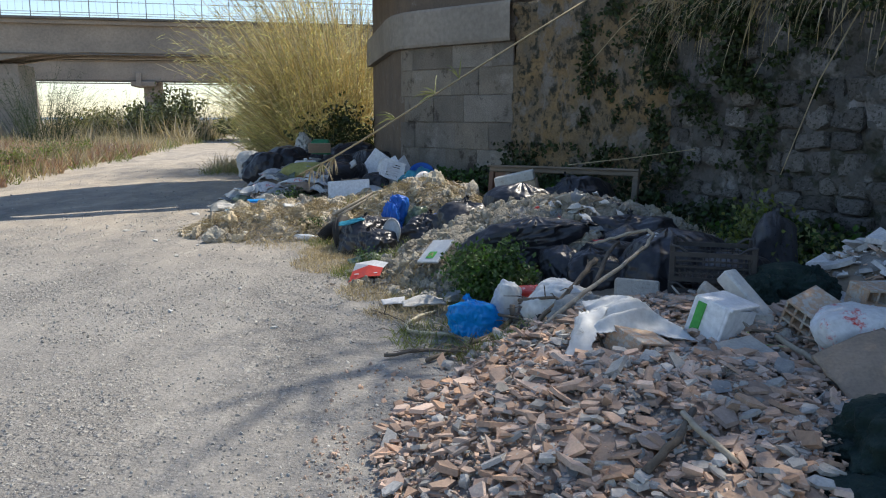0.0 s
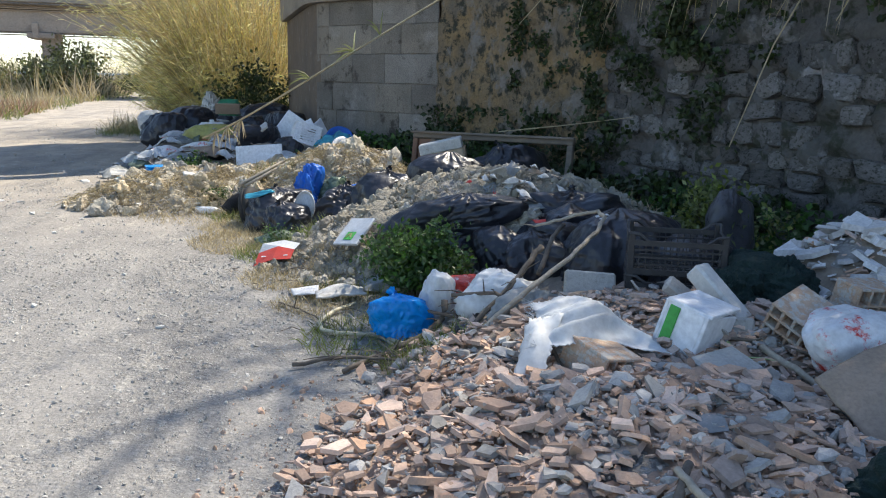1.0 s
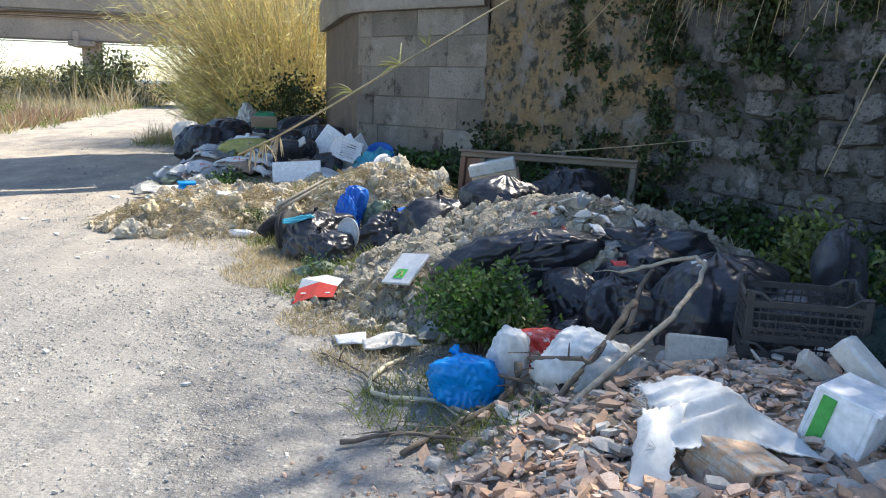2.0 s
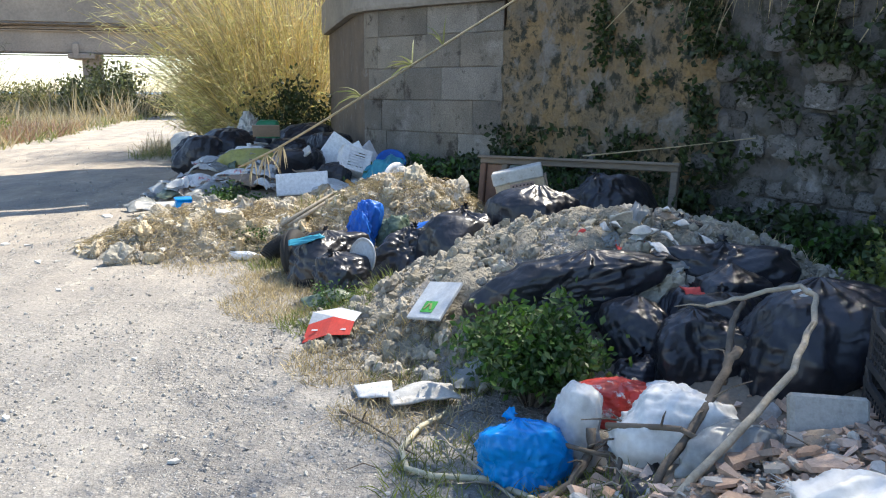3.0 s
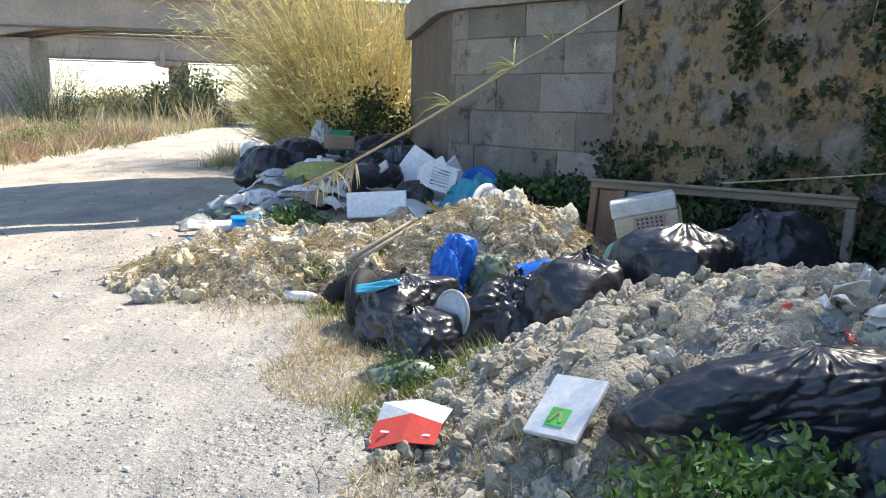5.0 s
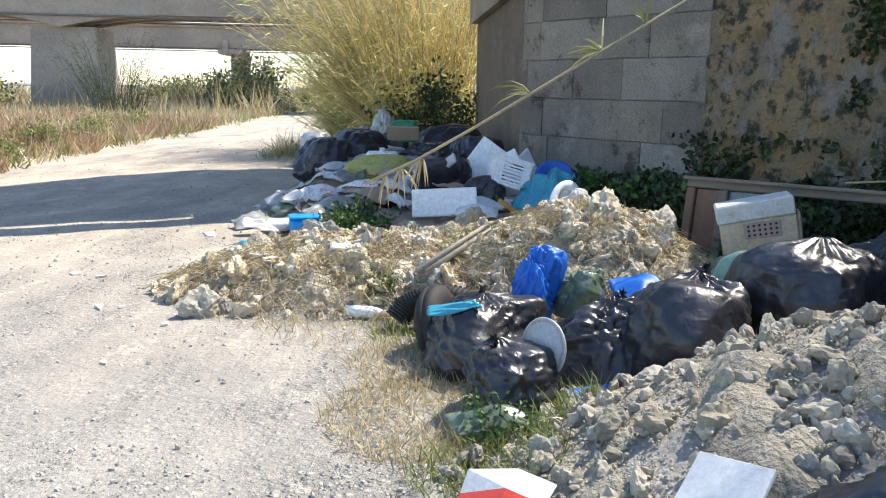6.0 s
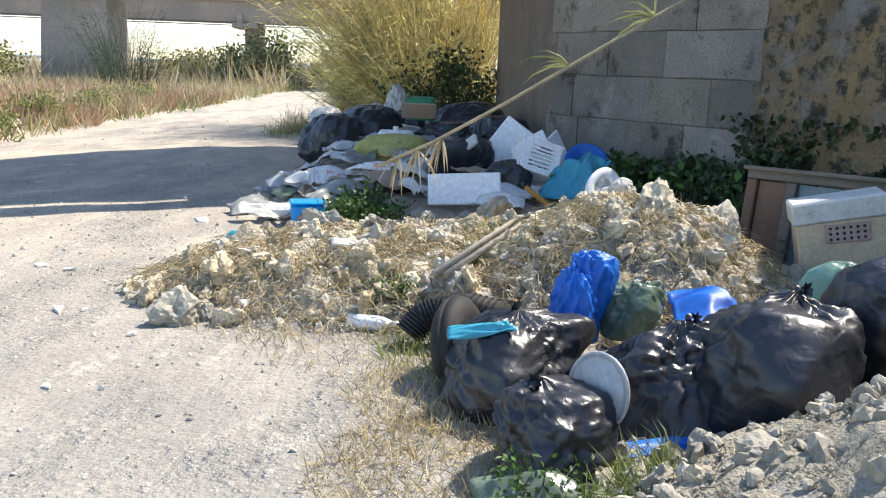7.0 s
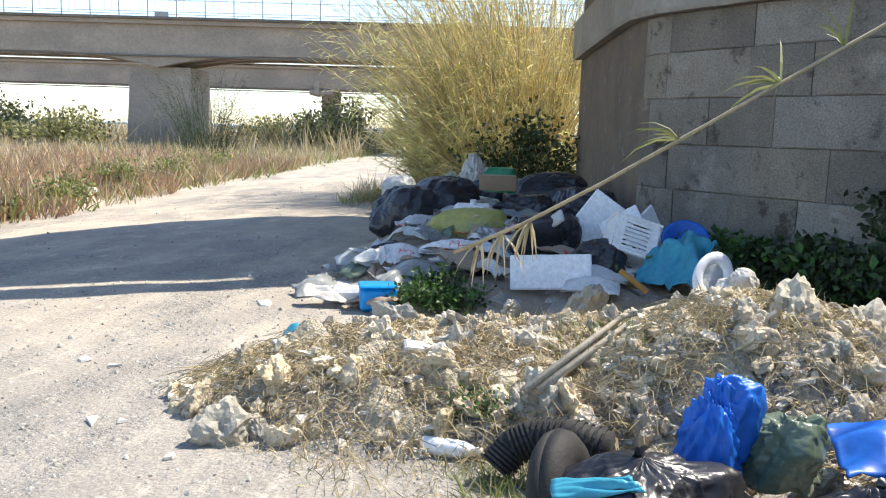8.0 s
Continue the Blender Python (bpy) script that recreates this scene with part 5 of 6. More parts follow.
bag(1.86, 6.84, 0.42, 0.14, 0.1, 0.07, 0, 77, "scrap of bright blue film on bags", M_BLUE, (0, 0), False)
bag(1.0, 6.62, 0.38, 0.4, 0.3, 0.24, 30, 78, "torn murky clear bag full of waste", M_CLEAR, (0.2, 0), False, 17)
for i, (x, y, z, s, mt, lab) in enumerate(((0.95, 6.95, 0.6, 0.2, M_CLEAR, "white crumpled film on the rubble"), (1.1, 6.85, 0.58, 0.18, M_REDFILM, "scrap of red film on the rubble"), (1.25, 6.8, 0.55, 0.26, M_WHITE, "torn white plastic scrap on rubble"), (0.85, 6.98, 0.63, 0.1, M_REDFILM, "small red packet on rubble"), (1.3, 6.68, 0.52, 0.25, M_CLEAR, "crumpled clear film on rubble"), (1.32, 6.28, 0.46, 0.2, M_REDFILM, "red and clear film on bags"), (1.55, 5.62, 0.6, 0.1, M_WHITE, "white scrap on a black bag"))):
    cloth("film_scrap", ((x - s / 2, y - s / 3, z), (x + s / 2, y - s / 3, z), (x + s / 2, y + s / 3, z + 0.03), (x - s / 2, y + s / 3, z + 0.03)), 0.04, 0.03, mt, lab, "litter", 80 + i, 14)

# ---- the row of bags and what lies with it ----
th = thing("round_lid", axes((-0.53, 8.16, 0.3), (0.5, -0.45, 0.75), (-0.66, -0.72, 0.2)) @ Matrix.Diagonal((0.84, 0.84, 0.84, 1)), "dull grey round lid leaning on a black bag", "lid")
part("disc", lathe([(0.185, 0), (0.19, 0.012), (0.18, 0.02), (0.17, 0.012), (0.15, 0.01), (0.145, 0.016), (0.01, 0.016)], 36, 0.9), M_TIN, th, smooth=True)
th = thing("car_tyre", pose(-1.12, 8.98, 0.15, 78, 0, 75), "worn black car tyre half hidden by grass", "tyre")
ring = [(0.15 + 0.085 * math.cos(a), 0.075 * math.sin(a)) for a in [2 * math.pi * k / 12 for k in range(13)]]
part("tread", lathe(ring, 40), M_RUBBER, th, smooth=True)
bag(-0.56, 9.14, 0.18, 0.32, 0.26, 0.44, 0, 91, "bright blue plastic cloth bundled upright", M_NAVY, (0, 0), False, 7, crease=0.2)
bag(-0.28, 9.2, 0.2, 0.36, 0.3, 0.32, 30, 92, "dark green translucent bag of glass", M_DGREEN, (0, 0), False, 9, crease=0.2)
cloth("blue_tarp", ((-0.1, 9.42, 0.34), (0.25, 9.5, 0.36), (0.2, 9.2, 0.26), (-0.1, 9.1, 0.26)), 0.08, 0.05, M_NAVY, "crumpled blue tarpaulin on rubble", "tarpaulin", 93, 20)
cloth("blue_tarp", ((-0.42, 8.24, 0.06), (-0.12, 8.36, 0.08), (-0.12, 8.26, 0.06), (-0.42, 8.12, 0.05)), 0.03, 0.02, M_NAVY, "strip of blue tarpaulin under black bags", "tarpaulin", 94, 16)
bag(0.7, 9.4, 0.2, 0.36, 0.3, 0.36, 10, 95, "pale green translucent plastic bag", M_GREENF, (0, 0), False, 9)
bag(1.1, 9.7, 0.12, 0.5, 0.35, 0.3, 10, 96, "beige cloth sack behind the bags", M_RAG, (0, 0), False, 9)
cloth("green_film", ((-0.95, 7.85, 0.05), (-0.65, 7.95, 0.1), (-0.6, 7.75, 0.08), (-0.9, 7.7, 0.03)), 0.06, 0.04, M_DGREEN, "murky green film on grass", "litter", 97, 16)
th = thing("plastic_bottle", pose(-1.8, 9.53, 0.045, 0, 90, -2), "white plastic bottle lying on the track", "bottle")
part("body", lathe([(0.03, 0), (0.042, 0.01), (0.042, 0.17), (0.036, 0.21), (0.02, 0.25)], 20), M_PLAST, th, smooth=True)
part("cap", lathe([(0.02, 0.25), (0.021, 0.285), (0.004, 0.288)], 16), M_PLAST, th, smooth=True)

# ---- window frame and box by the wall ----
base = Vector((0.62, 11.25, 0.02))
m = axes(base, (1.78, -1.43, 0.03), (0.1, 0.12, 1))
th = thing("window_frame", m, "old grey timber window frame leaning on the wall", "window frame")
L, Hh = 2.28, 0.8
for z in (0.04, Hh - 0.04):
    part("rail", Mesh().bevel_box(L, 0.07, 0.075, pose(L / 2, 0, z), 0.008), M_WOOD, th)
part("rail_lip", Mesh().bevel_box(L + 0.04, 0.05, 0.03, pose(L / 2, -0.05, Hh - 0.005), 0.006), M_WOOD, th)
for x in (0.04, 0.32, 0.7, L - 0.04):
    part("stile", Mesh().bevel_box(0.075, 0.066, Hh - 0.16, pose(x, 0, Hh / 2), 0.008), M_WOOD if x > 0.2 else M_BROWNW, th)
part("shutter", Mesh().bevel_box(0.19, 0.03, Hh - 0.17, pose(0.18, 0.01, Hh / 2), 0.004), M_BROWNW, th, "brown wooden shutter leaf")
part("pane", Mesh().bevel_box(0.3, 0.006, Hh - 0.17, pose(0.51, 0.015, Hh / 2), 0.001), mat("dusty blue-grey pane", (0.13, 0.19, 0.22), (0.18, 0.24, 0.26), 4, 0.3, 0.1, 30), th, "dusty bluish pane")
th = thing("wooden_box", axes((0.98, 10.3, 0.56), (0.97, -0.16, 0.2)), "dusty wooden box with a perforated front", "box")
part("body", Mesh().bevel_box(0.5, 0.26, 0.34, pose(0, 0, -0.07), 0.012), M_PALEWOOD, th)
part("top_board", Mesh().bevel_box(0.51, 0.285, 0.13, pose(-0.012, -0.002, 0.155, 0, -2, 0), 0.012), M_DUSTY, th, "pale dusty top board")
part("end_panel", Mesh().bevel_box(0.02, 0.24, 0.32, pose(0.262, 0, -0.05), 0.004), M_CARD, th, "brown end panel")
plate = part("perforated_plate", Mesh().bevel_box(0.24, 0.012, 0.11, pose(0.02, -0.134, 0.02), 0.003), mat("pink clay", (0.42, 0.3, 0.26), (0.36, 0.26, 0.22), 8), th, "pinkish perforated plate")
# black discs on the plate stand for the shaded depth of its holes
for i in range(6):
    for j in range(3):
        part("hole", Mesh().tube([(-0.07 + i * 0.036, -0.1415, -0.012 + j * 0.032), (-0.07 + i * 0.036, -0.138, -0.012 + j * 0.032)], 0.009, 0.009, 8), M_RUBBER, plate)
for i, (x, y, s) in enumerate(((0.75, 10.2, 0.2), (1.0, 10.0, 0.16), (0.55, 10.0, 0.17), (1.4, 10.0, 0.15))):
    tagged(part("stone", Mesh().lump((0, 0, 0), s, random.Random(i)), M_CLODP, m=pose(x, y, 0.1 + s * 0.3)), "pale rough lump of masonry", "stone", "masonry lumps")
tagged(part("cane", Mesh().tube([(1.7, 10.75, 0.86), (2.4, 10.2, 0.98), (3.0, 9.5, 1.12)], 0.008, 0.004, 6), M_STRAW), "thin dry cane resting on the window frame", "cane")

# ---- large lumps of masonry among the bags ----
for i, (x, y, z, r) in enumerate(((1.2, 6.55, 0.42, 0.17), (1.4, 6.5, 0.36, 0.13), (1.08, 7.35, 0.62, 0.09), (0.75, 7.3, 0.62, 0.085), (0.9, 7.1, 0.58, 0.075), (0.62, 7.55, 0.6, 0.07), (1.3, 7.6, 0.62, 0.07))):
    g = Mesh().lump((0, 0, 0), r, random.Random(300 + i), 0.95)
    tagged(part("masonry_lump", g, M_CLODP, m=pose(x, y, z)), "large crumbling lump of old mortar on the heap", "masonry lump", "large masonry lumps")
tagged(part("cardboard_piece", Mesh().bevel_box(0.16, 0.13, 0.012, Matrix(), 0.003), M_CARD, m=pose(1.06, 6.56, 0.47, 20, -10, 30)), "small square of worn cardboard on rubble", "cardboard")

# ---- far rubbish by the abutment ----
def panel(m, sx, sy, sz, label, material=None, name="shelf_board", b=0.01):
    ob = part(name, Mesh().bevel_box(sx, sy, sz, Matrix(), b), material or M_PLAST)
    ob.matrix_world = m
    return tagged(ob, label, "panel")


panel(axes((-1.48, 12.55, 0.37), (0.66, 0.03, 0.045), (0.0, 0.35, 0.93)), 0.66, 0.025, 0.29, "plain white board propped on rubbish")
panel(axes((-1.22, 14.0, 0.62), (0.3, 0.1, 0.42), (0.3, -0.8, 0.6)), 0.62, 0.34, 0.04, "white appliance panel tilted on rubbish")
panel(axes((-0.95, 13.75, 0.68), (0.5, 0.0, 0.3), (0.2, -0.6, 0.8)), 0.4, 0.2, 0.03, "white plastic drawer front on rubbish")
panel(axes((-0.62, 13.9, 0.6), (0.3, 0.1, -0.6), (0.7, -0.4, 0.3)), 0.45, 0.26, 0.03, "pale bluish plastic panel on edge")
panel(axes((-1.75, 13.5, 0.52), (0.55, -0.1, 0.45), (-0.3, -0.5, 0.8)), 0.75, 0.16, 0.04, "long dusty white plastic strip on rubbish", M_DUSTY)
panel(axes((-1.95, 12.75, 0.22), (0.5, -0.4, -0.2), (0, -0.3, 1)), 0.7, 0.2, 0.04, "dark board under the white panel", M_RUBBER, "dark_board")
panel(axes((-2.3, 15.0, 0.92), (1, 0.1, 0), (0, -0.5, 0.8)), 0.42, 0.02, 0.22, "brown cardboard flap among bags", M_CARD, "cardboard_flap")
panel(axes((-0.8, 13.3, 0.24), (0.8, -0.4, 0.1)), 0.42, 0.05, 0.04, "orange painted wooden slat", M_ORANGE, "wood_slat")
panel(axes((-0.82, 13.42, 0.27), (0.5, -0.6, -0.2)), 0.3, 0.05, 0.03, "orange painted wooden slat, broken", M_ORANGE, "wood_slat")

th = thing("laundry_basket", axes((-0.86, 13.15, 0.58), (0.9, 0.2, -0.28), (0.2, 0.45, 0.85)), "white slotted plastic basket tipped on its side", "basket")
w, d, h = 0.4, 0.3, 0.32
for sx in (-1, 1):
    part("end", Mesh().bevel_box(0.014, d, h, pose(sx * (w / 2 - 0.007), 0, 0), 0.003), M_PLAST, th)
g = Mesh()
for sx in (-1, 1):
    g.box(0.075, 0.012, h - 0.06, pose(sx * (w / 2 - 0.054), -d / 2, 0))
for z in (-h / 2 + 0.016, h / 2 - 0.016):
    g.box(w - 0.03, 0.012, 0.03, pose(0, -d / 2, z))
slotted = part("slotted_side", g, M_PLAST, th)
for k in range(7):
    part("slat", Mesh().box(w - 0.18, 0.012, 0.022, pose(0, -d / 2, -h / 2 + 0.045 + k * 0.0385)), M_PLAST, slotted)
part("back_side", Mesh().bevel_box(w - 0.03, 0.012, h, pose(0, d / 2 - 0.006, 0), 0.003), M_PLAST, th)
part("base", Mesh().bevel_box(w - 0.03, d - 0.03, 0.012, pose(0, 0, -h / 2 + 0.006), 0.003), M_PLAST, th)
part("rim", Mesh().tube([(-w / 2, -d / 2, h / 2), (w / 2, -d / 2, h / 2), (w / 2, d / 2, h / 2), (-w / 2, d / 2, h / 2), (-w / 2, -d / 2, h / 2)], 0.016, 0.016, 6), M_PLAST, th)
th = thing("blue_basin", pose(-0.36, 13.75, 0.47, 48, -12, 10) @ Matrix.Diagonal((0.8, 0.8, 0.8, 1)), "blue plastic basin tipped against rubbish", "basin")
part("bowl", lathe([(0.14, 0), (0.24, 0.16), (0.27, 0.16), (0.27, 0.175), (0.235, 0.175), (0.13, 0.02)], 30), M_NAVY, th, smooth=True)
cloth("turquoise_sheet", ((-0.85, 12.9, 0.2), (-0.45, 13.3, 0.62), (-0.1, 13.1, 0.62), (-0.3, 12.5, 0.36)), 0.12, 0.09, M_TEAL, "crumpled turquoise plastic sheet", "sheet", 101, 26)
th = thing("toilet_seat", axes((-0.3, 11.9, 0.52), (0.4, 0.5, 0.75), (0.4, -0.8, 0.4)), "cracked oval white plastic ring on earth", "ring")
part("ring", lathe([(0.15 + 0.05 * math.cos(a), 0.02 * math.sin(a)) for a in [2 * math.pi * k / 10 for k in range(11)]], 32, 0.72), M_PLAST, th, smooth=True)
bag(-0.27, 11.1, 0.52, 0.3, 0.26, 0.22, 0, 102, "white cloth lump on the earth heap", M_RAG, (0, 0), False, 9, crease=0.12)
bag(-2.46, 14.15, 0.32, 0.85, 0.6, 0.42, 0, 103, "pale yellow translucent rubbish bag", M_YELLOW, (0.1, 0), False, 9)
bag(-4.85, 19.9, -0.02, 0.9, 0.9, 0.75, 0, 104, "large dusty white bag at the verge", M_WHITE, (0, 0), False, 9)
bag(-2.35, 15.3, 0.8, 0.4, 0.3, 0.3, 0, 105, "bright green plastic bag", film("green film", (0.02, 0.2, 0.09), (0.02, 0.16, 0.07), 0.35), (0, 0), False, 9)
th = thing("jerrycan", pose(-2.52, 14.7, 0.46, 10, 0, 12), "white plastic jerrycan with a blue label", "jerrycan")
can = part("body", Mesh().bevel_box(0.42, 0.2, 0.28, pose(0, 0, 0.1), 0.04), M_PLAST, th)
part("label", Mesh().bevel_box(0.16, 0.006, 0.14, pose(0.05, -0.102, 0.1), 0.002), M_NAVY, can, "blue label")
part("spout", lathe([(0.035, 0.24), (0.035, 0.29), (0.005, 0.29)], 14), M_PLAST, th)
th = thing("toy_wheel", pose(-1.02, 12.62, 0.2, 80, 0, 20), "small black plastic wheel", "wheel")
part("tyre", lathe([(0.07 + 0.03 * math.cos(a), 0.03 * math.sin(a)) for a in [2 * math.pi * k / 10 for k in range(11)]], 24), M_RUBBER, th, smooth=True)
part("hub", lathe([(0.045, -0.02), (0.045, 0.02), (0.01, 0.028)], 16), M_TIN, th)
panel(pose(-2.93, 12.5, 0.07, 0, 8, 15), 0.3, 0.22, 0.14, "turquoise plastic tub on the verge", film("turquoise tub", (0.0, 0.38, 0.6), (0.0, 0.33, 0.52), 0.4), "plastic_tub", 0.03)
panel(pose(-3.3, 13.1, 0.03, 3, 0, 10), 0.42, 0.22, 0.04, "flat white tray on the verge", M_DUSTY, "tray")
rs = random.Random(5)
LIT = ((M_RAG, "dirty pale rag"), (M_CLEAR, "crumpled clear film"), (M_WHITE, "torn white plastic scrap"), (M_PAPER, "sheet of dirty paper"), (M_PRINT, "scrap of red printed film"), (M_CLEAR, "murky plastic wrapping"), (M_CARD, "piece of worn cardboard"))
for i in range(80):
    far = i < 58
    x, y = (rs.uniform(-3.7, -0.9), rs.uniform(12.3, 15.5)) if far else (rs.uniform(-3.0, -0.6), rs.uniform(15.5, 18.5))
    s, z = rs.uniform(0.25, 0.6), height(x, y) + rs.uniform(0.03, 0.12)
    mt, lab = LIT[rs.choice((0, 1, 2, 2, 3, 4, 5, 6, 1)) if far else rs.choice((0, 2, 3))]
    a = rs.uniform(0, 3.1)
    u, v = Vector((math.cos(a), math.sin(a), rs.uniform(-0.2, 0.2))) * s / 2, Vector((-math.sin(a), math.cos(a), rs.uniform(-0.2, 0.4))) * s / 3
    c = Vector((x, y, z))
    cloth("litter_scrap", (c - u - v, c + u - v, c + u + v, c - u + v), 0.07, 0.05, mt, lab + " on the rubbish heap", "litter", 120 + i, 14)
cloth("red_wrapper", ((-2.85, 13.5, 0.36), (-2.5, 13.6, 0.4), (-2.4, 13.3, 0.36), (-2.8, 13.25, 0.34)), 0.06, 0.05, M_PRINT, "red and white crumpled wrapper", "litter", 180, 16)
for i, (x, y, z, s) in enumerate(((-3.1, 17.9, 0.75, 0.3), (-2.8, 18.1, 0.7, 0.24), (-3.35, 17.7, 0.62, 0.2), (-2.5, 17.8, 0.6, 0.22), (-1.14, 11.55, 0.3, 0.2), (-1.68, 11.6, 0.24, 0.1), (-2.73, 9.43, 0.05, 0.13), (-2.6, 9.5, 0.04, 0.08), (-2.2, 10.5, 0.36, 0.14), (-1.3, 9.9, 0.2, 0.16), (-1.75, 10.15, 0.3, 0.16), (0.35, 10.6, 0.45, 0.17), (0.2, 10.2, 0.42, 0.13))):
    tagged(part("stone", Mesh().lump((0, 0, 0), s, random.Random(40 + i)), M_CLODP if i > 3 else M_DUSTY, m=pose(x, y, z)), "rough pale lump of masonry", "stone", "masonry lumps")
for i, (x, y, a) in enumerate(((-2.6, 10.45, 60), (-2.9, 10.6, 20), (-2.75, 10.2, 80), (-1.9, 10.0, 30))):
    panel(pose(x, y, height(x, y) + 0.05, 35, 10, a), 0.24, 0.07, 0.03, "broken white plaster strip on earth", M_DUSTY, "plaster_strip")

# ---- the long reed that hangs from the wall ----
th = thing("giant_reed", pose(2.3, 11.7, 3.3), "long dry reed hanging down from the wall top", "reed")
o = Vector((2.3, 11.7, 3.3))
line = [Vector(p) - o for p in ((2.3, 11.7, 3.3), (1.14, 11.3, 2.58), (0.0, 11.1, 1.87), (-1.07, 11.0, 1.2), (-1.55, 11.05, 0.92), (-2.0, 11.15, 0.7))]
cane = part("cane", Mesh().tube(line, 0.013, 0.012, 7), M_STRAW, th, smooth=True)
rl = random.Random(9)
for k, n, green in ((0.42, 9, True), (0.36, 6, True), (0.52, 7, True), (0.78, 12, False), (0.86, 10, False), (0.92, 10, False)):
    i = min(4, int(k * 5))
    p = line[i].lerp(line[i + 1], k * 5 - i)
    for _ in range(n):
        if green:
            part("leaf", Mesh().blade(p, (rl.uniform(-1, 0.1), rl.gauss(0, 0.4), rl.uniform(-0.2, 1.2)), rl.uniform(0.22, 0.48), 0.027, 1.2, rl), M_GRASS, cane)
        else:
            part("dry_leaf", Mesh().blade(p, (rl.gauss(-0.2, 0.5), rl.gauss(0, 0.4), rl.uniform(-1, 0.1)), rl.uniform(0.14, 0.36), 0.022, 1.8, rl), M_STRAW, cane)


# ---- growth on and along the wall ----
ALONG = along(WALL, 0.05) + along(PIER, 0.05)[1:]


def on_wall(y, off):
    """The point of the wall's face nearest to that y, moved out by off."""
    p, n = min(ALONG, key=lambda q: abs(q[0].y - y))
    return p.x + n.x * off, p.y + n.y * off


def ivy(name, patches, material, label, seed, size=0.07):
    """Leaves that cling to the wall; each patch: y from, y to, z from, z to, leaves, how far out."""
    rnd, g = random.Random(seed), Mesh()
    for y0, y1, z0, z1, n, out in patches:
        for _ in range(n * 3):
            y, z = rnd.uniform(y0, y1), rnd.uniform(z0, z1)
            if noise.noise((y * 2.1, z * 2.1, seed)) + 0.5 * noise.noise((y * 5, z * 5, seed)) < rnd.uniform(0.0, 0.2):
                continue
            x, yy = on_wall(y, 0.02 + abs(rnd.gauss(0, out)))
            g.leaf((x, yy, z), size * rnd.uniform(0.6, 1.3), rnd, narrow=0.7)
    tagged(part(name, g, material), label, "ivy", kind="stuff")


ivy("ivy", ((10.6, 11.7, 0.3, 3.3, 1500, 0.06), (7.6, 10.3, 1.7, 3.4, 5200, 0.16), (5.0, 7.6, 2.0, 3.4, 3000, 0.2), (9.6, 10.3, 1.0, 2.0, 500, 0.08), (8.0, 9.6, 0.9, 1.8, 500, 0.06)), M_LEAFD, "dark ivy and creepers hanging on the wall", 21)
ivy("wall_foot_growth", ((11.0, 14.2, 0.0, 0.75, 3000, 0.25), (7.0, 11.0, 0.0, 0.55, 2400, 0.25), (9.3, 13.8, 0.4, 1.1, 900, 0.1)), M_LEAFD, "low dark creepers along the foot of the wall", 22, 0.085)
ivy("foot_weeds", ((11.5, 14.6, 0.0, 0.6, 2200, 0.5), (6.5, 9.0, 0.0, 0.5, 1300, 0.5)), M_LEAF, "green weeds along the foot of the wall", 23, 0.08)
ridge = Mesh()
rr = random.Random(31)
for _ in range(1500):
    y = rr.uniform(4.5, 10.2)
    x, yy = on_wall(y, rr.uniform(-0.15, 0.1))
    ridge.blade((x, yy, rr.uniform(2.7, 3.4)), (rr.gauss(-0.5, 0.4), rr.gauss(-0.3, 0.5), rr.gauss(0.1, 0.6)), rr.uniform(0.4, 1.0), 0.016, rr.uniform(1.0, 2.6), rr, 4)
tagged(part("hanging_reeds", ridge, M_STRAW), "dry brown reeds hanging over the wall top", "reeds", kind="stuff")
# out of view, clumps below y 8.2 made tall and dense for shade
for i, y in enumerate((2.6, 3.6, 4.5, 5.2, 5.9, 6.6, 7.3, 8.0, 8.9, 9.8, 10.8)):
    x, yy = on_wall(y, -0.75)
    reed_clump(x, yy, 0.6, 0.65, (3.0 if y < 8.2 else 1.5) + 0.4 * (i % 3), 420 if y < 8.2 else 110, "dry reeds growing on top of the retaining wall", 50 + i, M_RUST if i % 2 else M_REED, 5, 0.5, 3.1)
for i, (a, b) in enumerate((((3.75, 7.1, 2.65), (3.25, 7.6, 0.95)), ((3.6, 7.6, 2.9), (3.2, 8.3, 1.9)), ((4.0, 6.3, 2.9), (3.7, 6.9, 2.0)), ((2.7, 9.9, 3.0), (2.0, 11.2, 2.2)))):
    tagged(part("cane", Mesh().tube([a, Vector(a).lerp(Vector(b), 0.5) + Vector((-0.06, 0, 0.03)), b], 0.009, 0.005, 6), M_STRAW), "thin dry cane hanging down the wall", "cane", "hanging canes")

# ---- bushes and grass among the rubbish ----
bush(0.37, 5.95, 0.0, 0.38, 0.6, 5600, 0.046, "leafy green weed bush on the rubble edge", 61)
bush(-2.35, 12.2, 0.05, 0.42, 0.36, 1500, 0.05, "low green weed bush on the verge", 62)
bush(2.75, 6.55, 0.0, 0.55, 0.8, 1900, 0.06, "yellowish green shrub at the foot of the wall", 63, M_GRASS)
bush(2.2, 7.3, 0.0, 0.5, 0.45, 1200, 0.06, "green weeds at the foot of the wall", 64, M_LEAFD)
for i, (x, y, rad, tall, n) in enumerate(((0.3, 13.1, 0.5, 0.5, 1000), (0.85, 12.7, 0.55, 0.75, 1300), (1.35, 12.0, 0.55, 0.7, 1300), (1.85, 11.2, 0.4, 0.6, 900), (2.6, 8.9, 0.5, 0.5, 1000))):
    bush(x, y, 0.0, rad, tall, n, 0.075, "dark green creeper mound at the foot of the wall", 160 + i, M_LEAFD)
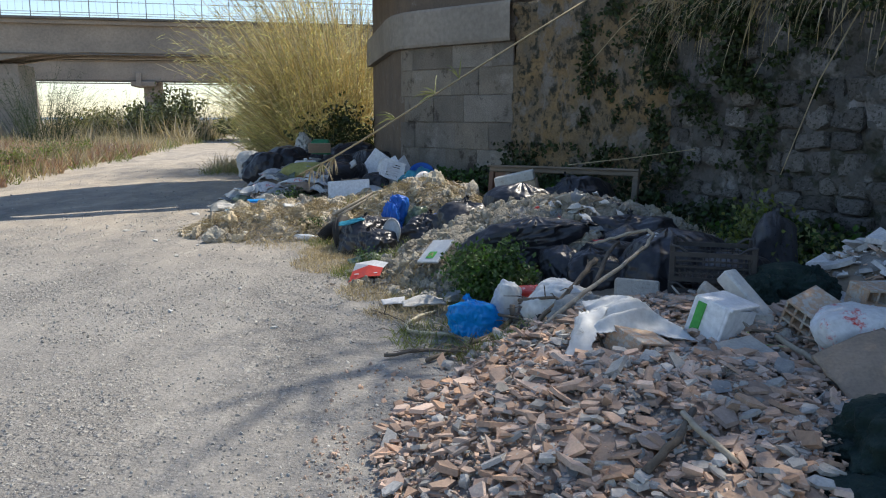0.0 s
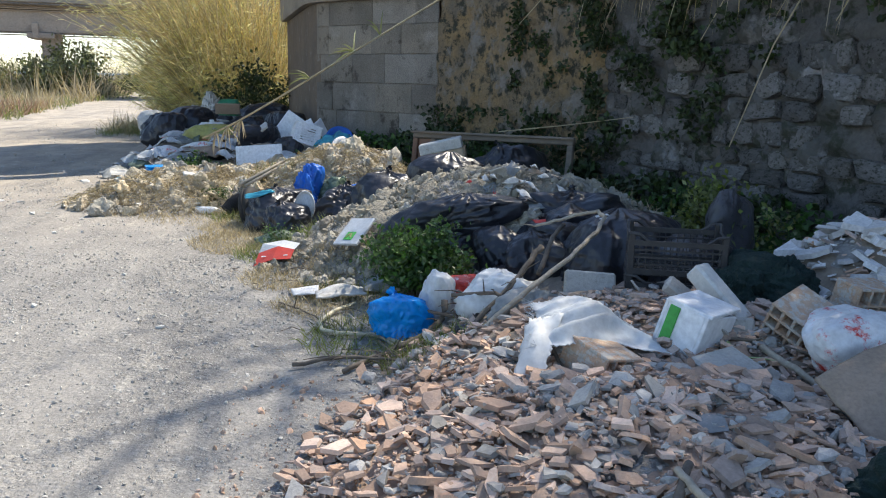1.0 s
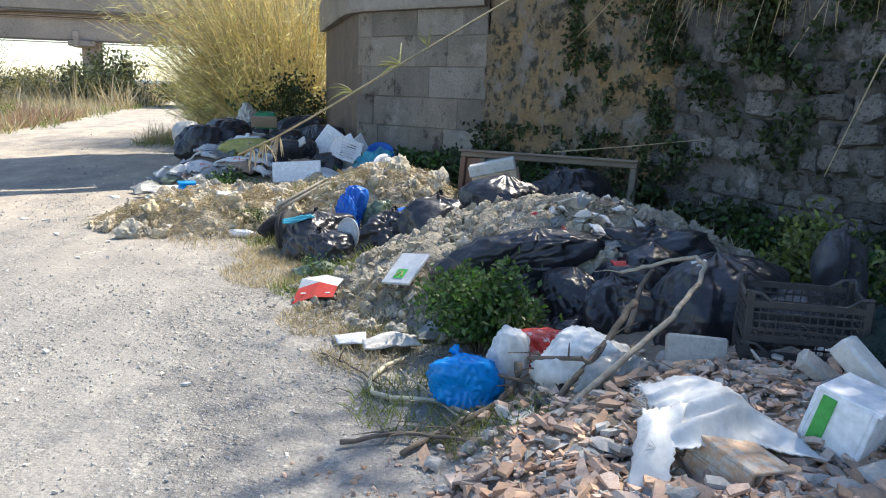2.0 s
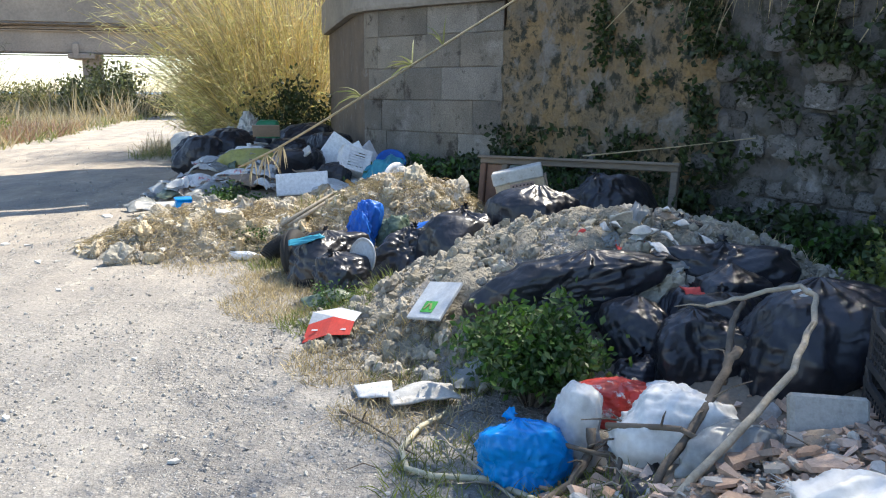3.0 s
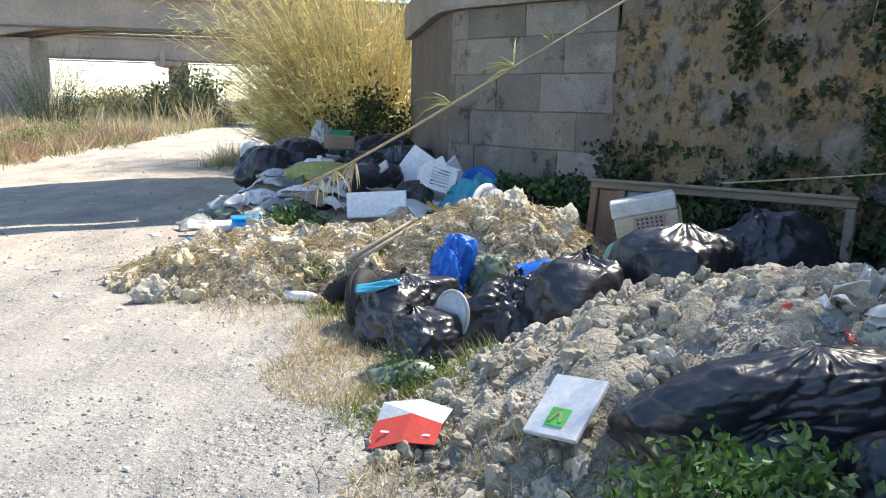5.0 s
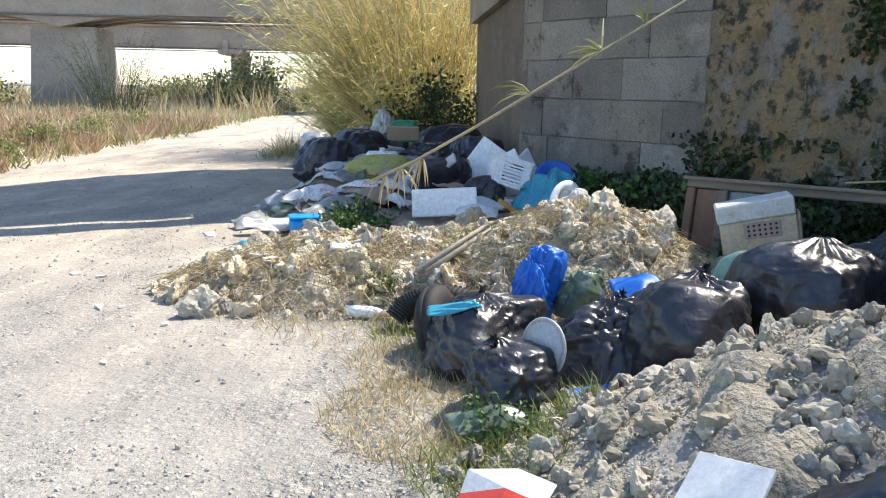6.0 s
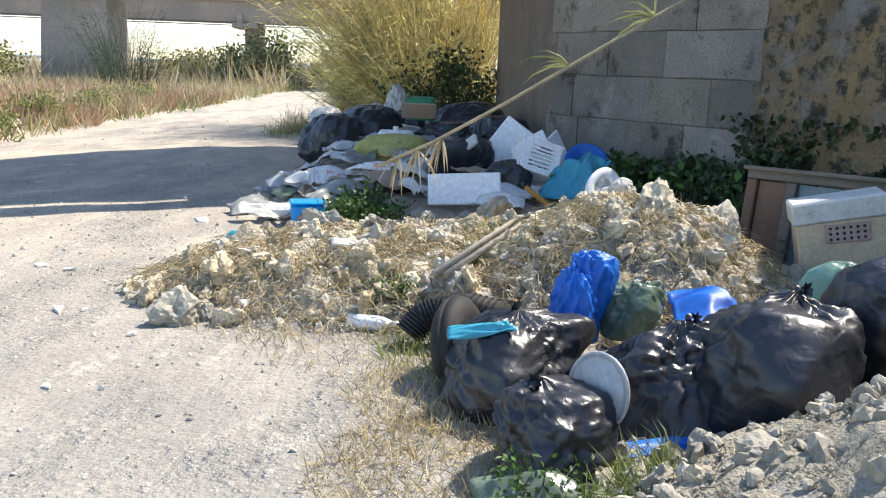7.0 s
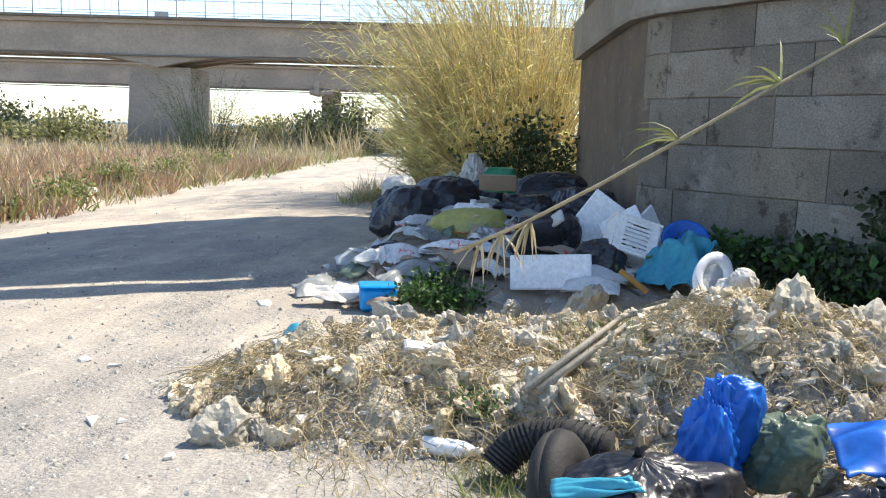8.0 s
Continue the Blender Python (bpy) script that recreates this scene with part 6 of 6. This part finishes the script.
bush(-0.72, 7.78, 0.0, 0.24, 0.22, 600, 0.03, "small feathery green weed", 65)
bush(-1.55, 9.75, 0.1, 0.25, 0.2, 420, 0.03, "small grey-green weed on the earth heap", 66)
grass("green_grass", ((-0.75, 7.45, 0.32, 700, 0.14), (-0.55, 7.9, 0.25, 500, 0.16), (0.1, 5.15, 0.45, 900, 0.12), (-0.1, 6.3, 0.35, 500, 0.1), (0.3, 6.35, 0.3, 400, 0.14), (-1.25, 9.2, 0.3, 400, 0.14), (-1.5, 9.55, 0.3, 300, 0.1), (-1.7, 10.7, 0.25, 120, 0.2), (-0.9, 11.3, 0.4, 200, 0.22), (-0.4, 10.6, 0.4, 160, 0.18), (-1.0, 10.3, 0.3, 150, 0.22), (0.35, 4.75, 0.3, 400, 0.12), (-0.5, 8.0, 0.3, 250, 0.2), (-5.6, 21.5, 0.9, 400, 0.35)), M_GRASS, "tufts of green grass among the litter", 71)
grass("dry_grass", ((-1.0, 8.0, 0.55, 2600, 0.1), (-0.5, 6.6, 0.4, 1300, 0.1), (-1.2, 8.7, 0.4, 1200, 0.1), (-0.3, 5.9, 0.3, 600, 0.09), (-1.6, 9.7, 0.9, 1200, 0.12), (-2.3, 9.9, 0.7, 800, 0.12), (-1.0, 10.3, 1.2, 1000, 0.16), (0.2, 10.4, 0.9, 900, 0.16), (-2.8, 10.4, 0.5, 300, 0.1), (0.6, 10.0, 0.5, 400, 0.14), (-0.2, 5.8, 0.35, 300, 0.1), (0.5, 7.2, 0.9, 250, 0.08), (2.6, 8.0, 0.7, 500, 0.2), (-5.4, 22.5, 1.2, 900, 0.6)), M_STRAW, "dry straw and dead grass on earth", 72)
straw, rw = Mesh(), random.Random(73)
for _ in range(9500):
    h = rw.choice((LOBE, LOBE, BACK, PEAK))
    a, k = rw.uniform(0, 6.283), math.sqrt(rw.random()) * 1.1
    x, y = h[0] + h[2] * k * math.cos(a), h[1] + h[3] * k * math.sin(a)
    d, l = rw.uniform(0, 6.283), rw.uniform(0.05, 0.22)
    z = bumpy(x, y) + rw.uniform(0.02, 0.08)
    e = (x + l * math.cos(d), y + l * math.sin(d))
    straw.tube([(x, y, z), ((x + e[0]) / 2, (y + e[1]) / 2, z + 0.02), (*e, max(bumpy(*e) + 0.01, z - rw.uniform(0, 0.05)))], 0.0024, 0.0016, 3, cap=False)
tagged(part("dead_stalks", straw, M_STRAW), "dead stalks and straw strewn over earth heaps", "straw", kind="stuff")
th = thing("reed_stalk_bundle", pose(0, 0, 0), "pale dry reed stalks lying on the earth heap", "reed stalks")
for i, (a, b, c) in enumerate((((-1.35, 9.7, 0.3), (-0.92, 10.5, 0.5), (-0.3, 10.95, 0.62)), ((-1.3, 9.75, 0.28), (-0.88, 10.45, 0.48), (-0.25, 10.85, 0.6)), ((-1.2, 10.0, 0.32), (-0.8, 10.55, 0.5), (-0.35, 11.0, 0.58)))):
    part("stalk", Mesh().tube([a, b, c], 0.022, 0.012, 7), M_PALEBARK, th, smooth=True)

# ---- the far side of the track ----
def scrub(name, region, n, tall, material, label, seed, wide=0.02):
    """Dense dry growth beside the track; region: y from, y to, metres from the track's left edge."""
    rnd, g = random.Random(seed), Mesh()
    for _ in range(n):
        y = rnd.uniform(region[0], region[1])
        edge = -8.6 - 0.16 * max(0, y - 14) if y < 34 else -11.8 - 0.17 * (y - 34)
        x = edge - region[2] - (region[3] - region[2]) * rnd.random() ** 1.4 - 0.8 * noise.noise((0.3, y * 0.5, seed)) - 0.3
        h = tall * rnd.uniform(0.4, 1.15) * (0.55 + 0.9 * max(0, noise.noise((x * 0.35, y * 0.35, seed)) + 0.4))
        g.blade((x, y, bumpy(x, y) - 0.03), (rnd.gauss(0, 0.35), rnd.gauss(0, 0.35), 1), h, wide * rnd.uniform(0.6, 1.5), rnd.uniform(0.1, 0.8), rnd)
    tagged(part(name, g, material), label, "scrub", kind="stuff")


scrub("red_scrub", (15, 36, 0.4, 12), 15000, 0.6, M_RUST, "reddish dry scrub beside the track", 81, 0.03)
scrub("yellow_grass", (15, 75, 0.2, 30), 20000, 0.75, M_STRAW, "tall yellow dry grass beside the track", 82, 0.035)
scrub("green_scrub", (14, 60, 0.0, 14), 5000, 0.5, M_GRASS, "green weeds along the track's far edge", 83, 0.035)
scrub("far_reeds", (45, 90, 0.0, 45), 9000, 2.0, M_STRAW, "belt of pale reeds across the riverbed", 84, 0.06)
for i, (x, y, r, h) in enumerate(((-10.0, 16.2, 0.5, 0.4), (-10.6, 18.6, 0.6, 0.6), (-12.9, 28.0, 0.9, 0.9), (-11.5, 21.5, 0.7, 0.8), (-12.2, 24.6, 0.8, 0.8), (-9.6, 15.4, 0.4, 0.3))):
    bush(x, y, 0, r, h, 600, 0.09, "small green roadside bush", 90 + i, M_GRASS)
for i, (x, y, r, h, n) in enumerate(((-16.5, 50.0, 2.4, 3.4, 2600), (-19.5, 53.0, 1.8, 2.4, 1500), (-13.6, 55.0, 2.0, 2.0, 1500), (-30.0, 44.0, 3.0, 2.4, 1800), (-36.0, 46.0, 3.5, 3.0, 1800), (-23.5, 56.0, 2.5, 2.2, 1500), (-9.0, 52.0, 2.5, 2.6, 1800), (-6.0, 40.0, 2.2, 2.6, 1600))):
    bush(x, y, 0, r, h, n, 0.26, "olive shrub growing in the dry riverbed", 100 + i, M_OLIVE)
reed_clump(-20.6, 42.0, 1.3, 1.2, 5.2, 150, "slender dark sapling stems beside the bridge pier", 110, M_LEAFD, 14, 0.3)
reed_clump(-15.5, 51.0, 1.8, 1.5, 4.6, 110, "dark tall reeds among riverbed shrubs", 111, M_LEAFD, 9, 0.4)
reed_clump(-21.5, 55.0, 2.5, 1.5, 4.0, 100, "dark tall reeds at the far riverbank", 112, M_LEAFD, 9, 0.4)
reed_clump(-5.0, 27.5, 1.4, 1.6, 3.6, 420, "yellow reeds beside the track", 113, M_REED, 4, 0.4)
for i, (x, y, sx, sy, sz) in enumerate(((-12.9, 33.7, 0.55, 0.4, 0.3), (-13.9, 33.9, 0.35, 0.3, 0.45), (-12.2, 22.8, 0.6, 0.5, 0.22), (-11.2, 20.2, 0.4, 0.3, 0.2))):
    tagged(part("stone_block", Mesh().rock((0, 0, 0), 0.5, random.Random(60 + i), rough=0.15, turn=False), M_DUSTY, m=pose(x, y, sz * 0.35, 0, 0, i * 30) @ Matrix.Diagonal((sx * 1.2, sy * 1.2, sz * 1.4, 1))), "whitish stone block at the track's edge", "stone", "roadside stones")
th = thing("road_sign", pose(-27.5, 49.6, 6.2), "square sign seen from behind on the bridge", "sign")
part("plate", Mesh().bevel_box(0.9, 0.06, 0.9, pose(0, 0, 1.2), 0.02), M_RAIL, th)
part("post", Mesh().tube([(0, 0.06, 0), (0, 0.06, 1.3)], 0.05, 0.05, 8), M_RAIL, th)

# ---- loose stones of the track ----
def pebbles(name, x0, x1, y0, y1, n, lo, hi, seed, label, material=None):
    rnd, g = random.Random(seed), Mesh()
    for _ in range(n):
        y = y0 + (y1 - y0) * rnd.random() ** 1.5
        x = rnd.uniform(x0, x1)
        if height(x, y) > 0.05 or noise.noise((x * 1.1, y * 1.1, 4)) < rnd.uniform(-0.7, 0.25):
            continue
        s = lo * (hi / lo) ** (rnd.random() ** 2.6)
        g.rock((x, y, bumpy(x, y) + s * 0.12), s / 2, rnd, 0.7)
    tagged(part(name, g, material or M_STONE), label, "gravel", kind="stuff")


pebbles("gravel", -3.4, 0.6, 2.2, 7.5, 24000, 0.005, 0.026, 201, "loose pale gravel on the track")
pebbles("gravel", -6.0, 0.0, 5.0, 14.0, 11000, 0.008, 0.036, 202, "loose pale stones on the track")
pebbles("gravel", -9.0, -2.5, 10.0, 26.0, 1500, 0.015, 0.055, 203, "loose stones on the shaded track")
pebbles("tile_crumbs", -0.6, 0.9, 2.4, 4.6, 3000, 0.008, 0.04, 204, "terracotta crumbs at the heap's edge", M_TILES)

# ---- pieces: abutment blocks and tile shards ----
def block_mesh(s0, s1, z0, z1, line, proud):
    """A dressed block that follows the abutment's bend."""
    def at(s):
        for (a, n), (b, n2), d0, d1 in line:
            if s <= d1:
                k = (s - d0) / (d1 - d0)
                return a + (b - a) * k, (n + (n2 - n) * k).normalized()
        return line[-1][1]
    g, n, b = Mesh(), max(2, round((s1 - s0) / 0.22)), 0.012
    verts = []
    for i in range(n + 1):
        s = s0 + (s1 - s0) * i / n
        p, nn = at(s)
        e = b if i in (0, n) else 0
        for z, o in ((z0, -0.02), (z0, proud - b), (z0 + b, proud - e), (z1 - b, proud - e), (z1, proud - b), (z1, -0.02)):
            verts.append((p.x + nn.x * o, p.y + nn.y * o, z))
    faces = [(i * 6 + k, i * 6 + k + 1, i * 6 + k + 7, i * 6 + k + 6) for i in range(n) for k in range(5)]
    return g.add(verts, faces + [(0, 1, 2, 3, 4, 5), tuple(n * 6 + k for k in (5, 4, 3, 2, 1, 0))])


run, dist = [], 0.0
pp = along(PIER, 0.12)
for i in range(len(pp) - 1):
    na = (pp[max(0, i - 1)][1] + pp[i][1]).normalized()
    nb = (pp[i][1] + pp[i + 1][1]).normalized()
    l = (pp[i + 1][0] - pp[i][0]).length
    run.append(((pp[i][0], na), (pp[i + 1][0], nb), dist, dist + l))
    dist += l
rb = random.Random(301)
for row in range(7):
    z0 = 0.03 + 0.46 * row
    z1 = z0 + 0.455 if row < 5 else (2.715 if row == 5 else 0)
    if row == 6:
        break
    s = 0.0
    first = (0.4, 0.75, 0.5, 1.05, 0.72, 0.45)[row]
    while s < 2.5:
        l = first if s == 0 else rb.uniform(0.62, 1.05)
        part("block", block_mesh(s + 0.004, min(s + l, 2.75) - 0.004, z0, z1, run, rb.uniform(-0.006, 0.008)), M_BLOCK, pier_wall)
        s += l
# squared stones of the grey wall, where its plaster has gone
rv = random.Random(303)
shapes = []
M_FACE = mat("grey wall stone", (0.2, 0.19, 0.185), (0.13, 0.125, 0.115), 4, 0.95, 1.0, 30, (0.05, 0.055, 0.04), 0.52, vary="object", amount=0.4, dist=0.02, c4=(0.36, 0.35, 0.34), spots4=0.6)
for k in range(9):
    g, off = Mesh(), Vector((k * 9.1, 0, 0))
    pts = []
    for p in SPHERES[0][0]:
        q = Vector([math.copysign(abs(a) ** 0.45, a) for a in p])
        pts.append(q * (0.42 + 0.12 * noise.noise(p * 1.4 + off) + 0.05 * noise.noise(p * 4 + off)))
    shapes.append(g.add(pts, SPHERES[0][1]).data("stone", M_FACE))
wall_grey = bpy.data.objects["wall_grey"]
z = 0.25
while z < 2.6:
    hgt, y = rv.uniform(0.16, 0.27), 5.2
    while y < 10.0:
        wid = rv.uniform(0.2, 0.46)
        if rv.random() < (0.8 if z < 1.7 else 0.5) and noise.noise((y * 0.6, z * 0.8, 3)) > -0.22:
            p, n = min(ALONG, key=lambda q: abs(q[0].y - y - wid / 2))
            ob = new("stone", rv.choice(shapes))
            ob.parent = wall_grey
            d = rv.uniform(-0.085, -0.04)
            ob.matrix_world = axes((p.x + n.x * d, p.y + n.y * d, z + hgt / 2), (-n.y, n.x, rv.gauss(0, 0.05))) @ pose(0, 0, 0, rv.choice((0, 180)), rv.gauss(0, 4), 0) @ Matrix.Diagonal((wid * 1.12, 0.2, hgt * 1.12, 1))
        y += wid * 0.95
    z += hgt
kinds = []
rk = random.Random(302)
for k in range(14):
    kinds.append(Mesh().shard((0, 0, 0), rk.uniform(0.08, 0.19), rk.uniform(0.05, 0.11), rk.uniform(0.01, 0.022), rk, 0.0).data("tile_shard", M_TILE))
for k in range(5):
    kinds.append(Mesh().rock((0, 0, 0), rk.uniform(0.05, 0.08), rk, 0.6, turn=False).data("mortar_lump", mat("mortar lump", (0.4, 0.39, 0.37), (0.32, 0.31, 0.3), 9, 0.95, 0.5, 70, vary="object", amount=0.25) if k == 0 else kinds[14].materials[0]))
pile = thing("broken_tile_pile", pose(1.1, 3.3, 0), "pile of broken terracotta tiles and mortar lumps", "rubble")
for k in range(290):
    a, q = rk.uniform(0, 6.283), 1.35 * rk.random() ** 0.6
    x, y = 1.15 + q * math.cos(a), 3.2 + q * 1.05 * math.sin(a)
    if y < 2.1:
        continue
    ob = new("tile_shard" if k % 3 else "mortar_lump", kinds[k % 14] if k % 3 else kinds[14 + k // 3 % 5])
    ob.parent = pile
    ob.matrix_world = pose(x, y, bumpy(x, y) + rk.uniform(0.015, 0.06), rk.gauss(0, 16), rk.gauss(0, 16), rk.uniform(0, 360)) @ Matrix.Diagonal((*[rk.uniform(0.35, 0.85)] * 3, 1))

# ---- small litter of the track ----
for i, (x, y, sz, a) in enumerate(((-3.45, 9.43, 0.12, 10), (-3.32, 9.47, 0.09, 60), (-2.87, 9.17, 0.07, 30), (-3.81, 12.2, 0.2, 15), (-1.77, 6.72, 0.05, 0), (-2.88, 8.44, 0.07, 50), (-4.17, 10.36, 0.14, 5), (-3.93, 10.3, 0.1, 80), (-1.2, 5.4, 0.06, 20), (-2.1, 5.9, 0.06, 70))):
    ob = part("plaster_flake", Mesh().shard((0, 0, 0), sz, sz * 0.6, 0.014, random.Random(400 + i), 0.1), M_DUSTY, m=pose(x, y, bumpy(x, y) + 0.01, 0, 0, a))
    tagged(ob, "flat whitish flake of plaster on the track", "plaster flake", "plaster flakes on the track")
cloth("blue_rag", ((-3.0, 10.75, 0.2), (-2.86, 10.8, 0.24), (-2.84, 10.66, 0.22), (-2.98, 10.62, 0.18)), 0.05, 0.03, M_TEAL, "small crumpled light blue rag on earth", "litter", 410, 12)
for i, (x, y, z, sz) in enumerate(((-0.1, 10.25, 0.66, 0.17), (-0.25, 10.1, 0.6, 0.07), (-1.42, 10.28, 0.36, 0.12), (0.05, 10.0, 0.5, 0.1), (-2.45, 10.1, 0.26, 0.1), (-0.68, 10.0, 0.44, 0.08))):
    tagged(part("stone", Mesh().lump((0, 0, 0), sz, random.Random(420 + i)), M_CLODP, m=pose(x, y, z)), "rough pale lump of masonry", "stone", "masonry lumps")
rt = random.Random(430)
twigs = thing("scattered_twig_litter", pose(0, 0, 0), "thin dead twigs scattered over trodden grass", "twigs")
for i in range(60):
    x, y = (rt.uniform(-0.5, 0.7), rt.uniform(4.5, 6.0)) if i < 35 else (rt.uniform(-1.2, 0.0), rt.uniform(6.0, 8.3))
    a, l = rt.uniform(0, 6.3), rt.uniform(0.08, 0.3)
    z = bumpy(x, y) + 0.015
    part("twig", Mesh().tube([(x, y, z), (x + l * 0.5 * math.cos(a), y + l * 0.5 * math.sin(a), z + 0.02), (x + l * math.cos(a + 0.2), y + l * math.sin(a + 0.2), z)], 0.003, 0.002, 4), M_BARK if i % 2 else M_PALEBARK, twigs)

# ---- scraps between the larger pieces of rubbish ----
KINDS = (
    (M_DUSTY, "torn scrap of dusty white board in the rubbish"), (M_WHITE, "crumpled scrap of white film in the rubbish"), (M_PAPER, "dirty paper scrap in the rubbish"),
    (M_CARD, "torn piece of brown cardboard in the rubbish"), (M_RAG, "dirty grey rag in the rubbish"), (M_REDFILM, "scrap of red printed film in the rubbish"),
    (M_BAG, "shred of black plastic in the rubbish"), (M_DGREEN, "shred of murky green film in the rubbish"), (M_CLEAR, "crumpled clear film in the rubbish"))
rs = random.Random(501)
for i in range(138):
    if i < 115:
        x, y, lift = rs.uniform(-3.6, -0.5), rs.uniform(12.6, 15.6), 0.04
    else:
        x, y, lift = rs.uniform(0.85, 1.6), rs.uniform(6.35, 7.1), 0.05
    sz = rs.uniform(0.05, 0.14) * (1.2 if i < 115 else 0.6)
    mt, lab = KINDS[rs.choice((0, 0, 1, 1, 1, 2, 2, 3, 4, 4, 5, 6, 6, 7, 8))]
    z = bumpy(x, y) + lift + rs.uniform(0, 0.05)
    a = rs.uniform(0, 6.283)
    u, v = Vector((math.cos(a), math.sin(a), rs.gauss(0, 0.3))) * sz, Vector((-math.sin(a), math.cos(a), rs.gauss(0, 0.5))) * sz * rs.uniform(0.5, 1.0)
    o = Vector((x, y, z))
    cloth("rubbish_scrap", (o - u - v, o + u - v, o + u * rs.uniform(0.5, 1.1) + v, o - u * rs.uniform(0.5, 1.1) + v), 0.03, sz * 0.3, mt, lab, "litter", 510 + i, 9, thick=0.005)

th = thing("blue_tub", pose(-2.86, 12.3, 0.0, 0, 0, 20), "bright blue plastic tub lying on the track's edge", "tub")
part("tub_body", Mesh().bevel_box(0.3, 0.22, 0.2, pose(0, 0, 0.11), 0.03), M_BLUE, th)
part("tub_rim", Mesh().bevel_box(0.32, 0.24, 0.025, pose(0, 0, 0.215), 0.01), M_BLUE, th)
tagged(part("styrofoam_tray", Mesh().bevel_box(0.3, 0.24, 0.12, Matrix(), 0.03), M_WHITE, m=pose(-3.2, 12.55, 0.07, 0, 0, 15)), "whitish foam tray on the track's edge", "tray")
tagged(part("orange_plank", Mesh().bevel_box(0.5, 0.07, 0.03, Matrix(), 0.005), M_ORANGE, m=pose(-0.82, 12.6, 0.33, 5, 34, -10) @ Matrix.Diagonal((0.55, 1, 1, 1))), "short orange painted plank on rubbish", "plank")

th = thing("corrugated_pipe", pose(0, 0, 0), "black corrugated drain pipe end beside rubbish bags", "pipe")
bend = [(-1.42, 9.32, 0.07), (-1.36, 9.36, 0.15), (-1.26, 9.38, 0.2), (-1.12, 9.36, 0.22), (-0.95, 9.32, 0.2)]
tube_end = part("pipe", Mesh().tube(bend, 0.075, 0.075, 16), M_RUBBER, th, smooth=True)
for i in range(22):
    k = i / 22 * (len(bend) - 1)
    a, b = Vector(bend[int(k)]), Vector(bend[int(k) + 1])
    p, d = a.lerp(b, k - int(k)), (b - a).normalized() * 0.005
    part("rib", Mesh().tube([p - d, p + d], 0.084, 0.084, 16), M_RUBBER, tube_end)
cloth("blue_film", ((-1.14, 8.64, 0.33), (-0.9, 8.6, 0.4), (-0.86, 8.54, 0.38), (-1.12, 8.54, 0.3)), 0.02, 0.04, M_TEAL, "strip of light blue film on a black bag", "litter", 701, 16)
for i, (x, y, z, w, l, a) in enumerate(((-2.62, 10.0, 0.27, 0.12, 0.1, 20), (-2.72, 9.95, 0.23, 0.09, 0.07, 60), (-2.3, 10.2, 0.36, 0.07, 0.24, -20), (-0.55, 10.15, 0.52, 0.2, 0.24, 15))):
    tagged(part("plaster_slab", Mesh().bevel_box(w, l, 0.02, Matrix(), 0.006), M_CHALK, m=pose(x, y, z, R.gauss(25, 8), R.gauss(0, 12), a)), "flat broken slab of white plaster on earth", "plaster slab", "plaster slabs on the earth heap")
